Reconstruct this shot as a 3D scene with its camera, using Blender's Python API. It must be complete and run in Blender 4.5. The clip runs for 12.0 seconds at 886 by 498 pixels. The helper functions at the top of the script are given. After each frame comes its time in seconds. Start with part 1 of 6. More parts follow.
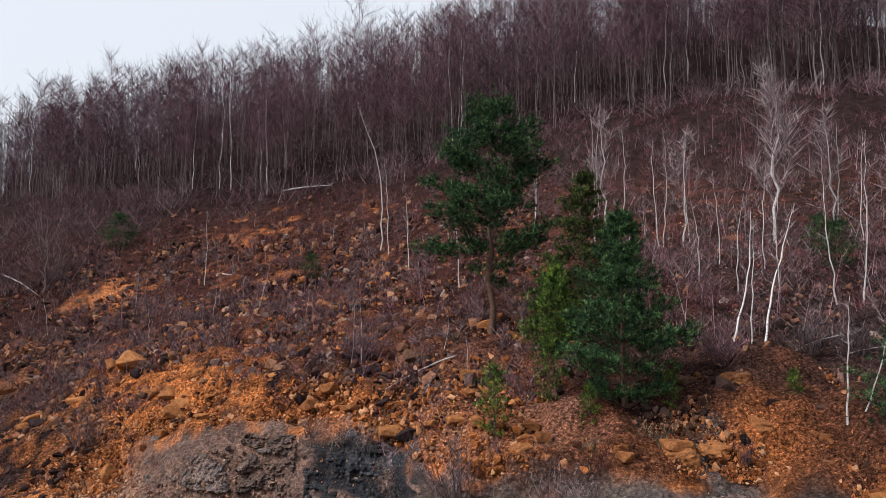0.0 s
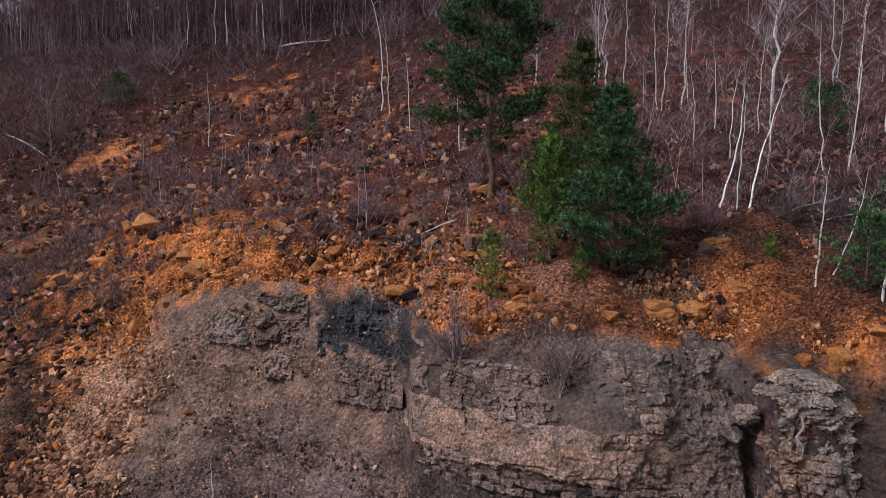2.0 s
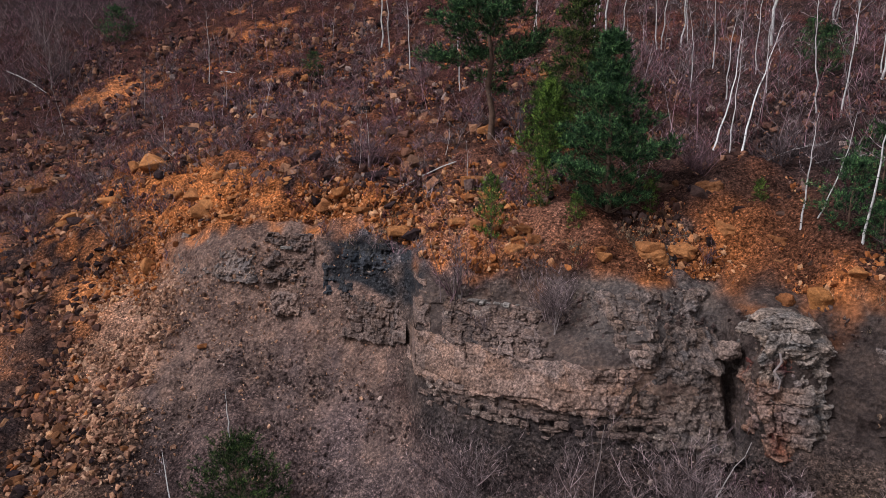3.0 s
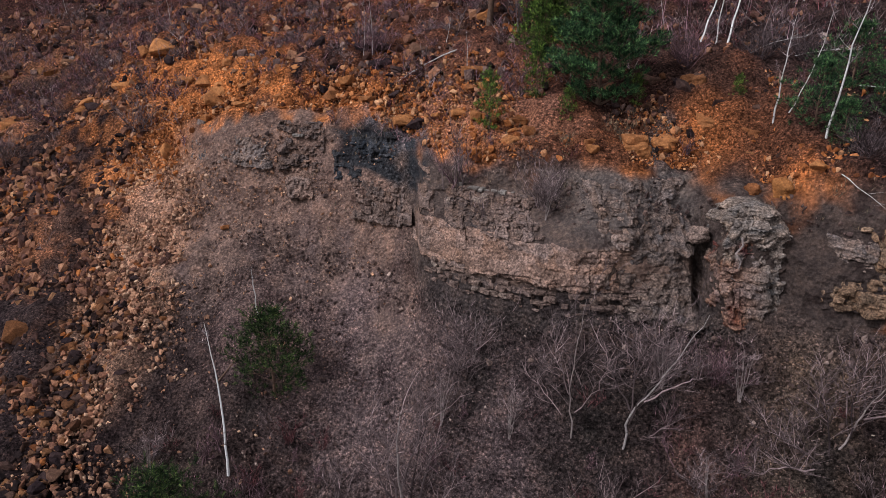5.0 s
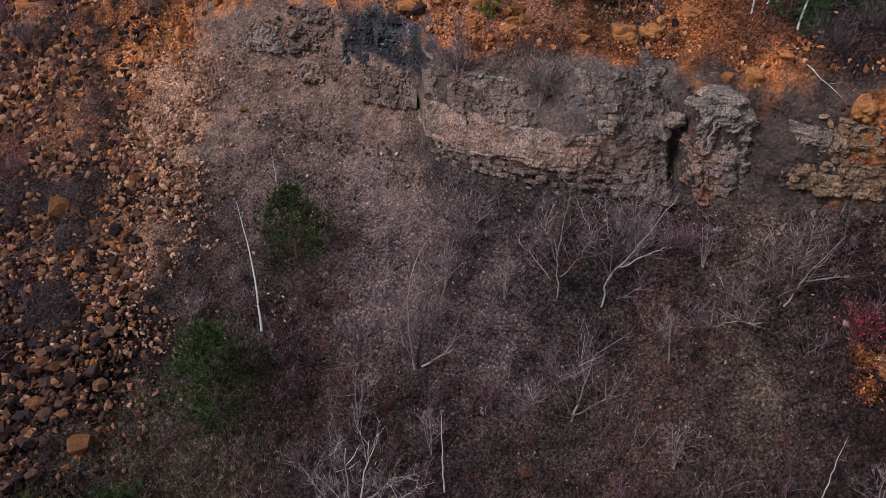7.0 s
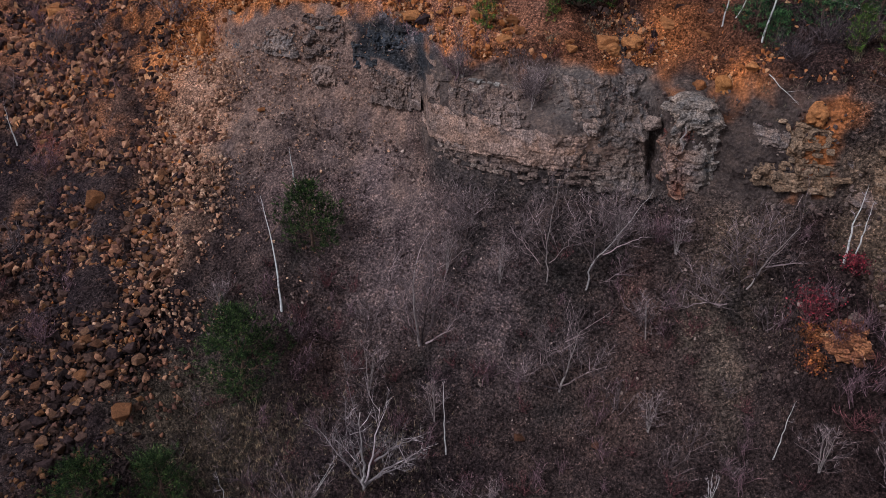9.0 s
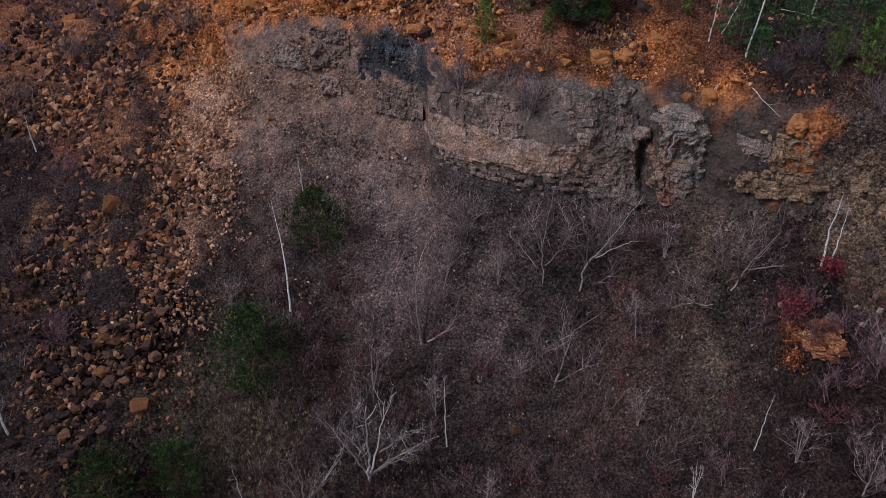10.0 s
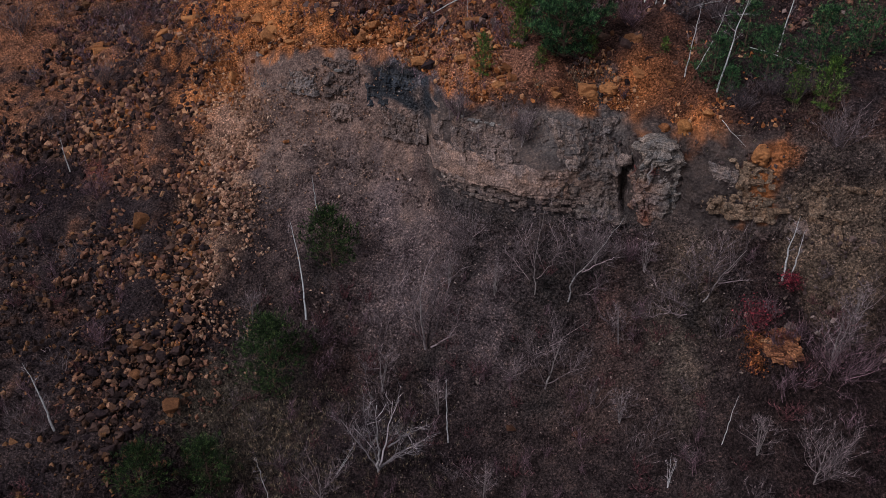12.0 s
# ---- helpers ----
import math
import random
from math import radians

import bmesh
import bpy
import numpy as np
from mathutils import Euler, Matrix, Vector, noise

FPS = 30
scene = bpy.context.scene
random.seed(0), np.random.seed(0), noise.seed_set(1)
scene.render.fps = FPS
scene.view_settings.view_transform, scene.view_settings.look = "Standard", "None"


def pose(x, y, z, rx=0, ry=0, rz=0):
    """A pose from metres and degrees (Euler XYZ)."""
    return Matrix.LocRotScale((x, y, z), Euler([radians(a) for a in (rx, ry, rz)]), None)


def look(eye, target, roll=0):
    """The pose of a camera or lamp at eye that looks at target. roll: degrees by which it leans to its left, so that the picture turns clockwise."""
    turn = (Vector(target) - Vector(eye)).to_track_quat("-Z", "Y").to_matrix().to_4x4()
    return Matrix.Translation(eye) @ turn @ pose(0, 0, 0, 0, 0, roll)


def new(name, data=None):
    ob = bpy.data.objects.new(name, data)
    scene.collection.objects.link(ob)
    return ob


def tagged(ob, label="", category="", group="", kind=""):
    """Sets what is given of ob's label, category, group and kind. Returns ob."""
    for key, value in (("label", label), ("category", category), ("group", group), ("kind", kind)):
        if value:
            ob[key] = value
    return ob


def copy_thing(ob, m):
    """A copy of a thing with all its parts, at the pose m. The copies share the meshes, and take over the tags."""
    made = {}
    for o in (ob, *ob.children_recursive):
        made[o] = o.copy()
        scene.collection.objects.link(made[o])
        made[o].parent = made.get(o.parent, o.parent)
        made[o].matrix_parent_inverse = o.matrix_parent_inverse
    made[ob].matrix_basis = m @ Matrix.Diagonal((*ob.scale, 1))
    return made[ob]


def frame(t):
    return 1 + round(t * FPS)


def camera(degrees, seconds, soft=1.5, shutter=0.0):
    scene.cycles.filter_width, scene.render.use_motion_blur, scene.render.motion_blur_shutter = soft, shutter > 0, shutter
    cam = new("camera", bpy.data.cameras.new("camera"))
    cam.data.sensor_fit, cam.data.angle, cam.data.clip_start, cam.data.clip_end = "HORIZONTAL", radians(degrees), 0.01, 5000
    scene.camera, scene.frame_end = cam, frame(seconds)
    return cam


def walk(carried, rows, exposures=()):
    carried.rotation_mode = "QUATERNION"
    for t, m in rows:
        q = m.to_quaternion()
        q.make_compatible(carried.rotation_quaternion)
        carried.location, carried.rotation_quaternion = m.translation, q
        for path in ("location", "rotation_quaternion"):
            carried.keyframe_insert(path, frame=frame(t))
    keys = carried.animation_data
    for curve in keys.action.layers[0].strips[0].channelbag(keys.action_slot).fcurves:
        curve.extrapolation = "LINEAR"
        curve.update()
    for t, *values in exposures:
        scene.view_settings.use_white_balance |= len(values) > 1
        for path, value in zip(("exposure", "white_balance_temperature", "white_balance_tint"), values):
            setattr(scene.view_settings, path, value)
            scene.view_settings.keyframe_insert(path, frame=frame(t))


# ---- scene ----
cam = camera(60.80, 12.0, soft=0.9)
PATH = [
    (0.0, pose(-0.314, -24.277, 5.645, 96.000, 0.0, 0.058) @ pose(0, 0, 0, 0, 0, 0.250)),
    (0.5, pose(-0.345, -24.495, 5.740, 93.656, 0.0, 0.030) @ pose(0, 0, 0, 0, 0, 0.244)),
    (1.0, pose(-0.367, -24.823, 5.875, 90.431, 0.0, 0.009) @ pose(0, 0, 0, 0, 0, 0.200)),
    (1.5, pose(-0.370, -25.228, 6.055, 87.586, 0.0, 0.006) @ pose(0, 0, 0, 0, 0, 0.172)),
    (2.0, pose(-0.366, -25.689, 6.256, 84.793, 0.0, 0.018) @ pose(0, 0, 0, 0, 0, 0.169)),
    (2.5, pose(-0.392, -26.166, 6.482, 82.326, 0.0, 0.003) @ pose(0, 0, 0, 0, 0, 0.160)),
    (3.0, pose(-0.435, -26.704, 6.755, 79.665, 0.0, -0.053) @ pose(0, 0, 0, 0, 0, 0.162)),
    (5.0, pose(-0.644, -29.139, 8.377, 69.267, 0.0, -0.283) @ pose(0, 0, 0, 0, 0, -0.024)),
    (5.5, pose(-0.719, -29.802, 8.871, 66.732, 0.0, -0.351) @ pose(0, 0, 0, 0, 0, -0.083)),
    (6.0, pose(-0.794, -30.508, 9.388, 63.975, 0.0, -0.428) @ pose(0, 0, 0, 0, 0, -0.123)),
    (6.5, pose(-0.880, -31.215, 9.851, 61.523, 0.0, -0.517) @ pose(0, 0, 0, 0, 0, -0.096)),
    (7.0, pose(-0.934, -31.974, 10.340, 58.969, 0.0, -0.542) @ pose(0, 0, 0, 0, 0, -0.119)),
    (9.0, pose(-0.969, -34.952, 12.303, 57.902, 0.0, -0.395) @ pose(0, 0, 0, 0, 0, -0.196)),
    (9.5, pose(-0.992, -35.684, 12.819, 57.932, 0.0, -0.387) @ pose(0, 0, 0, 0, 0, -0.153)),
    (10.0, pose(-1.018, -36.458, 13.386, 57.948, 0.0, -0.374) @ pose(0, 0, 0, 0, 0, -0.152)),
    (10.5, pose(-1.062, -37.184, 13.975, 57.966, 0.0, -0.409) @ pose(0, 0, 0, 0, 0, -0.150)),
    (11.0, pose(-1.094, -37.926, 14.622, 57.989, 0.0, -0.401) @ pose(0, 0, 0, 0, 0, -0.148)),
    (11.5, pose(-1.121, -38.614, 15.278, 58.019, 0.0, -0.397) @ pose(0, 0, 0, 0, 0, -0.132)),
    (12.0, pose(-1.140, -39.329, 15.985, 58.074, 0.0, -0.384) @ pose(0, 0, 0, 0, 0, -0.127)),
]
walk(cam, PATH, [(0.0, 0.74, 5900, 9.0), (2.5, 0.62, 5660, 10), (5.5, 0.57, 5650, 10), (9.5, 0.33, 5370, 10), (12.0, 0.0, 5370, 10)])

# ---- world and light: an overcast day ----
world = bpy.data.worlds.new("sky")
scene.world = world
world.use_nodes = True
wn, wl = world.node_tree.nodes, world.node_tree.links
sky = wn.new("ShaderNodeTexSky")
sky.sky_type, sky.sun_disc = "NISHITA", False
sky.sun_elevation, sky.sun_rotation = radians(48), radians(-117)
sky.air_density, sky.dust_density, sky.ozone_density = 0.8, 9.0, 0.6
wn["Background"].inputs["Strength"].default_value = 0.12
# an even layer of cloud lies over most of it
cloud = wn.new("ShaderNodeMix")
cloud.data_type = "RGBA"
cloud.inputs[0].default_value = 0.75
cloud.inputs[7].default_value = (5.2, 5.06, 4.88, 1)
wl.new(sky.outputs["Color"], cloud.inputs[6])
wl.new(cloud.outputs[2], wn["Background"].inputs["Color"])
sun = new("sun", bpy.data.lights.new("sun", "SUN"))
sun.data.energy, sun.data.angle, sun.data.color = 2.4, radians(16), (1.0, 0.97, 0.94)
# the sun stands high behind thin cloud, on the open left side of the hill
sun.matrix_world = look((-50, -25, 62), (0, 0, 0))
# ---- terrain ----
def table(text):
    """Rows of x:y,z as three arrays."""
    cells = [c.replace(":", ",").split(",") for c in text.split()]
    return np.array([[float(v) for v in c] for c in cells]).T


# lines along the hillside, from the foot of the scree to the ridge
LINES = [table(t) for t in (
    "-400:-400,-30 0:-400,-32 400:-400,-30",
    "-120:-60,-26 0:-60,-27 40:-60,-24 120:-60,-20",
    "-90:-24,-15 -30:-24,-14.6 -18:-24,-15.6 -12:-24,-17.5 -4:-24,-18.2 2:-24,-18.4 8:-24,-16.4 12:-24,-13.6 16:-24,-11.5 30:-24,-9 90:-24,-8",
    "-90:-14,-11 -30:-14,-11.6 -20:-14,-12 -15:-13,-12.6 -12:-12,-13.9 -8:-12,-13.2 -4:-13,-13.6 0:-12.3,-14.4 2.5:-11.6,-13.3 5.6:-12.5,-11.8 8.4:-13.6,-11.2 10.4:-12.6,-9.3 12:-13,-8.2 13.4:-13.6,-5.9 15:-14,-5.8 18:-14,-6 30:-16,-6 90:-18,-5",
    "-90:-5,-8.5 -30:-5,-9.4 -20:-5.5,-9.6 -16:-6,-9.6 -12:-5.5,-10 -8.5:-6,-9.4 -5.5:-5,-9.5 -3:-6,-9.9 0:-6.8,-9.4 2.5:-7.6,-9.6 5:-8.8,-9 7:-8.8,-8.2 10:-9,-6.4 11.6:-10,-7.2 12.8:-10.6,-6.9 14.4:-11.3,-4.3 16.5:-12,-4.9 18:-12,-4.6 30:-14,-4.6 90:-16,-4",
    "-90:3,-5 -30:2.5,-6.6 -24:2,-6.9 -18:2.2,-5.9 -15.4:2.5,-6 -14:2.8,-4.5 -11:2.6,-4.2 -9:2.6,-3.4 -7:2.2,-4.0 -4.5:0.8,-4.6 -2.6:-0.8,-5 -0.8:-2.9,-4.9 0.3:-4.0,-4.7 1.3:-4.6,-4.6 2.5:-5.2,-4.5 4:-5.6,-3.9 6:-5.8,-3.8 8:-6.2,-3.6 9:-6.6,-3.7 10:-7.5,-3.5 11.6:-8.4,-3.5 13:-8.2,-3 15:-8.8,-2.6 18:-9.9,-2.5 30:-12,-2.6 90:-14,-2",
    "-90:6,-3.4 -30:6,-4.4 -24:5,-5 -18:5,-3.7 -14:4.4,-3.1 -11:4.4,-2.6 -9:4.2,-1.9 -7:4.2,-1.5 -4:2.8,-1.9 -2:1.2,-2.2 -1.55:0.3,-2.2 -1.4:-1.2,-2.2 0:-3,-2.3 1.3:-3.7,-2.3 2.5:-4.5,-2.2 4:-5.1,-2.1 6:-5.1,-2.1 8:-5.2,-2.2 8.45:-4.6,-2.6 8.7:-6.1,-2.2 10:-6.2,-2.2 11:-5.8,-2 11.4:-6.9,-2.2 13:-7.7,-2.1 15:-8.3,-1.9 18:-9.1,-1.7 30:-11.2,-1.8 90:-13,-1",
    "-90:7,-3 -30:7,-3.7 -24:6,-4.2 -18:6,-3 -14:5.2,-2.5 -11:5,-1.7 -9:4.6,-1.1 -7:4.6,-0.9 -4:3.2,-0.75 -2:1.9,-1.2 -1.6:0.9,-1.1 -1.4:-0.7,-0.95 0:-2.1,-1 1.3:-2.9,-1.05 2.5:-3.8,-1.0 4:-4.8,-0.95 6:-4.75,-0.9 8:-4.85,-0.9 8.45:-3.9,-1.2 8.7:-5.5,-0.6 10:-5.6,-0.6 11:-5.4,-0.6 11.4:-6.2,-1 13:-7.4,-1 15:-8.0,-0.9 18:-8.8,-0.8 30:-10.9,-0.8 90:-12.6,0",
    "-90:8,-2.4 -30:8,-3 -24:7,-3.4 -18:7,-2.3 -14:6.6,-1.6 -11:5.6,-0.6 -9:5.2,-0.1 -7:5.3,0.1 -4:3.6,-0.2 -2:2.4,-0.6 -1.6:1.4,-0.8 -1.4:-0.2,-0.5 0:-0.9,-0.5 1.3:-1.6,-0.5 2.5:-2.3,-0.4 4:-3.4,-0.25 6:-4.3,-0.05 8:-3.7,-0.2 8.5:-3.4,-0.5 8.8:-5,0.1 10:-5,0.1 11:-4.9,0 11.4:-5.3,-0.3 13:-7,-0.2 15:-7.7,0 18:-8.5,0.2 30:-10.6,0.2 90:-12.2,1",
    "-90:10,-1.6 -30:10,-2.2 -24:9,-2.4 -18:8.6,-1.4 -14.5:8.6,-0.8 -11:6.4,0.5 -9:5.9,0.9 -7.2:5.9,1.4 -4:4.2,0.8 -2:3,0.4 -1.5:2,0.1 -1.3:0.4,0 0:0,0.02 1.3:-0.6,0.1 2.4:-1,0.2 4:-2.2,0.5 6.2:-3.1,1.0 8:-2.6,0.9 8.8:-3,0.6 9.2:-4.6,0.6 10:-4.5,0.7 10.8:-4.5,0.6 11.5:-4.3,0.8 13.5:-6.5,0.9 15:-7.5,1 18:-8.2,1.2 30:-10.3,1.2 90:-12,2",
    "-90:14,-0.5 -30:14,-1 -24:12,-0.6 -18:11,1 -14:10.2,1.3 -11:8.4,1.9 -8:7.4,2.2 -6:6.8,2.1 -4:6,2.1 -1.5:3.9,1.7 -0.5:2.4,1.4 0.6:0.2,1.5 1.5:-0.3,1.65 4:-0.8,1.8 6.2:-2,1.8 8:-1.7,1.5 10:-1.4,1.8 11.3:-3.6,1.3 12:-4,2 13.5:-5,2.2 15:-6,2.6 18:-7,3 30:-9,3 90:-10,4",
    "-90:20,2 -30:18,1.2 -24:15.7,0.4 -20:15.6,2.4 -16.4:15.6,4.1 -12:12.5,4.1 -10.6:11.1,3.9 -6.8:8.6,3.4 -4:8,3.5 -2:6.8,3.5 0:5.6,3.6 1.9:4.6,3.4 5.7:1.6,2.9 9:1,3.6 10:2,4.3 11.4:3.5,5 13:1.2,4.2 18:2,5 30:2,6 90:0,7",
    "-120:32,7 -40:30,5.6 -30:30,5.4 -18:30,7.6 -10:30,8.1 -3:30,9.7 3:26,10.6 10:22,10.6 19:20,10.8 30:18,11.6 90:16,14",
    "-140:50,14 -60:48,13.2 -32:48,14 -20:52,16.8 -13:52,18 -5:48,17.8 3:44,18 10:38,17.4 19:34,16.8 30:30,16.6 60:28,18 120:26,22",
    "-260:100,20 -120:104,23 -62:106,30 -46:108,37 -16:108,45 5:110,49 30:110,56 60:110,62 120:110,60 260:110,60",
    "-500:420,10 0:420,30 500:420,40",
    "-2500:2600,-20 0:2600,0 2500:2600,0",
)]


def smooth_noise(x, y, z, scale, seed=0):
    """Smooth value noise in -1..1 for arrays of places."""
    p = [np.asarray(a, float) / scale + 31.7 * (seed + k) for k, a in enumerate((x, y, z))]
    f0 = [np.floor(a) for a in p]
    w = [(a - f) * (a - f) * (3 - 2 * (a - f)) for a, f in zip(p, f0)]
    total = 0.0
    for i in (0, 1):
        for j in (0, 1):
            for k in (0, 1):
                h = np.sin((f0[0] + i) * 127.1 + (f0[1] + j) * 311.7 + (f0[2] + k) * 74.7 + seed * 17.3) * 43758.5453
                h = 2 * (h - np.floor(h)) - 1
                total = total + h * (w[0] if i else 1 - w[0]) * (w[1] if j else 1 - w[1]) * (w[2] if k else 1 - w[2])
    return total


def lines_at(x):
    """Places y and z of every line at x, with y always growing."""
    x = np.atleast_1d(np.asarray(x, float))
    ys = np.array([np.interp(x, l[0], l[1]) for l in LINES])
    zs = np.array([np.interp(x, l[0], l[2]) for l in LINES])
    for k in range(1, len(ys)):
        ys[k] = np.maximum(ys[k], ys[k - 1] + 0.08)
    return ys, zs


def plain_height(x, y):
    """Height of the hillside before its roughness."""
    x, y = np.broadcast_arrays(np.atleast_1d(np.asarray(x, float)), np.asarray(y, float))
    shape = x.shape
    x, y = x.ravel(), y.ravel()
    ys, zs = lines_at(x)
    k = np.clip((ys <= y).sum(0) - 1, 0, len(ys) - 2)
    n = np.arange(len(x))
    s = np.clip((y - ys[k, n]) / (ys[k + 1, n] - ys[k, n]), 0, 1)
    return (zs[k, n] * (1 - s) + zs[k + 1, n] * s).reshape(shape)


def ground(x, y):
    """Height of the ground at one place."""
    return float(plain_height(x, y)[0])

# ---- materials ----
def shader(name, roughness=0.85, specular=0.3):
    m = bpy.data.materials.new(name)
    m.use_nodes = True
    bsdf = m.node_tree.nodes["Principled BSDF"]
    bsdf.inputs["Roughness"].default_value = roughness
    bsdf.inputs["Specular IOR Level"].default_value = specular
    return m, m.node_tree.nodes, m.node_tree.links, bsdf


def noise_node(n, l, scale, detail=4.0, rough=0.6, where=None):
    t = n.new("ShaderNodeTexNoise")
    t.inputs["Scale"].default_value = scale
    t.inputs["Detail"].default_value = detail
    t.inputs["Roughness"].default_value = rough
    if where:
        l.new(where, t.inputs["Vector"])
    return t.outputs["Fac"]


def ramp(n, l, fac, stops):
    r = n.new("ShaderNodeValToRGB")
    e = r.color_ramp.elements
    while len(e) < len(stops):
        e.new(0.5)
    for k, (at, c) in enumerate(stops):
        e[k].position = at
        e[k].color = (*c, 1) if len(c) == 3 else c
    l.new(fac, r.inputs["Fac"])
    return r.outputs["Color"]


def mixed(n, l, a, b, fac, kind="MIX"):
    m = n.new("ShaderNodeMix")
    m.data_type, m.blend_type = "RGBA", kind
    for value, key in ((a, 6), (b, 7), (fac, 0)):
        if isinstance(value, tuple):
            m.inputs[key].default_value = (*value, 1)
        elif isinstance(value, (int, float)):
            m.inputs[key].default_value = value
        else:
            l.new(value, m.inputs[key])
    return m.outputs[2]


def relief(n, l, bsdf, height, distance, strength=1.0):
    b = n.new("ShaderNodeBump")
    b.inputs["Distance"].default_value = distance
    b.inputs["Strength"].default_value = strength
    l.new(height, b.inputs["Height"])
    l.new(b.outputs["Normal"], bsdf.inputs["Normal"])


def place_of(n):
    return n.new("ShaderNodeNewGeometry").outputs["Position"]


def random_of(n, islands):
    if islands:
        return n.new("ShaderNodeNewGeometry").outputs["Random Per Island"]
    return n.new("ShaderNodeObjectInfo").outputs["Random"]


def ground_material():
    m, n, l, bsdf = shader("hillside_soil", 1.0, 0.02)
    at = place_of(n)
    soil = n.new("ShaderNodeAttribute")
    soil.attribute_name = "soil"
    grain = noise_node(n, l, 9.0, 8, 0.75, at)
    patch = noise_node(n, l, 1.3, 5, 0.65, at)
    v = n.new("ShaderNodeTexVoronoi")
    v.inputs["Scale"].default_value = 5.5
    v.inputs["Randomness"].default_value = 1.0
    l.new(at, v.inputs["Vector"])
    v2 = n.new("ShaderNodeTexVoronoi")
    v2.inputs["Scale"].default_value = 24.0
    l.new(at, v2.inputs["Vector"])
    rough_share = n.new("ShaderNodeMapRange")
    rough_share.inputs["To Min"].default_value, rough_share.inputs["To Max"].default_value = 0.95, 0.45
    l.new(soil.outputs["Alpha"], rough_share.inputs["Value"])
    c = mixed(n, l, soil.outputs["Color"], ramp(n, l, grain, [(0.38, (0.18, 0.17, 0.17)), (0.5, (0.85, 0.83, 0.82)), (0.62, (2.1, 2.0, 1.9))]), rough_share.outputs[0], "MULTIPLY")
    c = mixed(n, l, c, ramp(n, l, patch, [(0.36, (0.5, 0.47, 0.48)), (0.5, (1, 1, 1)), (0.64, (1.45, 1.35, 1.25))]), 0.85, "MULTIPLY")
    loose = n.new("ShaderNodeMapRange")
    loose.inputs["To Min"].default_value, loose.inputs["To Max"].default_value = 0.7, 0.1
    l.new(soil.outputs["Alpha"], loose.inputs["Value"])
    hue = n.new("ShaderNodeSeparateColor")
    l.new(v2.outputs["Color"], hue.inputs["Color"])
    c = mixed(n, l, c, ramp(n, l, hue.outputs["Red"], [(0.0, (0.3, 0.28, 0.28)), (0.5, (0.9, 0.9, 0.9)), (0.9, (1.3, 1.25, 1.2)), (1.0, (3.2, 3.0, 2.9))]), loose.outputs[0], "MULTIPLY")
    l.new(c, bsdf.inputs["Base Color"])
    h = n.new("ShaderNodeMath")
    h.operation = "ADD"
    l.new(grain, h.inputs[0])
    l.new(v.outputs["Distance"], h.inputs[1])
    relief(n, l, bsdf, h.outputs[0], 0.18, 0.9)
    return m


def stone_material(name, stops, islands=True, scale=3.0, strata=0.0, rough=0.9, gritty=0.3):
    m, n, l, bsdf = shader(name, rough, 0.04)
    at = place_of(n)
    pick = random_of(n, islands)
    c = ramp(n, l, pick, stops)
    big = noise_node(n, l, scale, 6, 0.7, at)
    fine = noise_node(n, l, scale * 7, 6, 0.7, at)
    c = mixed(n, l, c, ramp(n, l, big, [(0.3, (0.4, 0.38, 0.38)), (0.5, (1, 1, 1)), (0.7, (1.5, 1.4, 1.3))]), 0.8, "MULTIPLY")
    c = mixed(n, l, c, ramp(n, l, fine, [(0.3, (0.55, 0.53, 0.53)), (0.55, (1, 1, 1)), (0.75, (1.5, 1.5, 1.5))]), 0.7, "MULTIPLY")
    grit = noise_node(n, l, 13.0, 3, 0.65, at)
    c = mixed(n, l, c, ramp(n, l, grit, [(0.34, (0.32, 0.3, 0.3)), (0.5, (0.95, 0.94, 0.93)), (0.66, (2.0, 1.95, 1.9))]), gritty, "MULTIPLY")
    if strata:
        w = n.new("ShaderNodeTexWave")
        w.bands_direction = "Z"
        w.inputs["Scale"].default_value = strata
        w.inputs["Distortion"].default_value = 5
        w.inputs["Detail"].default_value = 4
        l.new(at, w.inputs["Vector"])
        c = mixed(n, l, c, ramp(n, l, w.outputs["Fac"], [(0.0, (0.55, 0.52, 0.5)), (0.35, (1, 1, 1)), (1.0, (1.15, 1.12, 1.1))]), 0.7, "MULTIPLY")
    tint = n.new("ShaderNodeAttribute")
    tint.attribute_name = "tint"
    c = mixed(n, l, c, mixed(n, l, tint.outputs["Color"], (1, 1, 1), 1.0, "ADD"), 1.0, "MULTIPLY")
    l.new(c, bsdf.inputs["Base Color"])
    both = n.new("ShaderNodeMath")
    both.operation = "ADD"
    l.new(fine, both.inputs[0])
    l.new(big, both.inputs[1])
    relief(n, l, bsdf, both.outputs[0], 0.09, 0.9)
    return m


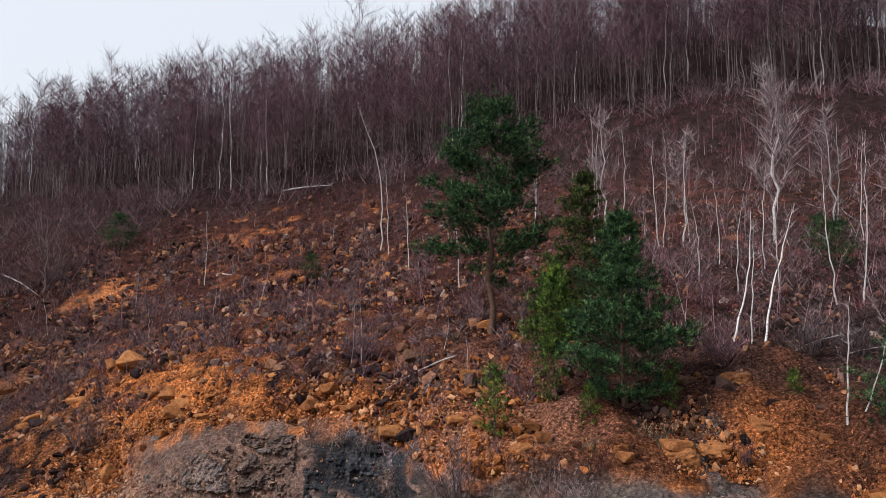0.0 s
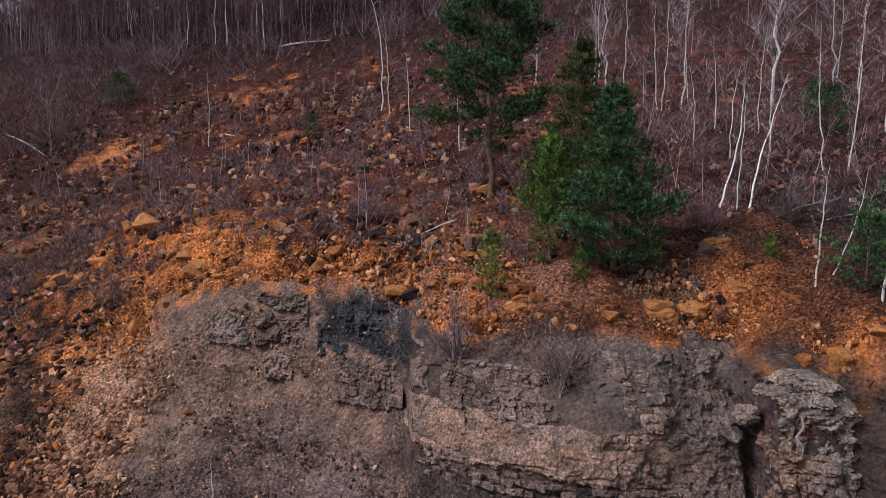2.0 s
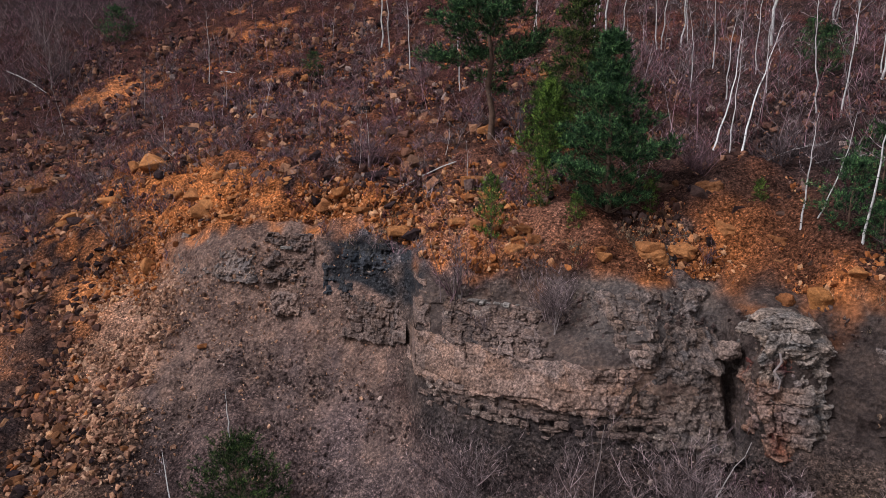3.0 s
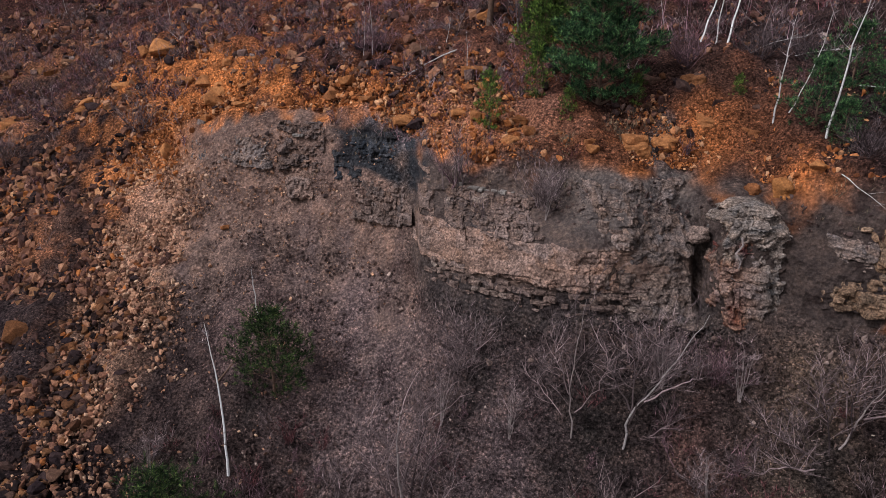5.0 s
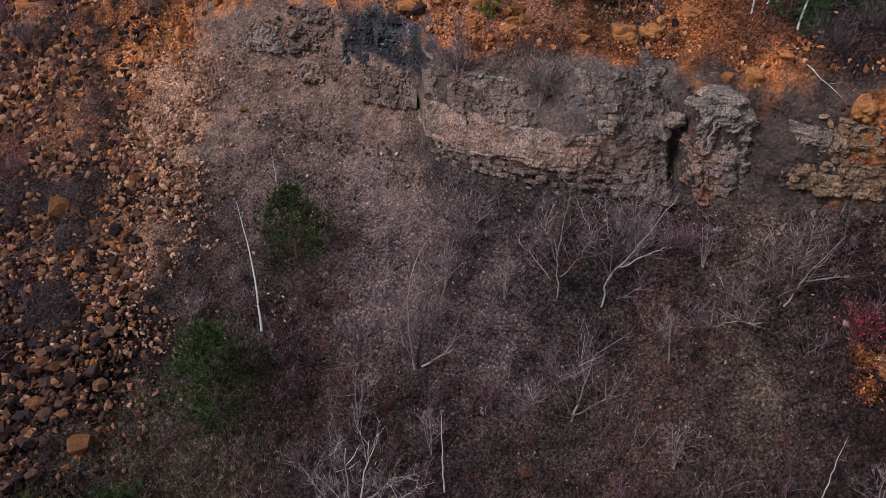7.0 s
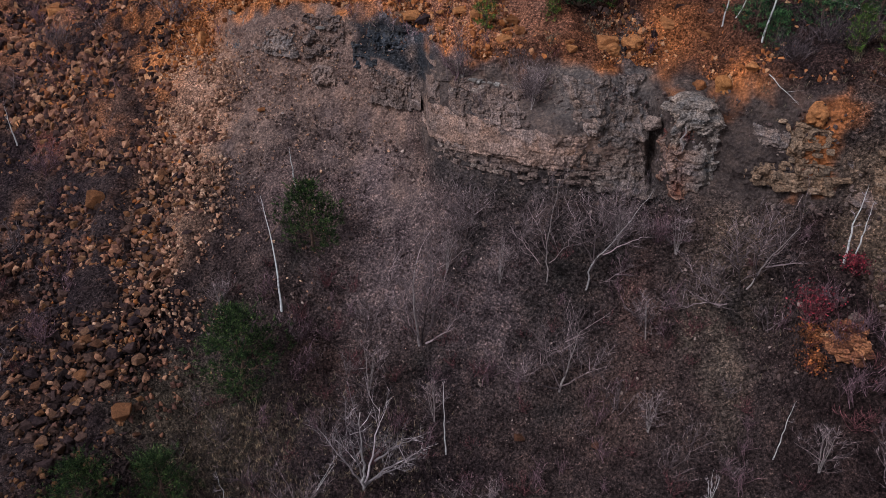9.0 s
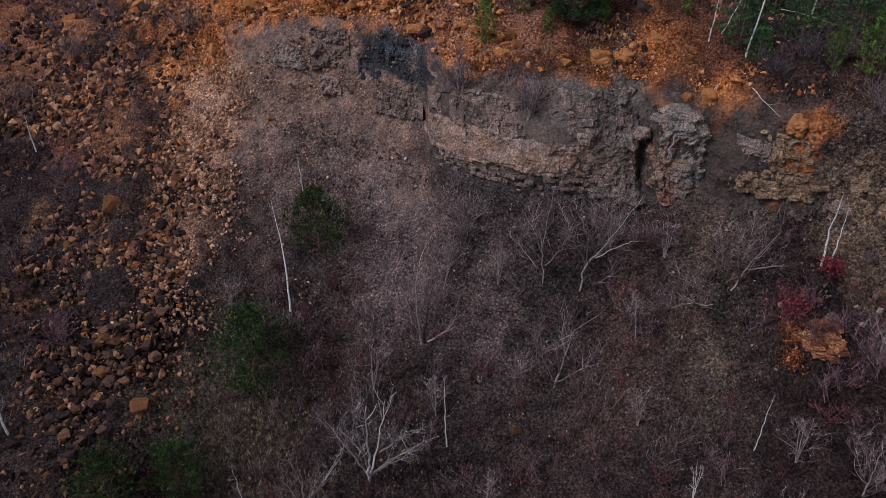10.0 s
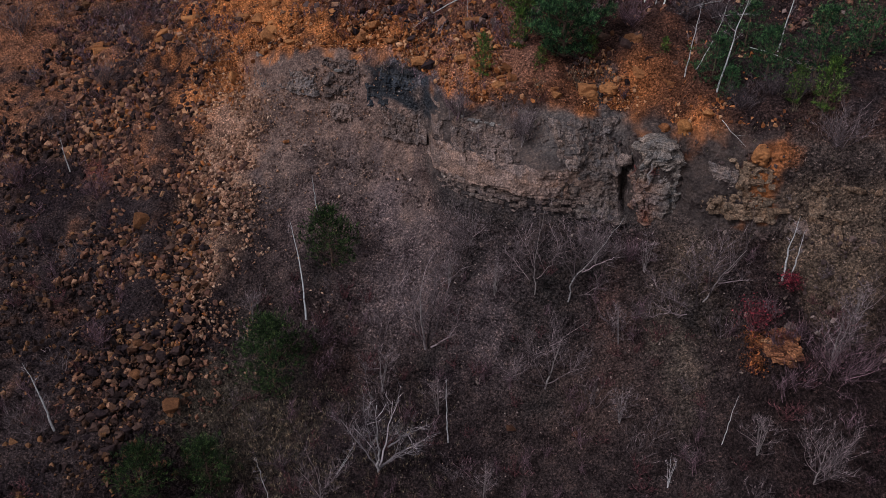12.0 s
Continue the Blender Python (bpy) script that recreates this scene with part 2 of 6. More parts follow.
def bark_material(name, low, high, spots=None, scale=6.0, vary=False):
    m, n, l, bsdf = shader(name, 0.9, 0.04)
    at = place_of(n)
    g = noise_node(n, l, scale, 5, 0.7, at)
    c = ramp(n, l, g, [(0.3, low), (0.7, high)])
    if vary:
        # old dark twigs among pale young ones
        c = mixed(n, l, c, ramp(n, l, random_of(n, True), [(0.0, (0.2, 0.19, 0.19)), (0.55, (0.65, 0.63, 0.63)), (0.8, (1.3, 1.25, 1.25)), (1.0, (2.6, 2.5, 2.5))]), 1.0, "MULTIPLY")
    if spots:
        stretch = n.new("ShaderNodeMapping")
        stretch.inputs["Scale"].default_value = (3, 3, 14)
        l.new(at, stretch.inputs["Vector"])
        s = noise_node(n, l, 1.4, 3, 0.6, stretch.outputs["Vector"])
        c = mixed(n, l, c, spots, ramp(n, l, s, [(0.6, (0, 0, 0)), (0.68, (1, 1, 1))]))
    l.new(c, bsdf.inputs["Base Color"])
    relief(n, l, bsdf, g, 0.02, 0.6)
    return m


def leaf_material(name, stops, islands=True, glow=0.15):
    m, n, l, bsdf = shader(name, 0.75, 0.07)
    c = ramp(n, l, random_of(n, islands), stops)
    far = noise_node(n, l, 1.1, 3, 0.6, place_of(n))
    c = mixed(n, l, c, ramp(n, l, far, [(0.3, (0.6, 0.6, 0.6)), (0.7, (1.35, 1.35, 1.3))]), 0.8, "MULTIPLY")
    near = noise_node(n, l, 4.5, 2, 0.5, place_of(n))
    c = mixed(n, l, c, ramp(n, l, near, [(0.36, (0.22, 0.26, 0.26)), (0.5, (0.8, 0.85, 0.8)), (0.66, (2.8, 2.6, 2.1))]), 0.9, "MULTIPLY")
    l.new(c, bsdf.inputs["Base Color"])
    return m


SOIL = ground_material()
SCREE_STONE = stone_material("scree_stone", [(0.0, (0.0139, 0.00974, 0.00974)), (0.5, (0.0349, 0.0204, 0.0175)), (0.78, (0.0759, 0.0388, 0.0242)), (0.93, (0.183, 0.0844, 0.0373)), (1.0, (0.299, 0.156, 0.0844))])
SCREE_BOULDER = stone_material("scree_boulder", [(0.0, (0.02, 0.013, 0.0145)), (0.5, (0.046, 0.028, 0.026)), (0.85, (0.09, 0.05, 0.036)), (1.0, (0.17, 0.085, 0.046))], islands=False, scale=5.0)
BROWN_STONE = stone_material("brown_rubble", [(0.0, (0.04, 0.022, 0.019)), (0.4, (0.11, 0.054, 0.04)), (0.8, (0.22, 0.1, 0.058)), (1.0, (0.36, 0.19, 0.11))])
ORANGE_STONE = stone_material("orange_sandstone", [(0.0, (0.0674, 0.0272, 0.0161)), (0.3, (0.221, 0.0759, 0.0257)), (0.7, (0.399, 0.142, 0.0444)), (1.0, (0.512, 0.279, 0.147))])
ORANGE_BOULDER = stone_material("orange_boulder", [(0.0, (0.183, 0.0716, 0.0287)), (1.0, (0.358, 0.151, 0.055))], islands=False)
GREY_STONE = stone_material("grey_rubble", [(0.0, (0.046, 0.031, 0.028)), (0.5, (0.082, 0.054, 0.048)), (0.9, (0.13, 0.085, 0.071)), (1.0, (0.34, 0.25, 0.21))])
SLOPE_STONE = stone_material("slope_stone", [(0.0, (0.04, 0.024, 0.022)), (0.5, (0.1, 0.062, 0.054)), (0.9, (0.2, 0.125, 0.102)), (1.0, (0.36, 0.27, 0.235))])
LEDGE_ROCK = stone_material("ledge_rock", [(0.0, (0.155, 0.103, 0.082)), (0.5, (0.185, 0.122, 0.097)), (1.0, (0.215, 0.142, 0.112))], islands=False, gritty=0.85, scale=2.6)
GREY_ROCK = stone_material("grey_weathered_rock", [(0.0, (0.08832, 0.06514, 0.0552)), (1.0, (0.127, 0.09605, 0.0839))], islands=False, gritty=0.85, scale=3.2)
PILLAR_ROCK = stone_material("pale_weathered_rock", [(0.0, (0.132, 0.1038, 0.088)), (1.0, (0.1936, 0.1558, 0.1338))], islands=False, gritty=0.85, scale=2.6)
WHITE_ROCK = stone_material("whitish_rock", [(0.0, (0.16, 0.135, 0.12)), (1.0, (0.31, 0.27, 0.24))], islands=False, scale=4.0)
OCHRE_STONE = stone_material("ochre_stone", [(0.0, (0.3, 0.125, 0.042)), (1.0, (0.38, 0.165, 0.055))], islands=False)
RUST_BOULDER = stone_material("rust_brown_boulder", [(0.0, (0.0591, 0.0272, 0.0161)), (1.0, (0.165, 0.0699, 0.0295))], islands=False)
PALE_ROCK = stone_material("pale_layered_rock", [(0.0, (0.112, 0.078, 0.066)), (0.6, (0.135, 0.094, 0.078)), (0.92, (0.175, 0.125, 0.103)), (1.0, (0.24, 0.185, 0.155))], islands=False, gritty=0.85, scale=4.0)
YELLOW_ROCK = stone_material("yellowish_rock", [(0.0, (0.1175, 0.07427, 0.04841)), (0.6, (0.1686, 0.1076, 0.06915)), (1.0, (0.2247, 0.1507, 0.1014))], islands=False, gritty=0.85, scale=3.0)
DARK_ROCK = stone_material("dark_shale", [(0.0, (0.024, 0.024, 0.027)), (1.0, (0.04, 0.041, 0.046))], islands=False, gritty=0.85, scale=3.0, strata=3.0)
BIRCH_BARK = bark_material("birch_bark", (0.26, 0.231, 0.212), (0.585, 0.533, 0.502), (0.0428, 0.0349, 0.0349))
WHITE_BARK = bark_material("white_birch_bark", (0.5, 0.46, 0.435), (0.76, 0.72, 0.69), (0.165, 0.137, 0.128))
BIRCH_TWIG = bark_material("birch_twigs", (0.13, 0.098, 0.098), (0.34, 0.28, 0.28), vary=True)
PALE_BARK = bark_material("pale_grey_bark", (0.13, 0.105, 0.098), (0.36, 0.31, 0.29), (0.04, 0.033, 0.03))
GREY_BARK = bark_material("grey_bark", (0.102, 0.0759, 0.0691), (0.279, 0.226, 0.207))
WOOD_TWIG = bark_material("forest_twigs", (0.078, 0.044, 0.052), (0.175, 0.108, 0.124), vary=True)
WOOD_BARK = bark_material("forest_bark", (0.06, 0.046, 0.043), (0.23, 0.19, 0.177), (0.04, 0.034, 0.03), 1.3)
PALE_TWIG = bark_material("pale_twigs", (0.128, 0.102, 0.1), (0.318, 0.269, 0.264), vary=True)
DARK_TWIG = bark_material("dark_twigs", (0.0349, 0.0257, 0.0257), (0.111, 0.0827, 0.0827), vary=True)
SHRUB_TWIG = bark_material("shrub_twigs", (0.07, 0.038, 0.041), (0.19, 0.118, 0.13), vary=True)
RED_TWIG = bark_material("reddish_twigs", (0.06, 0.023, 0.024), (0.16, 0.068, 0.068), vary=True)
GREY_TWIG = bark_material("grey_twigs", (0.08, 0.055, 0.053), (0.2, 0.152, 0.148), vary=True)
PINE_BARK = bark_material("pine_bark", (0.0509, 0.031, 0.0234), (0.137, 0.0844, 0.0591))
PINE_NEEDLE = leaf_material("pine_needles", [(0.0, (0.0048, 0.0123, 0.0072)), (0.5, (0.0168, 0.03772, 0.0171)), (1.0, (0.072, 0.1271, 0.0495))])
SPRUCE_NEEDLE = leaf_material("spruce_needles", [(0.0, (0.007, 0.012, 0.004)), (0.6, (0.024, 0.036, 0.011)), (1.0, (0.07, 0.085, 0.024))])
YOUNG_NEEDLE = leaf_material("young_pine_needles", [(0.0, (0.014, 0.026, 0.006)), (0.6, (0.045, 0.076, 0.014)), (1.0, (0.12, 0.165, 0.036))])
DULL_NEEDLE = leaf_material("dull_pine_needles", [(0.0, (0.005, 0.009, 0.004)), (0.6, (0.017, 0.028, 0.01)), (1.0, (0.055, 0.075, 0.024))])
DRY_GRASS = leaf_material("dry_grass", [(0.0, (0.035, 0.023, 0.018)), (0.6, (0.085, 0.06, 0.044)), (1.0, (0.26, 0.2, 0.15))])
RUST_ROCK = stone_material("rusty_layered_rock", [(0.0, (0.0775, 0.033, 0.021)), (0.5, (0.186, 0.075, 0.0378)), (0.85, (0.341, 0.15, 0.07)), (1.0, (0.558, 0.33, 0.182))], islands=False, gritty=0.85, scale=5.0, strata=6.0)
TAN_STONE = stone_material("tan_rubble", [(0.0, (0.09, 0.048, 0.033)), (0.35, (0.23, 0.122, 0.078)), (0.75, (0.38, 0.2, 0.12)), (1.0, (0.5, 0.32, 0.21))])
RED_LEAF = leaf_material("red_leaves", [(0.0, (0.042, 0.0072, 0.0117)), (1.0, (0.168, 0.024, 0.0364))])
RUST_LEAF = leaf_material("rusty_leaves", [(0.0, (0.04537, 0.01443, 0.00768)), (1.0, (0.1781, 0.06188, 0.02364))])

# ---- the hillside ----
def mesh_of(name, verts, faces, material, smooth=False):
    me = bpy.data.meshes.new(name)
    me.from_pydata(np.asarray(verts, float).tolist() if not isinstance(verts, list) else verts, [], faces)
    me.materials.append(material)
    if smooth:
        me.polygons.foreach_set("use_smooth", [True] * len(me.polygons))
    me.update()
    return me


def thing(name, label, category, group="", kind="", at=None):
    ob = new(name)
    ob.empty_display_size = 0.2
    tagged(ob, label, category, group, kind)
    if at is not None:
        ob.matrix_basis = at
    return ob


def part(name, me, parent, label=""):
    ob = new(name, me)
    ob.parent = parent
    if label:
        tagged(ob, label)
    return ob


def spaced(stops, steps):
    out = []
    for a, b, s in zip(stops[:-1], stops[1:], steps):
        k = max(1, round((b - a) / s))
        out += [a + (b - a) * i / k for i in range(k)]
    return np.array(out + [stops[-1]])


def mixc(c, d, w):
    return c * (1 - w[..., None]) + np.array(d) * w[..., None]


def bump01(v, a, b, c, d):
    """0 below a, 1 from b to c, 0 beyond d."""
    return np.clip(np.minimum((v - a) / (b - a), (d - v) / (d - c)), 0, 1)


def build_ground():
    xs = spaced([-2500, -400, -120, -60, -44, -26, 19, 30, 60, 120, 400, 2500], [700, 70, 6, 1.2, 0.4, 0.19, 0.4, 1.2, 6, 70, 700])
    sub = [3, 4, 22, 60, 40, 40, 14, 8, 10, 12, 14, 34, 60, 60, 40, 6, 3]
    sub = sub[:len(LINES) - 1]
    vs = np.concatenate([k + np.arange(s) / s for k, s in enumerate(sub)] + [[len(sub)]])
    ys, zs = lines_at(xs)
    # a rounded course between the lines
    k = np.clip(vs.astype(int), 0, len(LINES) - 2)
    s = (vs - k)[:, None]
    Y = ys[k] * (1 - s) + ys[k + 1] * s
    Z = zs[k] * (1 - s) + zs[k + 1] * s
    X = np.broadcast_to(xs, Y.shape).copy()
    V = np.broadcast_to(vs[:, None], Y.shape)
    near = bump01(V, 1.5, 2.5, 13, 15)
    rock = np.maximum(bump01(V, 5.3, 5.8, 9.2, 9.9) * bump01(X, -2.0, -1.6, 14.6, 15.4), bump01(V, 5.9, 6.3, 9.2, 9.8) * bump01(X, -9.5, -8, -2, -1.5) * 0.15)
    for scale, size, seed in ((3.2, 0.35, 1), (1.3, 0.22, 2), (0.55, 0.13, 3), (0.28, 0.07, 4)):
        d = smooth_noise(X, Y, Z, scale, seed) * size * near * (1 - 0.6 * rock)
        Z += d * 0.85
        Y -= d * 0.3
    clod = bump01(V, 9.3, 9.8, 11.6, 12.4) * (np.abs(smooth_noise(X, Y, Z, 1.6, 51)) * 0.5 + np.abs(smooth_noise(X, Y, Z, 0.7, 52)) * 0.3 - 0.2)
    Z += clod * near
    # broken, stepped rock on the face: courses with cracked blocks
    for height, width, size, seed in ((0.62, 1.1, 0.22, 1), (0.3, 0.55, 0.16, 2), (0.15, 0.3, 0.09, 3)):
        q = (Z + 0.22 * smooth_noise(X, Y * 0, Z, 2.6, 30 + seed) + 0.05 * X * 0.3) / height
        course = np.floor(q)
        cell = np.floor(X / width + np.sin(course * 12.9 + seed) * 43.7 + 0.5 * smooth_noise(X, Y * 0, Z, 0.7, 40 + seed))
        h = np.sin(course * 91.7 + cell * 47.3 + seed * 11.1) * 9631.7
        h = h - np.floor(h)
        Y += (h - 0.6) * size * rock * 0.6
    # gullies that run down the scree
    scree = bump01(V, 2.2, 3.2, 4.6, 5.3)
    Z += 0.12 * scree * smooth_noise(X, Y * 0.15, Z * 0.1, 1.1, 12)
    nr, nc = Y.shape
    verts = np.stack([X, Y, Z], -1).reshape(-1, 3)
    i = np.arange(nr * nc).reshape(nr, nc)
    faces = np.stack([i[:-1, :-1], i[:-1, 1:], i[1:, 1:], i[1:, :-1]], -1).reshape(-1, 4)
    me = mesh_of("ground", verts, faces.tolist(), SOIL, True)
    hard = rock[:-1, :-1].ravel() > 0.5
    me.polygons.foreach_set("use_smooth", ~hard)
    # what the soil is made of, from place to place, with some shade painted in
    n1, n2 = smooth_noise(X, Y, Z, 4.5, 21), smooth_noise(X, Y, Z, 1.1, 22)
    n3 = smooth_noise(X, Y, Z, 0.45, 23)
    mix = 0.6 * n1 + 0.5 * n2 + 0.4 * n3
    C = np.zeros((*Y.shape, 3)) + np.array((0.024, 0.0155, 0.015))

    def lay(c, d, w):
        return mixc(c, d, np.clip(w, 0, 1))

    def blot(c, colour, x, y, rx, ry, w=1.0, edge=0.6):
        """A ragged patch of another soil, or of painted shade, round a place."""
        r = np.hypot((X - x + 0.7 * n2 + 0.35 * n3) / rx, (Y - y + 0.7 * n1 + 0.35 * n3) / ry)
        return lay(c, colour, (1 - r) / edge * w * np.clip(1 + 0.5 * mix, 0.4, 1.4))

    lower = bump01(V + 0.4 * n2, 2.2, 3.4, 5.4, 6.2)
    C = lay(C, (0.05, 0.033, 0.029), lower * bump01(X + n2, -13.5, -11.5, 12, 14) * np.clip(0.8 + 0.5 * mix, 0, 1))
    # the right-hand flank and the fan of fine grey debris
    for colour, x, y, rx, ry, w in (((0.108, 0.074, 0.069), -3.4, -2.6, 5.2, 5.0, 0.9), ((0.085, 0.059, 0.056), 1.2, -6.4, 3.4, 4.4, 0.8), ((0.11, 0.071, 0.064), -8.0, -0.8, 3.6, 4.0, 0.8),
                                    ((0.1, 0.054, 0.04), -6.2, -8.2, 2.2, 1.6, 0.7), ((0.062, 0.045, 0.032), -12.2, -10.2, 4.2, 3.6, 0.8), ((0.05, 0.036, 0.03), -11.0, -6.6, 2.4, 2.4, 0.7),
                                    ((0.085, 0.058, 0.043), 11.4, -8.6, 2.6, 3.0, 0.8), ((0.085, 0.06, 0.045), 10.4, -11.2, 1.5, 2.8, 0.8), ((0.062, 0.038, 0.031), 6.6, -11.2, 3.2, 2.8, 0.7)):
        C = blot(C, colour, x, y, rx, ry, w)
    # further soils; the long dark strip below the ledge is painted shade
    for colour, x, y, rx, ry, w in (((0.08, 0.046, 0.038), 7.7, -8.6, 1.3, 2.6, 0.6), ((0.03, 0.021, 0.02), 4.6, -8.2, 2.6, 1.2, 0.6), ((0.026, 0.018, 0.018), 13.5, -9.9, 0.7, 1.9, 0.9),
                                    ((0.1, 0.07, 0.05), 17.2, -9.4, 2.6, 4.0, 0.9), ((0.022, 0.014, 0.013), 13.4, -15.4, 2.2, 2.0, 0.9), ((0.024, 0.016, 0.017), -1.0, -8.9, 1.6, 1.1, 0.7),
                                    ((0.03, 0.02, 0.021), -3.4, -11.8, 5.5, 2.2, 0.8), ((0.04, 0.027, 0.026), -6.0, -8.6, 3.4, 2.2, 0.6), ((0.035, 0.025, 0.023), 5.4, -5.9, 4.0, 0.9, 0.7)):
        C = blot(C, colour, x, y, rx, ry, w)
    # weathered bedrock and clay below the orange soil
    C = lay(C, (0.082, 0.06, 0.052), bump01(V, 5.0, 5.8, 9.3, 10) * bump01(X + n2, -13, -11, 40, 60))
    clay = bump01(V + 0.35 * n2, 4.5, 5.3, 9.3, 9.9) * bump01(X + 0.8 * n2 + 0.5 * (V - 7), -14.2, -12.6, -3, -1.7)
    C = lay(C, (0.168, 0.108, 0.086), clay * np.clip(0.9 + 0.25 * mix, 0, 1))
    C = lay(C, (0.1, 0.07, 0.066), clay * np.clip(1.8 * smooth_noise(X * 1.8, Y * 0.5, Z * 0.5, 1.5, 71) - 0.35, 0, 0.7))
    C = lay(C, (0.156, 0.102, 0.0784), bump01(V, 5.9, 6.05, 6.95, 7.1) * bump01(X, -1.75, -1.5, 6, 8.3))
    # the shadowed gap under the ledge, darkened in the colour
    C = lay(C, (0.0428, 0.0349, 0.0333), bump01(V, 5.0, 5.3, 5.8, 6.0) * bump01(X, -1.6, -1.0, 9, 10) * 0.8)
    C = lay(C, (0.1, 0.08, 0.072), bump01(V + 0.3 * n2, 7.2, 7.9, 9.2, 9.8) * bump01(X + 0.5 * n2, 3.4, 4.4, 8.0, 8.7))
    C = lay(C, (0.045, 0.033, 0.029), bump01(V + 0.3 * n2, 5.0, 5.8, 8.6, 9.4) * bump01(X + 0.3 * n2, 8.2, 8.8, 60, 80) * 0.85)
    C = lay(C, (0.1, 0.07, 0.051), bump01(V + 0.4 * n2, 4.4, 5.2, 7.6, 8.4) * bump01(X + 0.4 * n2, 14.9, 15.8, 40, 60) * np.clip(0.8 + 0.5 * mix, 0, 1))
    C = lay(C, (0.03, 0.03, 0.033), bump01(V + 0.4 * n2 + 0.25 * n3, 7.4, 8.0, 9.4, 9.8) * bump01(X + 0.9 * n2 + 0.6 * n3 + 0.25 * (V - 8.5), -5.7, -4.9, -1.9, -1.4))
    C = lay(C, (0.125, 0.108, 0.115), bump01(V + 0.3 * n2, 9.25, 9.5, 9.8, 10.1) * bump01(X + 0.5 * n2, -5.4, -4.6, 1.4, 2.4) * np.clip(0.7 + 0.7 * mix, 0, 1))
    # orange soil that spills over the rock
    spill = smooth_noise(X, 0 * X, 0 * X, 0.8, 81) + 0.6 * smooth_noise(X, 0 * X, 0 * X, 0.35, 82)
    orange = bump01(V + 0.4 * n2 + 0.3 * n3 + 0.55 * spill, 9.2, 9.9, 10.7, 11.4) * bump01(X + n2, -25, -20, 12.2, 14.5)
    C = lay(C, (0.345, 0.125, 0.041), orange * np.clip(0.85 + 1.2 * mix, 0.0, 1))
    C = lay(C, (0.085, 0.037, 0.022), bump01(X, 1.5, 4, 60, 90) * bump01(V, 9.4, 9.8, 11, 12) * np.clip(1.0 - 1.0 * mix, 0.25, 0.9))
    C = lay(C, (0.2, 0.1, 0.07), bump01(X + n2, -3, -1.5, 3.5, 5) * bump01(V + 0.3 * n2, 9.9, 10.3, 11.0, 11.5) * 0.7)
    for colour, x, y, rx, ry, w in (((0.38, 0.15, 0.058), -15.9, 8.2, 3.2, 3.8, 1.0), ((0.29, 0.165, 0.112), -14.0, 4.6, 2.4, 3.6, 0.95), ((0.23, 0.13, 0.085), -14.8, 1.0, 2.6, 3.0, 0.8), ((0.15, 0.085, 0.057), -14.8, -1.8, 2.8, 3.0, 0.8),
                                    ((0.26, 0.095, 0.034), 9.4, -1.2, 1.8, 2.0, 0.75), ((0.34, 0.12, 0.04), 11.2, -4.4, 1.0, 1.0, 0.8), ((0.3, 0.11, 0.04), 14.3, -6.9, 1.3, 0.9, 0.9), ((0.12, 0.107, 0.105), 7.55, -1.1, 0.42, 1.3, 1.0)):
        C = blot(C, colour, x, y, rx, ry, w)
    # the upper slope: dark litter among rusty debris
    up = bump01(V, 10.7, 11.5, 30, 31)
    C = lay(C, (0.048, 0.0215, 0.018), up * np.clip(0.9 - 0.6 * mix, 0, 1))
    C = lay(C, (0.21, 0.08, 0.038), bump01(V, 10.8, 11.3, 12.6, 13.0) * np.clip(2.2 * mix - 0.1, 0, 0.85) * bump01(X, -30, -24, 6, 12))
    C = lay(C, (0.33, 0.122, 0.042), bump01(V, 10.8, 11.3, 12.9, 13.2) * np.clip(3.4 * mix - 1.7, 0, 1) * bump01(X, -30, -24, 6, 12))
    C = lay(C, (0.034, 0.024, 0.024), bump01(X + n2, 11.8, 13.2, 60, 90) * bump01(V, 9.4, 9.9, 12, 13) * np.clip(0.9 - mix, 0, 1))
    C = lay(C, (0.046, 0.028, 0.025), bump01(X + n2, 5.5, 7.5, 60, 90) * bump01(V + 0.3 * n2, 10.6, 11.1, 13, 13.5) * 0.75)
    # bare orange scars
    for x, y, a in ((-25.5, 35, 2.6), (-21, 51.5, 0.9), (-10.4, 26, 1.0), (-5.2, 32, 0.7), (17, 21, 0.5), (16, 27, 0.4), (-15, 49, 0.6), (-19.5, 18.5, 1.0)):
        C = lay(C, (0.35, 0.138, 0.055), 1.3 - np.hypot((X - x), (Y - y) * 0.7) / a + 0.7 * n2 + 0.4 * n3)
    # darker soil among the boulders at the edge
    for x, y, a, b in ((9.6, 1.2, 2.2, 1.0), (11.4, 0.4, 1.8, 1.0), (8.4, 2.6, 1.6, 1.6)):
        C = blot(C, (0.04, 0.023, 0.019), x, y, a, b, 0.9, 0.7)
    # dark soil in the brush, and shade under the pines painted into the colour
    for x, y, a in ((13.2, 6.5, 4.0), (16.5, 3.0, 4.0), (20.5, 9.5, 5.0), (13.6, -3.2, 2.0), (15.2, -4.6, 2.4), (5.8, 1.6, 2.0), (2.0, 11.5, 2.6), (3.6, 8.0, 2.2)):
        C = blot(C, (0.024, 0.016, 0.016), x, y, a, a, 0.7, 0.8)
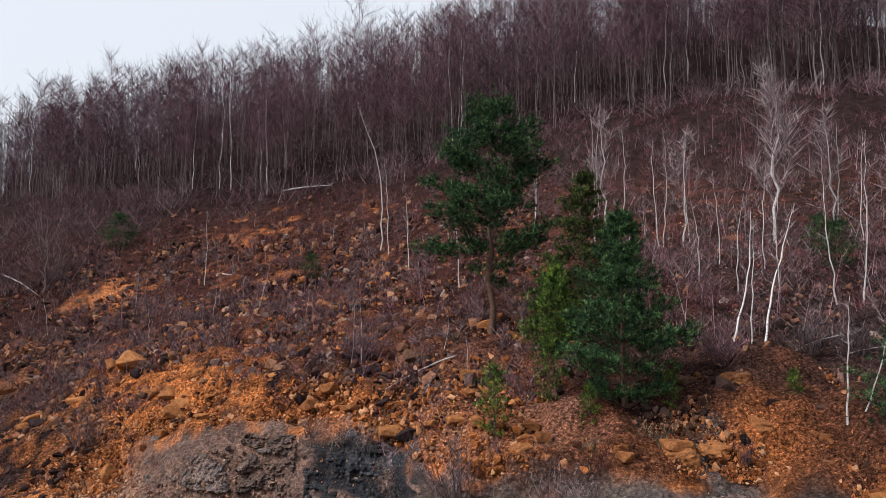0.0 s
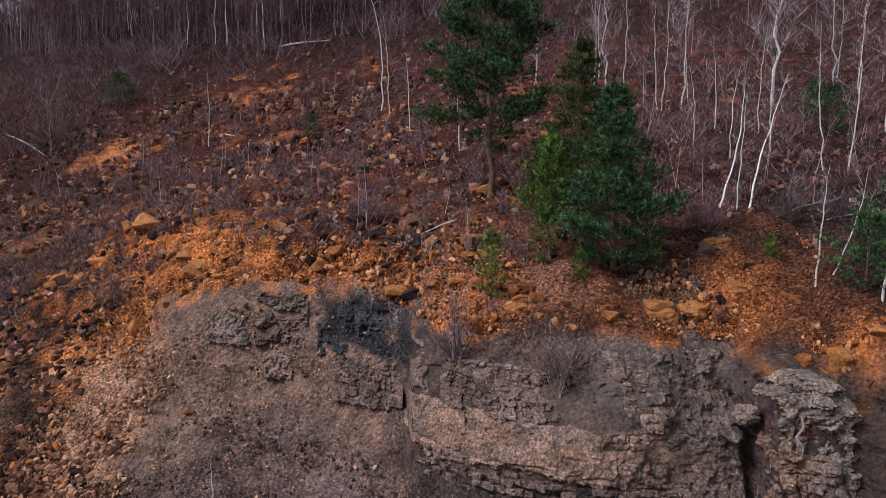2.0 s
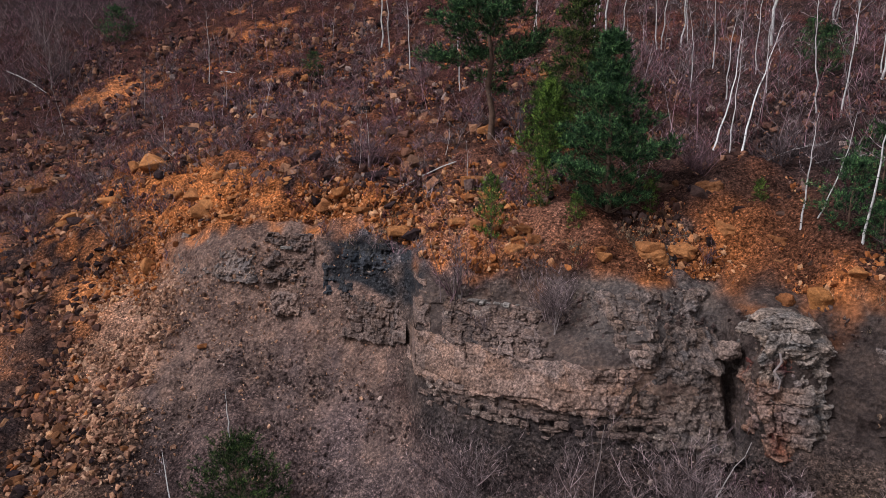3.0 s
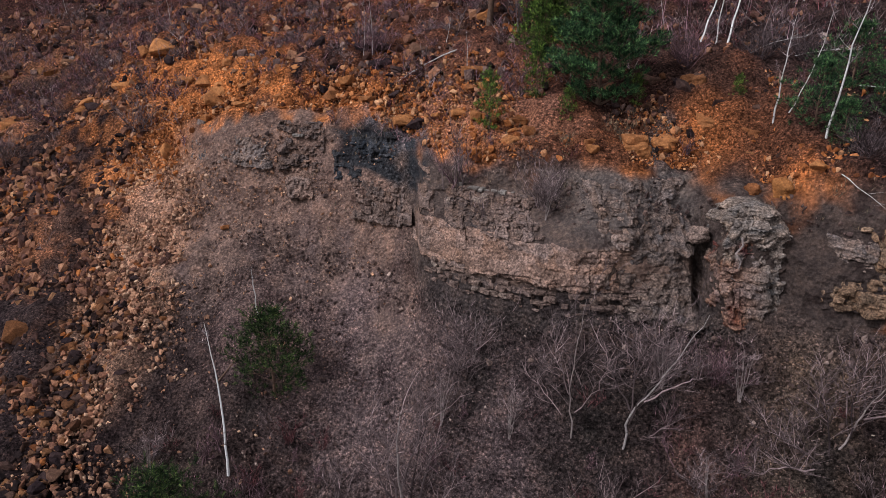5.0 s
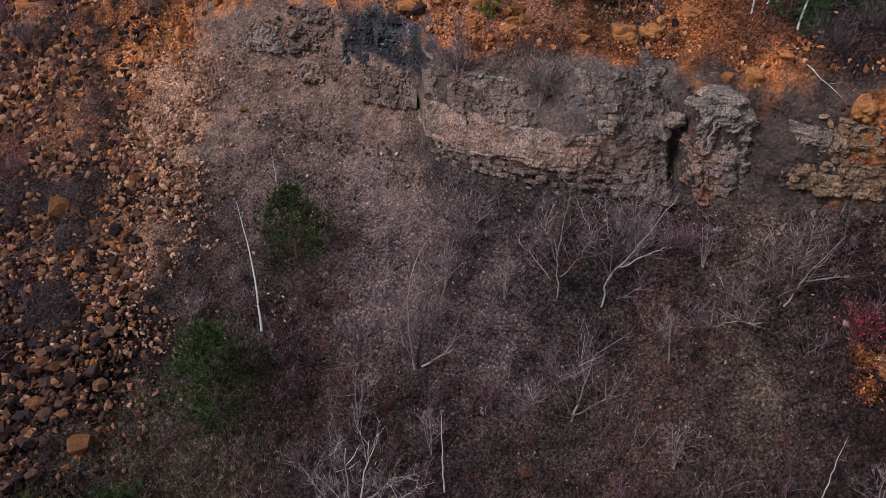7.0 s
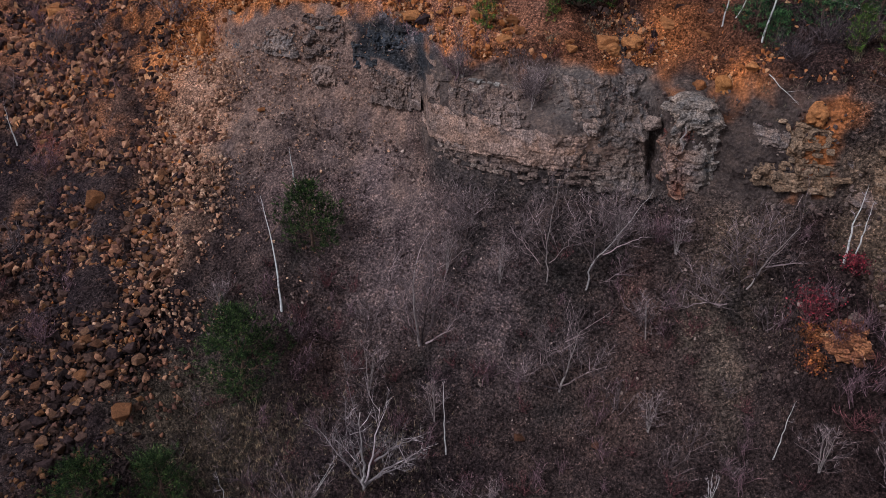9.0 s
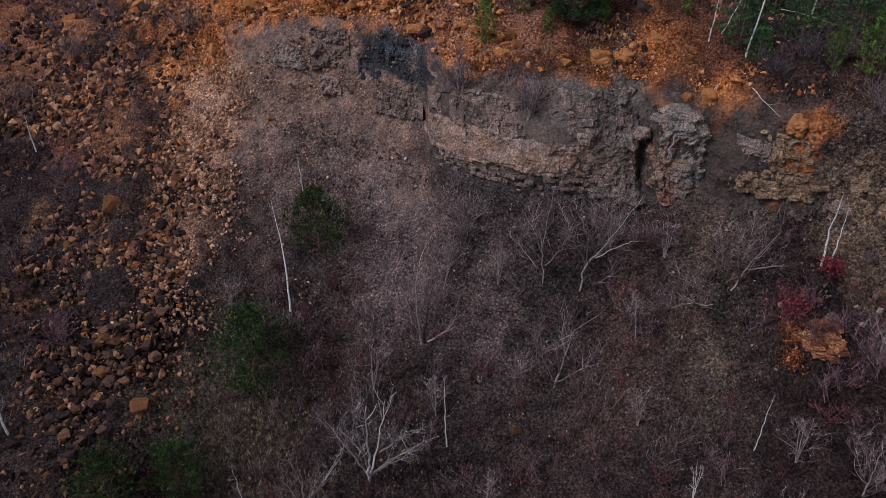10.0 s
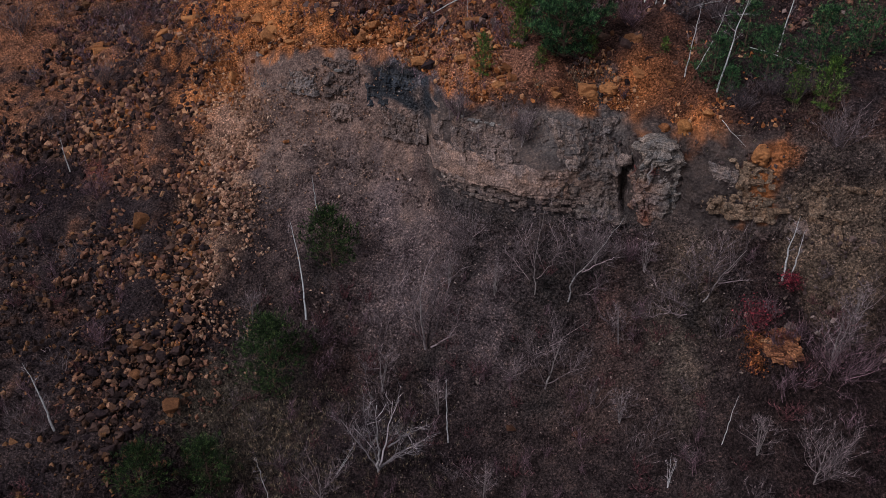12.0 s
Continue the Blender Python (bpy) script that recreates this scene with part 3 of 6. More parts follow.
    # shade at the feet of the lower trees and bushes, painted on the ground
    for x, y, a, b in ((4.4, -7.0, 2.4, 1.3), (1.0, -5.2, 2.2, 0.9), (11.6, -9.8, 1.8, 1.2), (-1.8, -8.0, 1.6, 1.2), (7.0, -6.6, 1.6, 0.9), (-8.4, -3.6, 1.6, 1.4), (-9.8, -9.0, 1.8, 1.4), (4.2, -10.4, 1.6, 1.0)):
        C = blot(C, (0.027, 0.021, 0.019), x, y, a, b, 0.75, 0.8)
    C = lay(C, (0.105, 0.04, 0.03), bump01(X + n2, 4, 7, 60, 90) * bump01(V, 11.2, 11.8, 12.9, 13.2) * np.clip(2.4 * mix - 0.4, 0, 0.8))
    C = lay(C, (0.0272, 0.0175, 0.0175), bump01(V, 12.95, 13.15, 30, 31) * 0.9)
    # the dark, overgrown side beyond the stone run
    side = bump01(X + 0.9 * n2 + 0.4 * n1 - 0.12 * (V - 6) + 2.0 * np.clip(V - 7.6, 0, 2.4), -200, -100, -18.5, -16.8) * bump01(V, 2, 2.6, 11, 12)
    C = lay(C, (0.042, 0.028, 0.026), side * 0.95)
    C = lay(C, (0.11, 0.06, 0.042), side * bump01(V + 0.6 * n2, 5.0, 6.5, 11, 12) * np.clip(0.6 + 0.7 * mix, 0, 0.9))
    C = lay(C, (0.024, 0.016, 0.017), side * np.clip(-1.6 * mix, 0, 1))
    C = lay(C, (0.19, 0.082, 0.043), side * np.clip(2.0 * mix - 0.45 + 0.8 * bump01(V, 6.5, 9, 11, 12), 0, 0.9) * bump01(V, 2.5, 5, 12, 13))
    for colour, x, y, rx, ry, w in (((0.27, 0.11, 0.045), -22.8, 7.0, 1.0, 1.1, 0.9), ((0.11, 0.04, 0.03), -22.6, 4.2, 1.5, 1.2, 0.8), ((0.1, 0.045, 0.03), -22.2, -5.2, 1.8, 1.0, 0.6), ((0.2, 0.085, 0.04), -20.2, 4.6, 1.2, 1.6, 0.7)):
        C = blot(C, colour, x, y, rx, ry, w)
    # the lower scree is slightly less red and more blue
    bluish = bump01(V + 0.4 * n2, 1.5, 2.0, 4.8, 5.6) * bump01(X + n2, -30, -22, 12, 14)
    C = C * (1 + bluish[..., None] * np.array((-0.06, 0.0, 0.05)))
    C = blot(C, (0.14, 0.1, 0.098), -4.2, -0.6, 1.6, 2.2, 0.7, 0.8)
    smooth = np.maximum(rock, 0.75 * clay)
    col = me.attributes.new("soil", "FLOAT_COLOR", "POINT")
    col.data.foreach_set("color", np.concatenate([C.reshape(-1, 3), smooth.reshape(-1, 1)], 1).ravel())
    return tagged(new("ground", me), "steep hillside of orange soil, grey scree and dark litter", "ground", kind="structure")


build_ground()

# ---- makers of plants ----
class Shape:
    """Collects tapered stems and blades into one mesh."""

    def __init__(self, seed):
        self.v, self.f, self.r = [], [], random.Random(seed)

    def stem(self, points, radii, sides=5):
        """A tapered tube along points; closed to a tip at its end."""
        first = len(self.v)
        n = len(points)
        for k, (p, rad) in enumerate(zip(points, radii)):
            d = points[min(k + 1, n - 1)] - points[max(k - 1, 0)]
            a = d.orthogonal().normalized() if d.length > 1e-6 else Vector((1, 0, 0))
            b = d.normalized().cross(a)
            for s in range(sides):
                t = 2 * math.pi * s / sides
                q = p + (a * math.cos(t) + b * math.sin(t)) * rad
                self.v.append((q.x, q.y, q.z))
        for k in range(n - 1):
            for s in range(sides):
                i, j = first + k * sides + s, first + k * sides + (s + 1) % sides
                self.f.append((i, j, j + sides, i + sides))
        self.f.append(tuple(first + (n - 1) * sides + s for s in range(sides)))

    def spike(self, p, q, rad):
        """A three-sided spike from p to q: a twig or a needle."""
        d = q - p
        a = d.orthogonal().normalized() * rad
        b = d.normalized().cross(a)
        i = len(self.v)
        for c, s in ((1, 0), (-0.5, 0.87), (-0.5, -0.87)):
            o = p + a * c + b * s
            self.v.append((o.x, o.y, o.z))
        self.v.append((q.x, q.y, q.z))
        self.f += [(i, i + 1, i + 3), (i + 1, i + 2, i + 3), (i + 2, i, i + 3)]

    def some_way(self, up=0.0, spread=1.0):
        r = self.r
        t = r.uniform(0, 2 * math.pi)
        return Vector((math.cos(t) * spread, math.sin(t) * spread, up + r.uniform(-0.3, 0.3))).normalized()

    def mesh(self, name, material, smooth=False):
        return mesh_of(name, self.v, self.f, material, smooth)


def bent(start, way, length, steps, wander, rise, r):
    """A wandering line; rise lifts it towards the sky as it goes."""
    pts, p, d = [start.copy()], start.copy(), way.normalized()
    for _ in range(steps):
        d = (d + Vector((r.gauss(0, wander), r.gauss(0, wander), r.gauss(0, wander) + rise))).normalized()
        p = p + d * (length / steps)
        pts.append(p.copy())
    return pts


def bare_tree_meshes(seed, height, girth, bark, twig, lean=(0, 0), bow=(0, 0), clear=0.3, limbs=16, reach=0.22, twigs=10, droop=0.05, twig_len=0.5, fork=1, thick=1.0, wobble=1.0):
    """Trunk and leafless crown of a tree that stands at the origin."""
    t, c = Shape(seed), Shape(seed + 1)
    r = t.r
    tops = []
    for k in range(fork):
        lx, ly = lean[0] + (r.uniform(-0.15, 0.15) * height if fork > 1 else 0), lean[1] + (r.uniform(-0.1, 0.1) * height if fork > 1 else 0)
        pts, rad = [], []
        h = height * (1 if k == 0 else r.uniform(0.7, 0.95))
        for s in range(11):
            u = s / 10
            b = math.sin(u * math.pi)
            pts.append(Vector((lx * u + bow[0] * b + r.gauss(0, 0.005) * wobble * h * (0.2 if s == 0 else 1), ly * u + bow[1] * b + r.gauss(0, 0.008) * wobble * h * (0.2 if s == 0 else 1), h * u - (0.15 if s == 0 else 0))))
            rad.append(girth * (0.6 if fork == 1 else 0.5) * ((1 - u) ** 0.8 * 0.94 + 0.06) * (1.25 if s == 0 else 1))
        t.stem(pts, rad, 6)
        tops.append((pts, rad))
    for k in range(limbs):
        pts, rad = tops[k % len(tops)]
        u = clear + (0.97 - clear) * ((k + r.random()) / limbs) ** 0.9
        i = min(int(u * 10), 9)
        p = pts[i].lerp(pts[i + 1], u * 10 - i)
        length = height * reach * (1.25 - u) * r.uniform(0.6, 1.3)
        way = c.some_way(0.75 - droop * 3, 1.0)
        limb = bent(p, way, length, 4, 0.16, 0.12 - droop, r)
        a = max(girth * 0.38 * (1.15 - u), 0.008 * thick)
        c.stem(limb, [a, a * 0.75, a * 0.5, a * 0.35, a * 0.15], 4)
        for _ in range(twigs):
            j = r.randrange(1, 4)
            q = limb[j].lerp(limb[j + 1], r.random())
            tw = (limb[j + 1] - limb[j]).normalized() * 0.8 + c.some_way(0.35 - droop)
            ln = height * 0.11 * twig_len * r.uniform(0.6, 1.6)
            e = q + tw.normalized() * ln
            c.spike(q, e, 0.009 * thick)
            for _ in range(2):
                w = q.lerp(e, r.uniform(0.3, 0.9))
                c.spike(w, w + (tw.normalized() + c.some_way(0.3) * 0.8).normalized() * ln * 0.55, 0.006 * thick)
    return t.mesh("trunk", bark, True), c.mesh("crown", twig)


def spread_tree_meshes(seed, height, girth, bark, twig, clear=0.2, limbs=12, reach=0.4, subs=5, twigs=4, lean=(0, 0), up=0.55, top=0.92):
    """Trunk and broad bare crown: limbs that sweep out and up, and divide twice."""
    t, c = Shape(seed), Shape(seed + 1)
    r = t.r
    pts = [Vector((lean[0] * k / 10 + r.gauss(0, 0.011) * height * (k > 0), lean[1] * k / 10 + r.gauss(0, 0.011) * height * (k > 0), height * k / 10 - (0.15 if k == 0 else 0))) for k in range(11)]
    t.stem(pts, [girth * (0.62 * (1 - k / 10) ** 0.9 + 0.04) for k in range(11)], 6)
    for k in range(limbs):
        u = clear + (top - clear) * (k + r.random()) / limbs
        i = min(int(u * 10), 9)
        p = pts[i].lerp(pts[i + 1], u * 10 - i)
        length = height * reach * (1.15 - u) * r.uniform(0.7, 1.2)
        limb = bent(p, c.some_way(up), length, 6, 0.13, 0.13, r)
        a = max(girth * 0.27 * (1.1 - u), 0.011)
        c.stem(limb, [a * (1 - 0.14 * j) for j in range(7)], 4)
        for _ in range(subs):
            j = r.randrange(1, 6)
            q = limb[j].lerp(limb[j + 1], r.random())
            way = (limb[j + 1] - limb[j]).normalized() * 0.8 + c.some_way(0.4)
            sub = bent(q, way, length * r.uniform(0.25, 0.5), 3, 0.15, 0.08, r)
            c.stem(sub, [a * 0.42, a * 0.32, a * 0.22, a * 0.1], 3)
            for _ in range(twigs):
                j = r.randrange(0, 3)
                w = sub[j].lerp(sub[j + 1], r.random())
                d = ((sub[j + 1] - sub[j]).normalized() + c.some_way(0.35) * 0.9).normalized()
                c.spike(w, w + d * height * r.uniform(0.03, 0.08) * (1 + reach), 0.009)
    return t.mesh("trunk", bark, True), c.mesh("crown", twig)


def limbed_tree_meshes(seed, girth, bark, twig, limbs, subs=9, twigs=7, fine=1.0):
    """Trunk and crown of a bare tree whose main limbs run along the given turns of (x, z); the first is the trunk."""
    t, c = Shape(seed), Shape(seed + 1)
    r = t.r
    for k, turns in enumerate(limbs):
        back = r.gauss(0, 0.16)
        whole = [Vector((x + r.gauss(0, 0.03), back * z + r.gauss(0, 0.03), z)) for x, z in turns]
        line = []
        for p, q in zip(whole[:-1], whole[1:]):
            line += [p.lerp(q, j / 4) + (Vector((r.gauss(0, 0.035), r.gauss(0, 0.05), r.gauss(0, 0.03))) if j else Vector()) for j in range(4)]
        line.append(whole[-1])
        a = girth * (1.0 if k == 0 else 0.7)
        (t if k == 0 else c).stem(line, [a * (1 - 0.8 * j / (len(line) - 1)) for j in range(len(line))], 6)
        length = sum((q - p).length for p, q in zip(line[:-1], line[1:]))
        for _ in range(subs):
            j = min(len(line) - 2, int((0.25 + 0.75 * r.random()) * (len(line) - 1)))
            p = line[j].lerp(line[j + 1], r.random())
            d = (line[j + 1] - line[j]).normalized()
            sub = bent(p, d * 0.8 + c.some_way(0.3), length * r.uniform(0.16, 0.48), 4, 0.13, 0.09, r)
            b = max(0.011, a * 0.26)
            c.stem(sub, [b, b * 0.8, b * 0.6, b * 0.45, b * 0.2], 4)
            for _ in range(twigs):
                j = r.randrange(1, 4)
                w = sub[j].lerp(sub[j + 1], r.random())
                e = w + ((sub[j + 1] - sub[j]).normalized() + c.some_way(0.3) * 0.9).normalized() * r.uniform(0.25, 0.75) * fine
                c.spike(w, e, 0.007)
                o = w.lerp(e, 0.6)
                c.spike(o, o + (e - w).normalized() * 0.1 * fine + c.some_way(0.3) * 0.2 * fine, 0.005)
    return t.mesh("trunk", bark, True), c.mesh("crown", twig)


def stand(name, label, category, group, parts, x, y, turn=0.0, size=1.0, sink=0.05, z=None):
    ob = thing(name, label, category, group)
    made = {}
    for pname, me, *under in parts:
        made[pname] = part(pname, me, made[under[0]] if under else ob)
    ob.matrix_basis = pose(x, y, (ground(x, y) if z is None else z) - sink, 0, 0, turn)
    ob.scale = (size, size, size)
    return ob


def tuft(c, p, way, length, needles, rad):
    """A shoot with needles all round it."""
    r = c.r
    way = way.normalized()
    for _ in range(needles):
        o = p + way * length * r.uniform(0.0, 0.8)
        d = (way * r.uniform(0.35, 1.1) + Vector((r.gauss(0, 1), r.gauss(0, 1), r.gauss(0, 1))).normalized() * 0.8).normalized()
        c.spike(o, o + d * length * r.uniform(0.45, 0.8), rad)


def conifer_meshes(seed, height, width, needle, clear=0.05, whorls=14, arms=6, rise=0.25, shape=1.0, clumps=4, tufts=8, length=0.26, needles=10, girth=0.1, rad=0.011, gaps=0.0, ball=0.26, flat=0.6, uneven=0.05):
    """Trunk, boughs and needles of a conifer at the origin; the needles stand in clumps at the ends of side shoots."""
    t, b, c = Shape(seed), Shape(seed + 1), Shape(seed + 2)
    r = t.r
    pts = [Vector((r.gauss(0, 0.01) * height * (k > 0), r.gauss(0, 0.01) * height * (k > 0), height * k / 8 - (0.15 if k == 0 else 0))) for k in range(9)]
    t.stem(pts, [girth * (1 - k / 8) * 0.92 + girth * 0.08 for k in range(9)], 7)
    for w in range(whorls):
        u = clear + (0.98 - clear) * ((w + 0.4 * r.random()) / whorls)
        i = min(int(u * 8), 7)
        p = pts[i].lerp(pts[i + 1], u * 8 - i)
        turn = r.uniform(0, 6.3)
        for a in range(arms):
            if r.random() < gaps:
                continue
            ang = turn + 2 * math.pi * (a + r.uniform(-0.3, 0.3)) / arms
            prof = (1 - u) ** shape * min(1.0, 0.45 + (u - clear) * 3.5)
            ln = max(width * prof * r.uniform(0.55, 1.15), 0.14 * height ** 0.5 * (1.05 - u))
            way = Vector((math.cos(ang), math.sin(ang), rise + 0.75 * u * u + r.gauss(0, uneven)))
            arm = bent(p + Vector((0, 0, r.gauss(0, uneven * 1.2))), way, ln, 4, 0.07, 0.06, r)
            g = max(girth * 0.26 * (1 - u), 0.008)
            b.stem(arm, [g, g * 0.8, g * 0.6, g * 0.4, g * 0.2], 4)
            count = max(2, round(clumps * ln / width * 1.3))
            for k in range(count):
                s = 0.4 + 0.6 * (k + 0.6 * r.random()) / count if k < count - 1 else 1.0
                j = min(int(s * 4), 3)
                q = arm[j].lerp(arm[j + 1], min(1.0, s * 4 - j))
                d = (arm[j + 1] - arm[j]).normalized()
                side = c.some_way(0.25)
                reach = ln * 0.26 * (1.3 - s) * r.uniform(0.4, 1.2) if k < count - 1 else 0.0
                e = q + (d * 0.6 + side * 0.8).normalized() * reach
                if reach > 0.15:
                    b.spike(q, e, 0.014)
                size = ball * r.uniform(0.7, 1.3) * (0.6 + 0.4 * min(1.0, ln))
                for _ in range(tufts):
                    o = Vector((r.gauss(0, 1), r.gauss(0, 1), r.gauss(0, flat)))
                    o = o.normalized() * size * r.random() ** 0.5
                    tuft(c, e + o, o.normalized() * 0.7 + d * 0.5 + Vector((0, 0, 0.6)), length * r.uniform(0.7, 1.2), needles, rad)
    tuft(c, pts[-1], Vector((0, 0, 1)), length * 1.6, needles * 2, rad)
    return [("trunk", t.mesh("trunk", PINE_BARK, True)), ("crown", b.mesh("crown", PINE_BARK)), ("needles", c.mesh("needles", needle), "crown")]


def shrub_mesh(seed, height, stems, spread, material, twigs=7, thick=1.0):
    c = Shape(seed)
    r = c.r
    for _ in range(stems):
        o = Vector((r.gauss(0, 0.1) * height, r.gauss(0, 0.1) * height, -0.05))
        way = Vector((r.gauss(0, spread), r.gauss(0, spread), 1))
        ln = height * r.uniform(0.55, 1.1)
        line = bent(o, way, ln, 4, 0.13, 0.03, r)
        a = 0.011 * thick * height ** 0.5
        c.stem(line, [a, a * 0.8, a * 0.6, a * 0.4, a * 0.2], 3)
        for _ in range(twigs):
            j = r.randrange(1, 4)
            q = line[j].lerp(line[j + 1], r.random())
            d = ((line[j + 1] - line[j]).normalized() + c.some_way(0.4) * 0.8).normalized()
            e = q + d * ln * r.uniform(0.15, 0.4)
            c.spike(q, e, 0.008 * thick)
            for _ in range(2):
                w = q.lerp(e, r.uniform(0.3, 0.9))
                c.spike(w, w + (d + c.some_way(0.3) * 0.8).normalized() * ln * 0.16, 0.006 * thick)
    return c.mesh("crown", material)


def brush_mass(name, label, material, seed, spots):
    """Uncounted bare brush: spots of (x, y, size)."""
    s = Shape(seed)
    r = s.r
    for x, y, size in spots:
        o = Vector((x, y, ground(x, y) - 0.05))
        for _ in range(8):
            p = o + Vector((r.gauss(0, 0.22), r.gauss(0, 0.22), 0)) * size
            d = Vector((r.gauss(0, 0.6), r.gauss(0, 0.6), 1)).normalized()
            ln = size * r.uniform(0.6, 1.3)
            q = p + d * ln
            s.spike(p, q, 0.018 * size ** 0.5)
            for _ in range(8):
                w = p.lerp(q, r.uniform(0.2, 0.95))
                s.spike(w, w + (d * 0.7 + s.some_way(0.3)).normalized() * ln * r.uniform(0.2, 0.5), 0.011)
    return tagged(new(name, s.mesh(name, material)), label, "brush", kind="stuff")

def thicket(name, label, material, seed, zones):
    """Uncounted thin upright stems with few twigs: zones of (count, x from, to, y from, to, height from, to)."""
    s = Shape(seed)
    r = s.r
    for count, xa, xb, ya, yb, ha, hb in zones:
        for _ in range(count):
            x, y = r.uniform(xa, xb), r.uniform(ya, yb)
            p = Vector((x, y, ground(x, y) - 0.05))
            d = Vector((r.gauss(0, 0.12), r.gauss(0, 0.12), 1)).normalized()
            ln = r.uniform(ha, hb)
            q = p + d * ln
            s.spike(p, q, 0.011 + 0.004 * ln)
            for _ in range(7):
                w = p.lerp(q, r.uniform(0.25, 0.95))
                e = w + (d + s.some_way(0.3) * 0.7).normalized() * ln * r.uniform(0.1, 0.3)
                s.spike(w, e, 0.01)
                s.spike(w.lerp(e, 0.5), w.lerp(e, 0.5) + (d + s.some_way(0.2) * 0.9).normalized() * ln * 0.12, 0.008)
    return tagged(new(name, s.mesh(name, material)), label, "brush", kind="stuff")


# ---- conifers ----
def conifer(name, label, x, y, meshes, turn=0.0, size=1.0, group="conifers on the slope"):
    return stand(name, label, name.replace("_", " "), group, meshes, x, y, turn, size, 0.1)


def make_conifers():
    old = conifer_meshes(11, 10.4, 3.9, PINE_NEEDLE, clear=0.24, whorls=11, arms=6, rise=0.16, shape=0.34, clumps=7, tufts=16, length=0.3, needles=14, girth=0.17, rad=0.015, gaps=0.24, ball=0.5, flat=0.5, uneven=0.2)
    conifer("pine_tree", "tall green pine with spreading tiered boughs on the rubble slope", 1.9, 11.0, old)
    front = conifer_meshes(23, 6.9, 3.3, PINE_NEEDLE, clear=0.04, whorls=12, arms=8, rise=0.34, shape=0.95, clumps=5, tufts=13, length=0.25, needles=15, girth=0.12, rad=0.011, ball=0.32, flat=0.5)
    conifer("pine_tree", "dense bushy blue-green pine at the edge above the cliff", 5.75, 1.4, front, 20)
    dark = conifer_meshes(37, 7.6, 2.9, SPRUCE_NEEDLE, clear=0.05, whorls=20, arms=8, rise=-0.02, shape=0.85, clumps=6, tufts=7, length=0.22, needles=13, girth=0.11, rad=0.012, ball=0.26, flat=0.3)
    conifer("spruce_tree", "dark green pointed spruce standing behind a bushy pine", 5.6, 7.6, dark)
    young = conifer_meshes(41, 4.7, 1.8, YOUNG_NEEDLE, clear=0.28, whorls=12, arms=7, rise=0.35, shape=0.7, clumps=4, tufts=6, length=0.26, needles=10, girth=0.06, rad=0.011, ball=0.24)
    conifer("pine_tree", "slim yellow-green young pine beside a dense pine", 3.75, 3.6, young)
    sap = conifer_meshes(53, 2.5, 1.0, YOUNG_NEEDLE, clear=0.12, whorls=8, arms=5, rise=0.45, shape=0.6, clumps=2, tufts=4, length=0.22, needles=9, girth=0.035, rad=0.009, gaps=0.1, ball=0.15)
    conifer("pine_sapling", "small thin pine sapling on the cliff edge", 1.35, 0.7, sap)
    for x, y, turn, size, label in ((3.4, 2.6, 50, 0.95, "small pine sapling under a yellow-green young pine"), (4.4, 0.6, 90, 0.6, "low pine sapling beside a bushy pine"),
                                    (7.2, 0.9, 10, 0.55, "low green pine sapling at the foot of a dense pine"), (10.9, 0.2, 140, 0.5, "tiny pine sapling among orange stones"),
                                    (16.6, -6.6, 30, 1.1, "bright green pine sapling above the layered rock"), (15.6, -5.6, 70, 0.8, "small pine sapling on the soil above the ledge")):
        conifer("pine_sapling", label, x, y, sap, turn, size)
    bush = conifer_meshes(61, 3.6, 2.4, PINE_NEEDLE, clear=0.05, whorls=8, arms=7, rise=0.25, shape=0.65, clumps=4, tufts=7, length=0.26, needles=9, girth=0.07, rad=0.013, gaps=0.2, ball=0.32, flat=0.4)
    dull = conifer_meshes(67, 3.6, 2.3, DULL_NEEDLE, clear=0.04, whorls=9, arms=7, rise=0.3, shape=0.6, clumps=4, tufts=7, length=0.26, needles=9, girth=0.07, rad=0.013, gaps=0.15, ball=0.32)
    for x, y, turn, size, label in ((12.7, -2.6, 0, 0.72, "spreading green pine among leaning birches at the edge"), (14.8, -0.6, 120, 0.7, "green pine growing behind leaning birches"),
                                    (17.4, -3.4, 200, 0.9, "broad green pine on the soil above the cliff"), (20.4, -2.2, 250, 1.05, "green pine on the slope above the cliff"),
                                    (-7.25, -3.0, 60, 1.0, "round dark green pine on the grey scree"), (-9.9, -8.9, 150, 1.25, "dull green pine in dry grass on the scree"),
                                    (-12.6, -13.4, 20, 0.85, "dark green pine at the foot of the scree"), (-15.2, -14.6, 300, 0.85, "low dark pine beside the scree stones"),
                                    (-30.3, 45.0, 10, 0.95, "small dark pine below the leafless wood"), (-10.3, 32.5, 80, 0.55, "small dull pine on the rubble slope"),
                                    (20.0, 16.3, 200, 0.6, "small pine among birches on the slope"), (19.2, 13.0, 90, 0.7, "low pine bush below a large birch"),
                                    (15.0, -3.4, 210, 0.75, "low pine bush beside a leaning birch"), (13.2, -3.7, 40, 0.45, "low spreading pine at the foot of a leaning birch")):
        conifer("pine_tree", label, x, y, dull if y < -2.9 and x < 0 else bush, turn, size)


make_conifers()


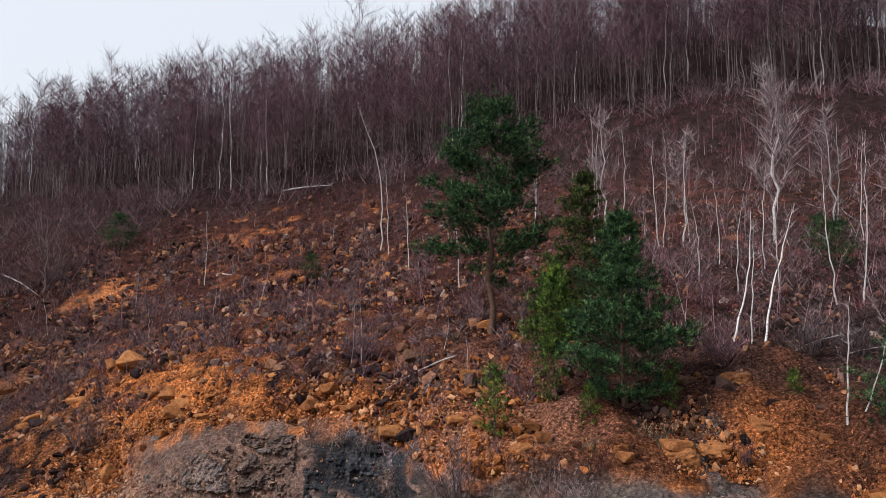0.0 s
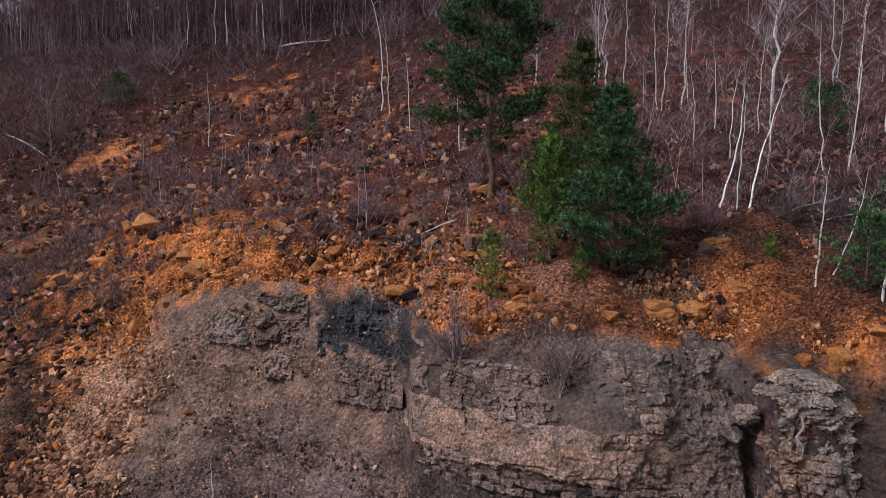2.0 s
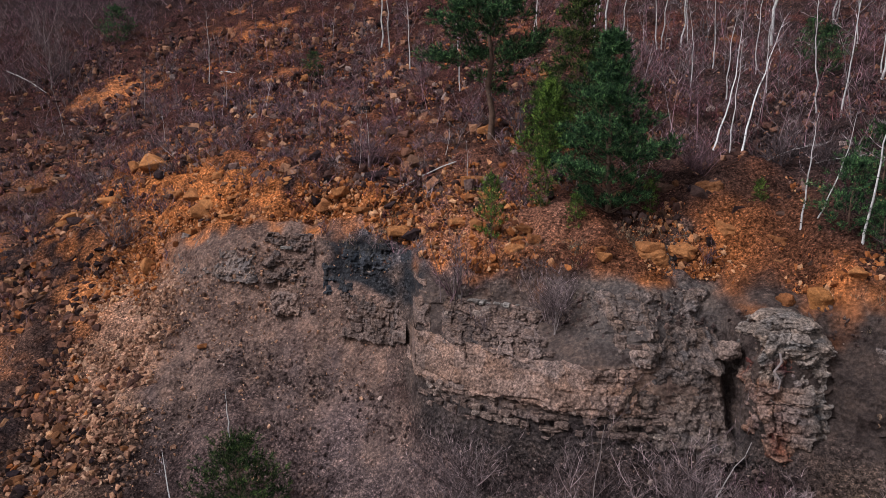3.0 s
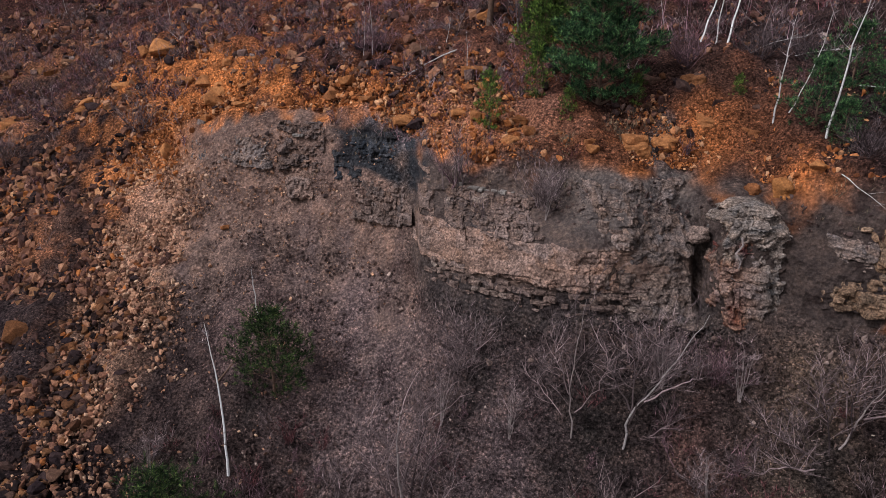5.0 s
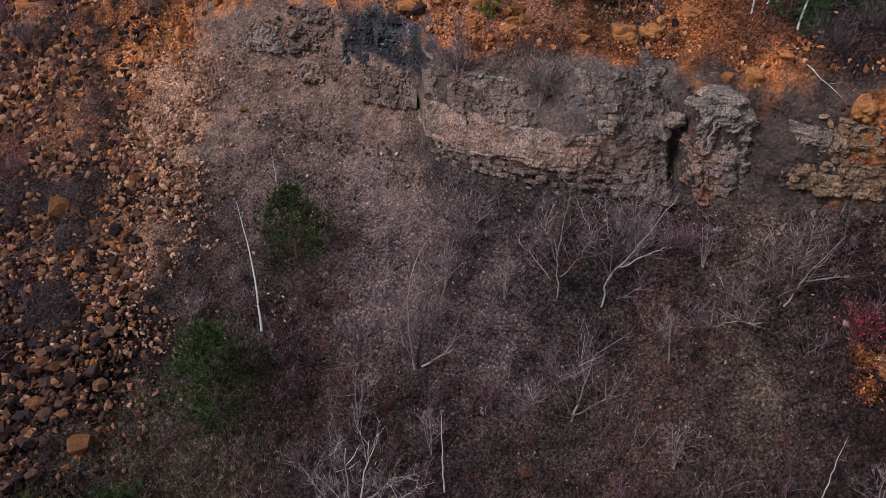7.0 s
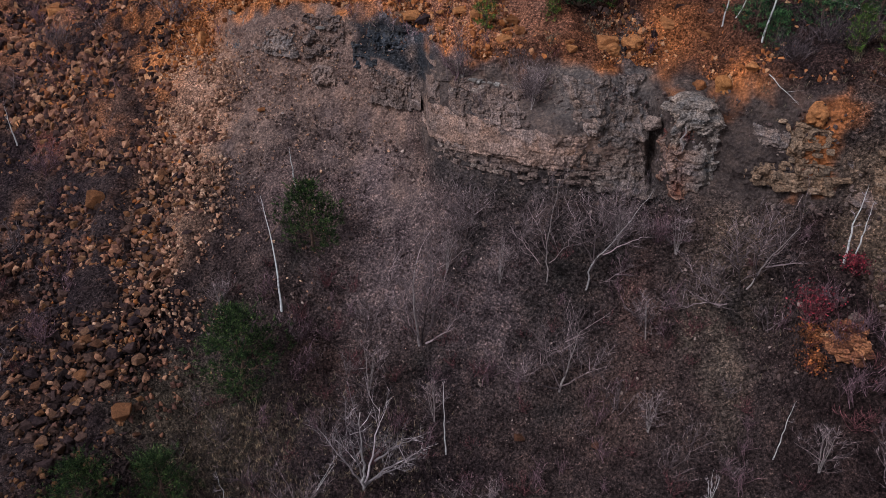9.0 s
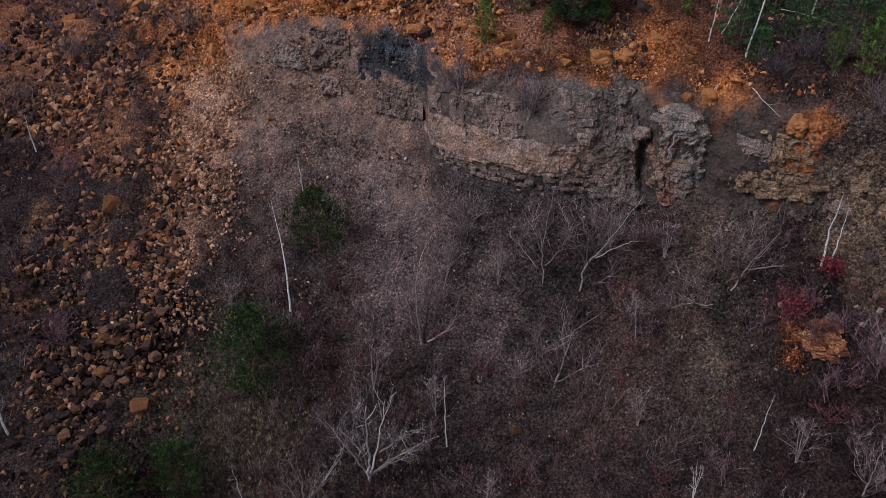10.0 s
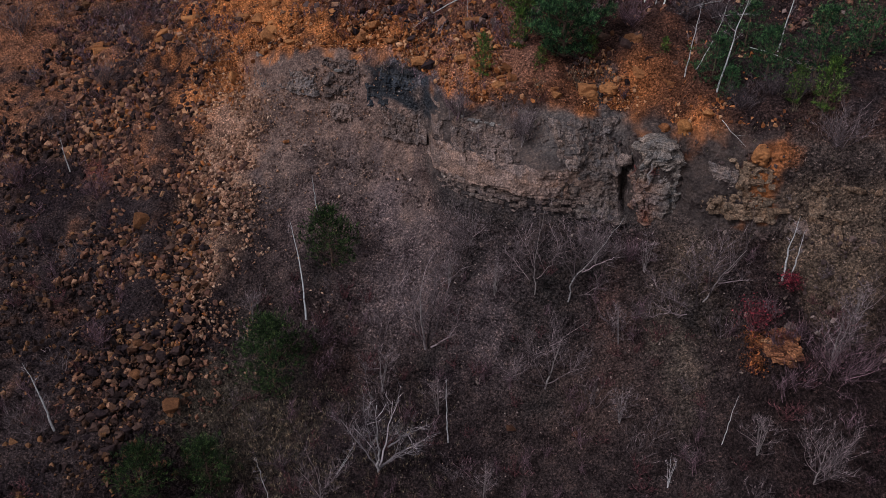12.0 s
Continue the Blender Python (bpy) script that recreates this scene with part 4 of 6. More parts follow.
# ---- birches and other bare trees ----
def birch(label, x, y, height, girth, lean=(0, 0), bow=(0, 0), seed=1, limbs=9, twigs=6, clear=0.35, reach=0.14, name="birch_tree", bark=None, twig=None, fork=1, twig_len=0.45, thick=1.0, droop=0.02, wobble=1.0):
    t, c = bare_tree_meshes(seed, height, girth, bark or BIRCH_BARK, twig or BIRCH_TWIG, lean, bow, clear, limbs, reach, twigs, droop, twig_len, fork, thick, wobble)
    return stand(name, label, name.replace("_", " "), "bare trees on the slope", [("trunk", t), ("crown", c)], x, y)


def make_birches():
    thin = "slender white birch with bare twigs on the rubble slope"
    birch("white birch with a bent trunk on the rubble slope", -5.35, 34.8, 12.0, 0.11, (-1.9, 0), (0.9, 0), 101, 8, 5, 0.6, 0.12)
    birch(thin, -4.6, 33.6, 8.0, 0.07, (-0.4, 0), (0.1, 0), 102, 5)
    birch(thin, -2.8, 29.5, 5.8, 0.08, (-0.3, 0), (0.05, 0), 103, 7)
    birch(thin, 0.6, 18.7, 4.8, 0.07, (-0.25, 0), (0, 0), 104, 4)
    birch("thin pale stem with few twigs on the rubble slope", -18.3, 32.4, 6.0, 0.06, (0, 0), (0.1, 0), 105, 6)
    for x, y, h, g, n, reach, lean, label in ((19.0, 19.5, 10.6, 0.15, 24, 0.4, (0.3, 0), "large white birch with a broad bare crown above the slope"),
                                               (10.0, 23.5, 8.6, 0.1, 11, 0.34, (-0.3, 0), "slim birch with arching bare limbs on the slope"), (14.0, 20.6, 7.6, 0.085, 9, 0.34, (0.3, 0), "slim birch with arching bare limbs on the slope"),
                                               (25.2, 16.0, 7.4, 0.09, 10, 0.38, (0.2, 0), "slim birch with arching bare limbs on the slope"), (23.6, 21.5, 7.8, 0.085, 10, 0.36, (-0.4, 0), "slim birch with arching bare limbs on the slope"),
                                               (21.2, 11.5, 6.4, 0.1, 10, 0.4, (0.6, 0), "young bare birch beside a low pine on the slope")):
        t, c = spread_tree_meshes(round(x * 40), h, g, BIRCH_BARK, BIRCH_TWIG, 0.2, n, reach, 10, 7, lean, 1.25)
        stand("birch_tree", label, "birch tree", "bare trees on the slope", [("trunk", t), ("crown", c)], x, y)
    birch("leaning white birch rooted at the orange edge", 10.5, 4.3, 5.2, 0.065, (1.0, 0.2), (0.25, 0), 107, 6, bark=WHITE_BARK)
    birch("curved white birch rooted at the orange edge", 11.5, 3.75, 5.4, 0.07, (1.5, 0.3), (-0.15, 0), 108, 7, bark=WHITE_BARK)
    birch("thin leaning birch beside another at the edge", 11.2, 4.1, 4.6, 0.05, (0.3, 0.2), (0, 0), 109, 6)
    for k, (x, y, h, lx) in enumerate(((11.3, 24.4, 7.6, 0.1), (12.7, 20.9, 6.8, -0.3), (13.0, 21.2, 7.2, 0.2), (14.7, 21.4, 6.4, -0.2), (5.7, 26.5, 5.2, 0.1), (6.0, 27.0, 6.5, 0.3),
                                       (9.4, 24.0, 9.0, -0.2), (10.4, 27.5, 8.5, 0.2), (17.2, 7.3, 7.6, 0.4), (16.6, 8.2, 6.4, -0.4), (24.0, 22.0, 6.4, 0.2), (22.8, 17.0, 6.5, 0.3), (18.8, 5.0, 6.4, 0.5),
                                       (16.0, 14.0, 5.8, 0.3), (14.2, 15.5, 5.2, -0.2), (15.4, 11.0, 5.4, 0.2), (21.5, 12.0, 6.8, -0.3), (13.6, 11.4, 4.6, 0.4), (12.3, 13.0, 4.2, -0.3), (25.5, 15.0, 7.2, 0.0))):
        birch(thin, x, y, h, 0.03 + 0.0045 * h, (lx, 0), (0.15 * (-1) ** k, 0), 120 + k, 8, 6, 0.3, 0.15)
    for k, (x, y, h, lx) in enumerate(((-4.0, 9.9, 3.2, -0.15), (-4.5, 10.2, 2.8, 0.1), (-16.9, 18.4, 2.4, -0.1), (-14.8, 23.0, 2.6, 0.3), (-0.3, 9.6, 1.6, 0.2), (0.6, 6.2, 1.8, -0.05), (-8.6, 21, 2.0, 0.2), (-22.5, 30, 3.2, 0.2), (-27, 27, 3.4, -0.6))):
        birch("thin bare sapling stem standing in the rubble", x, y, h, 0.025, (lx, 0), (0.08, 0), 150 + k, 5, 4, 0.3, 0.2)
    # at the edge on the broken soil
    birch("white birch leaning out over the edge", 12.75, -3.4, 5.6, 0.075, (0.9, 0.3), (-0.1, 0), 161, 8, 5, 0.4)
    birch("slim white birch beside a spreading pine", 11.6, -1.6, 4.2, 0.06, (0.35, 0.2), (0, 0), 162, 5)
    birch("forked slim birch beside a spreading pine", 11.9, -1.7, 4.0, 0.045, (1.3, 0.2), (0.2, 0), 163, 5)
    birch("slim birch on the soil above the cliff", 16.4, -1.0, 5.0, 0.06, (0.5, 0.2), (0, 0), 164, 6)
    # on the scree
    birch("white bare birch stem leaning on the grey scree", -8.5, -5.85, 6.2, 0.09, (-0.25, 0.1), (0.14, 0), 171, 3, 3, 0.8, 0.06, bark=WHITE_BARK, wobble=0.3)
    birch("thin pale stem above a round pine on the scree", -8.25, -0.5, 2.4, 0.07, (-0.1, 0), (0, 0), 172, 3, 2, 0.6)
    birch("thin pale upright stem on the scree", -0.7, -11.2, 4.2, 0.06, (-0.1, 0.1), (-0.05, 0), 173, 3, 3, 0.4, 0.08)
    birch("leaning pale birch stem above dark scree", -24.6, 4.3, 2.6, 0.08, (-0.05, 0), (0, 0), 174, 4)
    birch("leaning white birch stem among dark stones", -20.2, -12.2, 4.4, 0.1, (-0.45, 0.2), (0.1, 0), 175, 6, 5, 0.4)
    birch("slender white birch above red shrubs", 14.8, -10.5, 3.4, 0.08, (0.05, 0.1), (-0.1, 0), 176, 4)
    birch("slender white birch above red shrubs", 15.2, -10.4, 2.6, 0.06, (0.1, 0.1), (0.0, 0), 177, 4)
    birch("thin leaning pale stem on the scree", 11.6, -15.1, 2.8, 0.035, (0.3, 0.2), (0, 0), 178, 2, 3, 0.6)
    birch("pale stem in dry grass at the foot of the scree", -9.4, -14.6, 3.6, 0.04, (-0.4, 0.2), (0, 0), 179, 4)
    # bare bushy trees below the ledge
    g = dict(name="bare_tree", bark=GREY_BARK, twig=GREY_TWIG, thick=0.95)
    w = dict(name="bare_tree", bark=BIRCH_BARK, twig=BIRCH_TWIG)
    # many-stemmed bare bushes
    for x, y, gi, bark, twig, limbs, subs, fine, label in (
            (5.44, -7.7, 0.042, PALE_BARK, GREY_TWIG, [[(0, -0.1), (0.15, 1.6), (0.75, 2.5), (1.5, 3.9), (2.2, 5.4)], [(0.15, 1.6), (0.2, 3.0), (-0.1, 4.9)], [(0.15, 1.5), (0.5, 3.0), (0.7, 4.9)], [(0.15, 2.4), (0.9, 3.8), (1.1, 4.6)], [(0.1, 0.3), (1.0, 0.7), (2.0, 1.5)], [(0.2, 1.6), (-0.5, 3.0), (-0.8, 3.8)], [(0.6, 2.0), (1.8, 2.7), (2.4, 2.9)]], 10, 1.2, "pale birch with a sweeping bare limb below the rock ledge"),
            (3.84, -7.1, 0.03, GREY_BARK, GREY_TWIG, [[(0, -0.1), (0.0, 1.6), (0.05, 3.3), (0.3, 5.2)], [(0.0, 1.4), (0.7, 2.4), (0.9, 3.6)], [(0.0, 1.6), (-0.6, 3.0), (-0.7, 4.0)], [(0.0, 0.6), (-0.9, 1.6), (-1.2, 2.4)]], 12, 1.2, "slim grey bare tree with upright twigs below the ledge"),
            (11.4, -9.6, 0.045, GREY_BARK, GREY_TWIG, [[(0, -0.1), (0.7, 1.4), (1.1, 2.4), (2.0, 3.6)], [(0.1, 0.3), (0.0, 1.5), (-0.5, 3.0)], [(0.1, 0.1), (1.5, 0.2), (3.1, 0.6)], [(0, 0.1), (-1.0, 0.9), (-1.9, 1.6)], [(0.6, 1.2), (0.5, 2.6), (0.8, 3.8)], [(0.9, 1.9), (2.2, 2.2), (3.0, 2.5)], [(0, 0), (-1.2, 0.2), (-2.2, 0.0)], [(0.2, 0.3), (1.6, 1.3), (2.8, 1.6)]], 15, 1.7, "broad grey leafless tree with fine twigs below the cliff"),
            (-4.25, -13.0, 0.075, PALE_BARK, PALE_TWIG, [[(0, -0.1), (0.1, 1.5), (0.2, 3.2), (0.25, 5.6)], [(0, 0.2), (-0.8, 1.6), (-1.8, 3.2)], [(0.05, 0.4), (0.6, 2.4), (0.9, 4.4)], [(0.1, 0.5), (1.3, 1.6), (2.5, 2.3)], [(0.1, 0.6), (-0.3, 2.2), (-0.5, 4.2)], [(0.1, 0.3), (1.2, 1.0), (2.1, 1.7)], [(0.6, 2.0), (1.3, 2.9), (2.2, 3.4)]], 9, 1.0, "pale many-limbed bare tree at the foot of the scree"),
            (-1.83, -7.4, 0.07, GREY_BARK, GREY_TWIG, [[(0, -0.1), (-0.2, 1.6), (-0.3, 3.2), (-0.1, 5.0)], [(0, 0.2), (0.6, 1.8), (1.1, 4.2)], [(0, 0.3), (-0.9, 1.8), (-1.4, 4.0)], [(-0.2, 1.4), (0.4, 3.2), (0.5, 4.8)], [(0.2, 0.4), (1.2, 1.2), (1.7, 2.4)], [(-0.1, 0.4), (-0.5, 2.4), (-0.7, 4.6)], [(0.1, 0.4), (0.3, 2.4), (0.8, 4.6)]], 13, 1.3, "fine grey bare tree with spreading twigs on the scree"),
            (4.3, -10.1, 0.05, GREY_BARK, GREY_TWIG, [[(0, -0.1), (0.4, 1.5), (0.7, 3.0)], [(0, 0.1), (-0.6, 1.4), (-0.9, 2.6)], [(0.1, 0.2), (1.2, 0.9), (1.9, 1.7)], [(0, 0.1), (-1.3, 0.5), (-2.0, 1.0)], [(0.2, 0.6), (0.0, 2.0), (0.2, 3.2)]], 14, 1.4, "grey leafless bush on the lower scree")):
        t, c = limbed_tree_meshes(round(2000 + x * 31), gi, bark, twig, limbs, subs, 7, fine)
        stand("bare_tree", label, "bare tree", "bare trees on the slope", [("trunk", t), ("crown", c)], x, y)
    for x, y, h, gi, n, reach, up, subs, m, label in ((14.2, -18.2, 2.8, 0.05, 20, 0.85, 1.3, 7, GREY_TWIG, "whitish many-stemmed bare bush at the foot of the slope"),
                                                      (0.6, -4.6, 2.2, 0.07, 18, 1.1, 0.9, 7, GREY_TWIG, "grey bare shrub below the rock ledge"),
                                                      (-7.0, -14.4, 2.6, 0.07, 14, 1.0, 0.8, 6, GREY_TWIG, "thin bare bush in dry grass"), (-32.5, 36.5, 4.2, 0.1, 18, 1.0, 1.0, 7, GREY_TWIG, "grey many-stemmed bare bush on the upper slope"),
                                                      (-36.0, 43.0, 4.0, 0.1, 18, 1.0, 1.0, 7, GREY_TWIG, "grey many-stemmed bare bush on the upper slope"), (3.2, 9.4, 3.0, 0.08, 14, 0.8, 1.5, 6, DARK_TWIG, "dark bare bush under a tall pine")):
        t, c = spread_tree_meshes(round(1000 + x * 31), h, gi, GREY_BARK if m is not PALE_TWIG else BIRCH_BARK, m, 0.02, n, reach, subs, 6, (0.1, 0), up, 0.4)
        stand("bare_tree", label, "bare tree", "bare trees on the slope", [("trunk", t), ("crown", c)], x, y)
    birch("grey bare shrub growing on the rock ledge", 3.2, -3.0, 2.2, 0.03, (0.2, -0.2), (0, 0), 189, 26, 9, 0.06, 0.36, fork=6, twig_len=0.8, **g)
    birch("dark leafless bush beside the rusty outcrop", 15.9, -14.2, 3.2, 0.06, (0.3, 0), (0, 0), 192, 34, 10, 0.08, 0.5, fork=5, twig_len=0.8, **g)
    for k, (x, y, h) in enumerate(((-4.2, -9.3, 3.2), (-1.2, -10.2, 2.6), (7.6, -12.6, 2.4), (7.9, -9.6, 2.6), (1.8, -6.4, 2.4), (6.9, -6.9, 2.6), (-0.6, -5.2, 2.4), (9.2, -7.8, 2.2), (17.4, -12.6, 3.0), (1.0, -14.0, 2.6), (-11.6, -5.4, 2.0), (12.6, -16.4, 2.4))):
        birch("grey leafless bush on the dark scree", x, y, h, 0.045, (0.1 * (-1) ** k, 0), (0, 0), 210 + k, 26, 9, 0.06, 0.5, fork=6, twig_len=0.8, **g)
    birch("thin whitish shoots at the foot of the scree", 9.3, -15.8, 2.0, 0.03, (-0.1, 0.1), (0, 0), 193, 12, 7, 0.1, 0.25, fork=4, **w)
    birch("pale leaning bare tree in dry grass", -6.4, -13.2, 2.2, 0.03, (0.9, 0.3), (0, 0), 194, 12, 7, 0.2, 0.25, fork=2, **w)


make_birches()


# ---- the leafless wood on the ridge ----
def wood_edge(x):
    """Where the wood begins, going uphill."""
    return float(np.interp(x, [-90, -60, -37, -21, -5, 8, 30, 45, 70], [84, 76, 66, 61, 62, 66, 66, 60, 56])) + 2.0 * math.sin(x * 0.45)


def make_wood():
    r = random.Random(77)
    kinds = []
    for k in range(8):
        h = (14, 15.5, 13, 16.5, 15, 12.5, 17, 14.5)[k]
        birchy = k == 6
        t, c = bare_tree_meshes(300 + 3 * k, h, 0.065 + 0.006 * k, WHITE_BARK if birchy else WOOD_BARK, WOOD_TWIG, (0.5 * (-1) ** k, 0.2), (0.15, 0), 0.25, 24, 0.22, 10, -0.04, 0.85, 1, 1.75)
        ob = thing("birch_tree" if birchy else "bare_tree", "tall white birch in the leafless wood" if birchy else "tall leafless tree with purplish twigs in the wood", "birch tree" if birchy else "bare tree", "trees of the wood")
        part("trunk", t, ob)
        part("crown", c, ob)
        kinds.append([ob, False])
    placed, tries = [], 0
    while len(placed) < 285 and tries < 20000:
        tries += 1
        x = r.uniform(-62, 55)
        u = r.random() ** 1.3
        y = wood_edge(x) - 3 + 15 * u
        if abs(x) > 0.66 * (y + 26) or any((x - a) ** 2 + (y - b) ** 2 < 1.2 for a, b in placed):
            continue
        placed.append((x, y))
        kind = kinds[r.randrange(8) if r.random() < 0.6 else r.randrange(6)]
        size = r.uniform(0.8, 1.15) * float(np.interp(x, [-40, -8, 0, 60], [0.91, 0.92, 1.04, 1.36]))
        m = pose(x, y, ground(x, y) - 0.2, 0, 0, r.uniform(0, 360))
        if kind[1]:
            ob = copy_thing(kind[0], m)
        else:
            ob, kind[1] = kind[0], True
            ob.matrix_basis = m
        ob.scale = (size, size, size * r.uniform(0.9, 1.1))
    tall = copy_thing(kinds[3][0], pose(-11.4, 73, ground(-11.4, 73) - 0.2, 0, 0, 30))
    tall.scale = (1.35, 1.35, 1.5)
    # the uncounted trees further in
    for name, material, seed in (("far_wood", WOOD_TWIG, 1), ("far_wood_trunks", WOOD_BARK, 2)):
        s = Shape(500)
        q = random.Random(501)
        for _ in range(800):
            x = q.uniform(-80, 66)
            y = wood_edge(x) + 8 + 44 * q.random()
            h = q.uniform(13, 18.5) * float(np.interp(x, [-40, -8, 0, 60], [0.9, 0.9, 1.0, 1.34]))
            keep = abs(x) < 0.68 * (y + 26)
            base = Vector((x, y, ground(x, y) - 0.2))
            top = base + Vector((q.gauss(0, 0.5), q.gauss(0, 0.5), h))
            if seed == 2:
                if keep:
                    s.stem([base, base.lerp(top, 0.5), top], [q.uniform(0.05, 0.1), 0.05, 0.02], 4)
                continue
            for _ in range(22 if keep else 0):
                p = base.lerp(top, s.r.uniform(0.08, 0.98))
                d = s.some_way(0.9)
                ln = h * 0.16 * s.r.uniform(0.6, 1.3)
                e = p + d * ln
                s.spike(p, e, 0.03)
                for _ in range(6):
                    w = p.lerp(e, s.r.uniform(0.3, 1.0))
                    s.spike(w, w + (d + s.some_way(0.6)).normalized() * ln * 0.6, 0.021)
        # thick undergrowth along the crest
        for _ in range(3200 if seed == 1 else 0):
            x = q.uniform(-80, 70)
            y = q.uniform(98, 111)
            p = Vector((x, y, ground(x, y) - 0.2))
            e = p + Vector((q.gauss(0, 0.8), q.gauss(0, 0.8), q.uniform(3, 9)))
            s.spike(p, e, 0.1)
            for _ in range(6):
                w = p.lerp(e, q.uniform(0.1, 1))
                s.spike(w, w + s.some_way(0.8) * q.uniform(1, 2.4), 0.04)
        tagged(new(name, s.mesh(name, material)), "leafless purplish twigs of the far wood" if seed == 1 else "thin grey trunks of the far wood", "wood", kind="stuff")


make_wood()


# ---- shrubs and brush ----
def make_shrubs():
    kinds = []
    for k, (h, n, s, m, label) in enumerate(((1.3, 22, 0.45, SHRUB_TWIG, "bare purplish shrub on the rubble slope"), (1.0, 20, 0.6, RED_TWIG, "low reddish bare shrub on the rubble slope"), (1.8, 20, 0.35, SHRUB_TWIG, "tall bare purplish shrub on the slope"),
                                             (1.4, 20, 0.5, GREY_TWIG, "grey bare shrub on the slope"), (0.8, 26, 0.8, RED_TWIG, "low spreading red-brown shrub"), (2.6, 18, 0.25, GREY_TWIG, "thicket of grey upright bare stems"))):
        ob = thing("bare_shrub", label, "shrub", "bare shrubs on the slope")
        part("crown", shrub_mesh(400 + k, h, round(n * 0.58), s, m, 5, 1.35), ob)
        kinds.append([ob, False])
    r = random.Random(5)

    def put(x, y, k, size):
        m = pose(x, y, ground(x, y), 0, 0, r.uniform(0, 360))
        if kinds[k][1]:
            ob = copy_thing(kinds[k][0], m)
        else:
            ob, kinds[k][1] = kinds[k][0], True
            ob.matrix_basis = m
        ob.scale = (size, size, size)

    spots = []
    for _ in range(700):
        x = r.uniform(-46, 36)
        ys = lines_at(x)[0][:, 0]
        y = ys[11] + (wood_edge(x) - 2 - ys[11]) * r.random() ** 0.85 if r.random() < 0.85 else ys[10] + (ys[11] - ys[10]) * r.random()
        if abs(x) > 0.66 * (y + 27) or (y < 14 and -14 < x < 9 and r.random() < 0.6):
            continue
        k = r.choice((0, 0, 1, 1, 2, 3, 4, 1)) if x < 8 else r.choice((0, 2, 3, 5, 0, 1, 1, 4))
        spots.append((x, y, k, r.uniform(0.6, 1.3)))
    # scattered over the scree and its dark side
    for _ in range(330):
        x = r.uniform(-30, -19) if r.random() < 0.28 else r.uniform(-14, 17)
        ys = lines_at(x)[0][:, 0]
        y = r.uniform(ys[2] + 5, ys[4] + 2) if x > -16 else r.uniform(ys[2] + 4, ys[10] + 3)
        if -20 < x < -12.5 and y < 1 and r.random() < 0.8:
            continue
        spots.append((x, y, r.choice((0, 1, 3, 4, 0)), r.uniform(0.5, 1.15)))
    spots += [(-4.3, 4.9, 3, 0.7), (-3.2, 4.4, 3, 0.8), (-2.3, 3.8, 0, 0.7), (-1.2, 2.6, 3, 0.7), (0.2, 0.9, 3, 0.6), (1.4, -0.2, 0, 0.6), (2.9, -0.9, 3, 0.6), (-5.4, 5.6, 0, 0.7), (4.4, -1.4, 1, 0.6), (-14.0, 9.6, 3, 0.8), (-13.4, 8.2, 0, 0.6), (1.0, -2.0, 3, 0.7), (8.6, -1.5, 0, 0.6)]
    # dense domed bushes on the dark side and the orange flank
    for k, (x, y, h, m, label) in enumerate(((-23.5, 10.1, 1.7, GREY_TWIG, "dense purplish-grey bush among dark rubble"), (-22.3, 2.6, 1.7, SHRUB_TWIG, "dense purplish-grey bush among dark rubble"), (-27.6, 3.6, 2.0, SHRUB_TWIG, "dense purplish-grey bush among dark rubble"),
                                             (-31.6, 16.1, 2.6, GREY_TWIG, "tall dense bare bush on the dark slope"), (-19.6, -7.1, 1.6, SHRUB_TWIG, "dense bare bush beside the stone run"), (-21.0, -12.3, 1.6, GREY_TWIG, "spreading bare bush at the foot of a pale stem"),
                                             (-16.2, 9.8, 1.9, GREY_TWIG, "dry grey domed bush on the orange soil"), (3.3, -2.5, 1.8, GREY_TWIG, "grey bare bush growing on the rock ledge"), (-4.0, 10.2, 1.8, SHRUB_TWIG, "dark bare bush at the foot of thin stems"),
                                             (0.2, -4.6, 1.9, GREY_TWIG, "fine grey bush under the rock ledge"), (6.8, -6.6, 1.9, GREY_TWIG, "fine grey bush under the rock ledge"), (8.6, -7.2, 1.5, SHRUB_TWIG, "dark bush in the gap beside the pillar"),
                                             (16.0, -14.6, 2.6, SHRUB_TWIG, "dark tangled bush beside the rusty outcrop"), (17.2, -7.6, 2.0, GREY_TWIG, "grey bare bush above the cliff"), (9.6, 2.6, 1.5, SHRUB_TWIG, "tangled bare bush at the orange edge"), (13.6, -4.7, 1.3, DARK_TWIG, "dark tangled brush under a leaning birch"), (14.9, -4.6, 1.5, DARK_TWIG, "dark tangled brush on the broken edge"), (16.0, -5.0, 1.4, DARK_TWIG, "dark tangled brush on the broken edge"), (12.6, 2.6, 1.5, DARK_TWIG, "dark tangled brush behind leaning birches"), (14.2, 2.0, 1.6, DARK_TWIG, "dark tangled brush behind leaning birches"))):
        ob = thing("bare_shrub", label, "shrub", "bare shrubs on the slope")
        part("crown", shrub_mesh(460 + k, h, 46, 0.6, m, 9, 0.85), ob)
        ob.matrix_basis = pose(x, y, ground(x, y))
    spots.sort(key=lambda s: s[1])
    for x, y, k, size in spots[:280]:
        put(x, y, k, size)
    # the uncounted brush higher up and along the wood
    far = spots[280:]
    for _ in range(420):
        x = r.uniform(5, 42)
        y = r.uniform(9, wood_edge(x))
        if abs(x) < 0.66 * (y + 27):
            far.append((x, y, r.choice((0, 1, 1, 4, 4, 2, 1)), r.uniform(0.7, 1.3)))
    for _ in range(420):
        x = r.uniform(-46, 6)
        y = r.uniform(14, wood_edge(x))
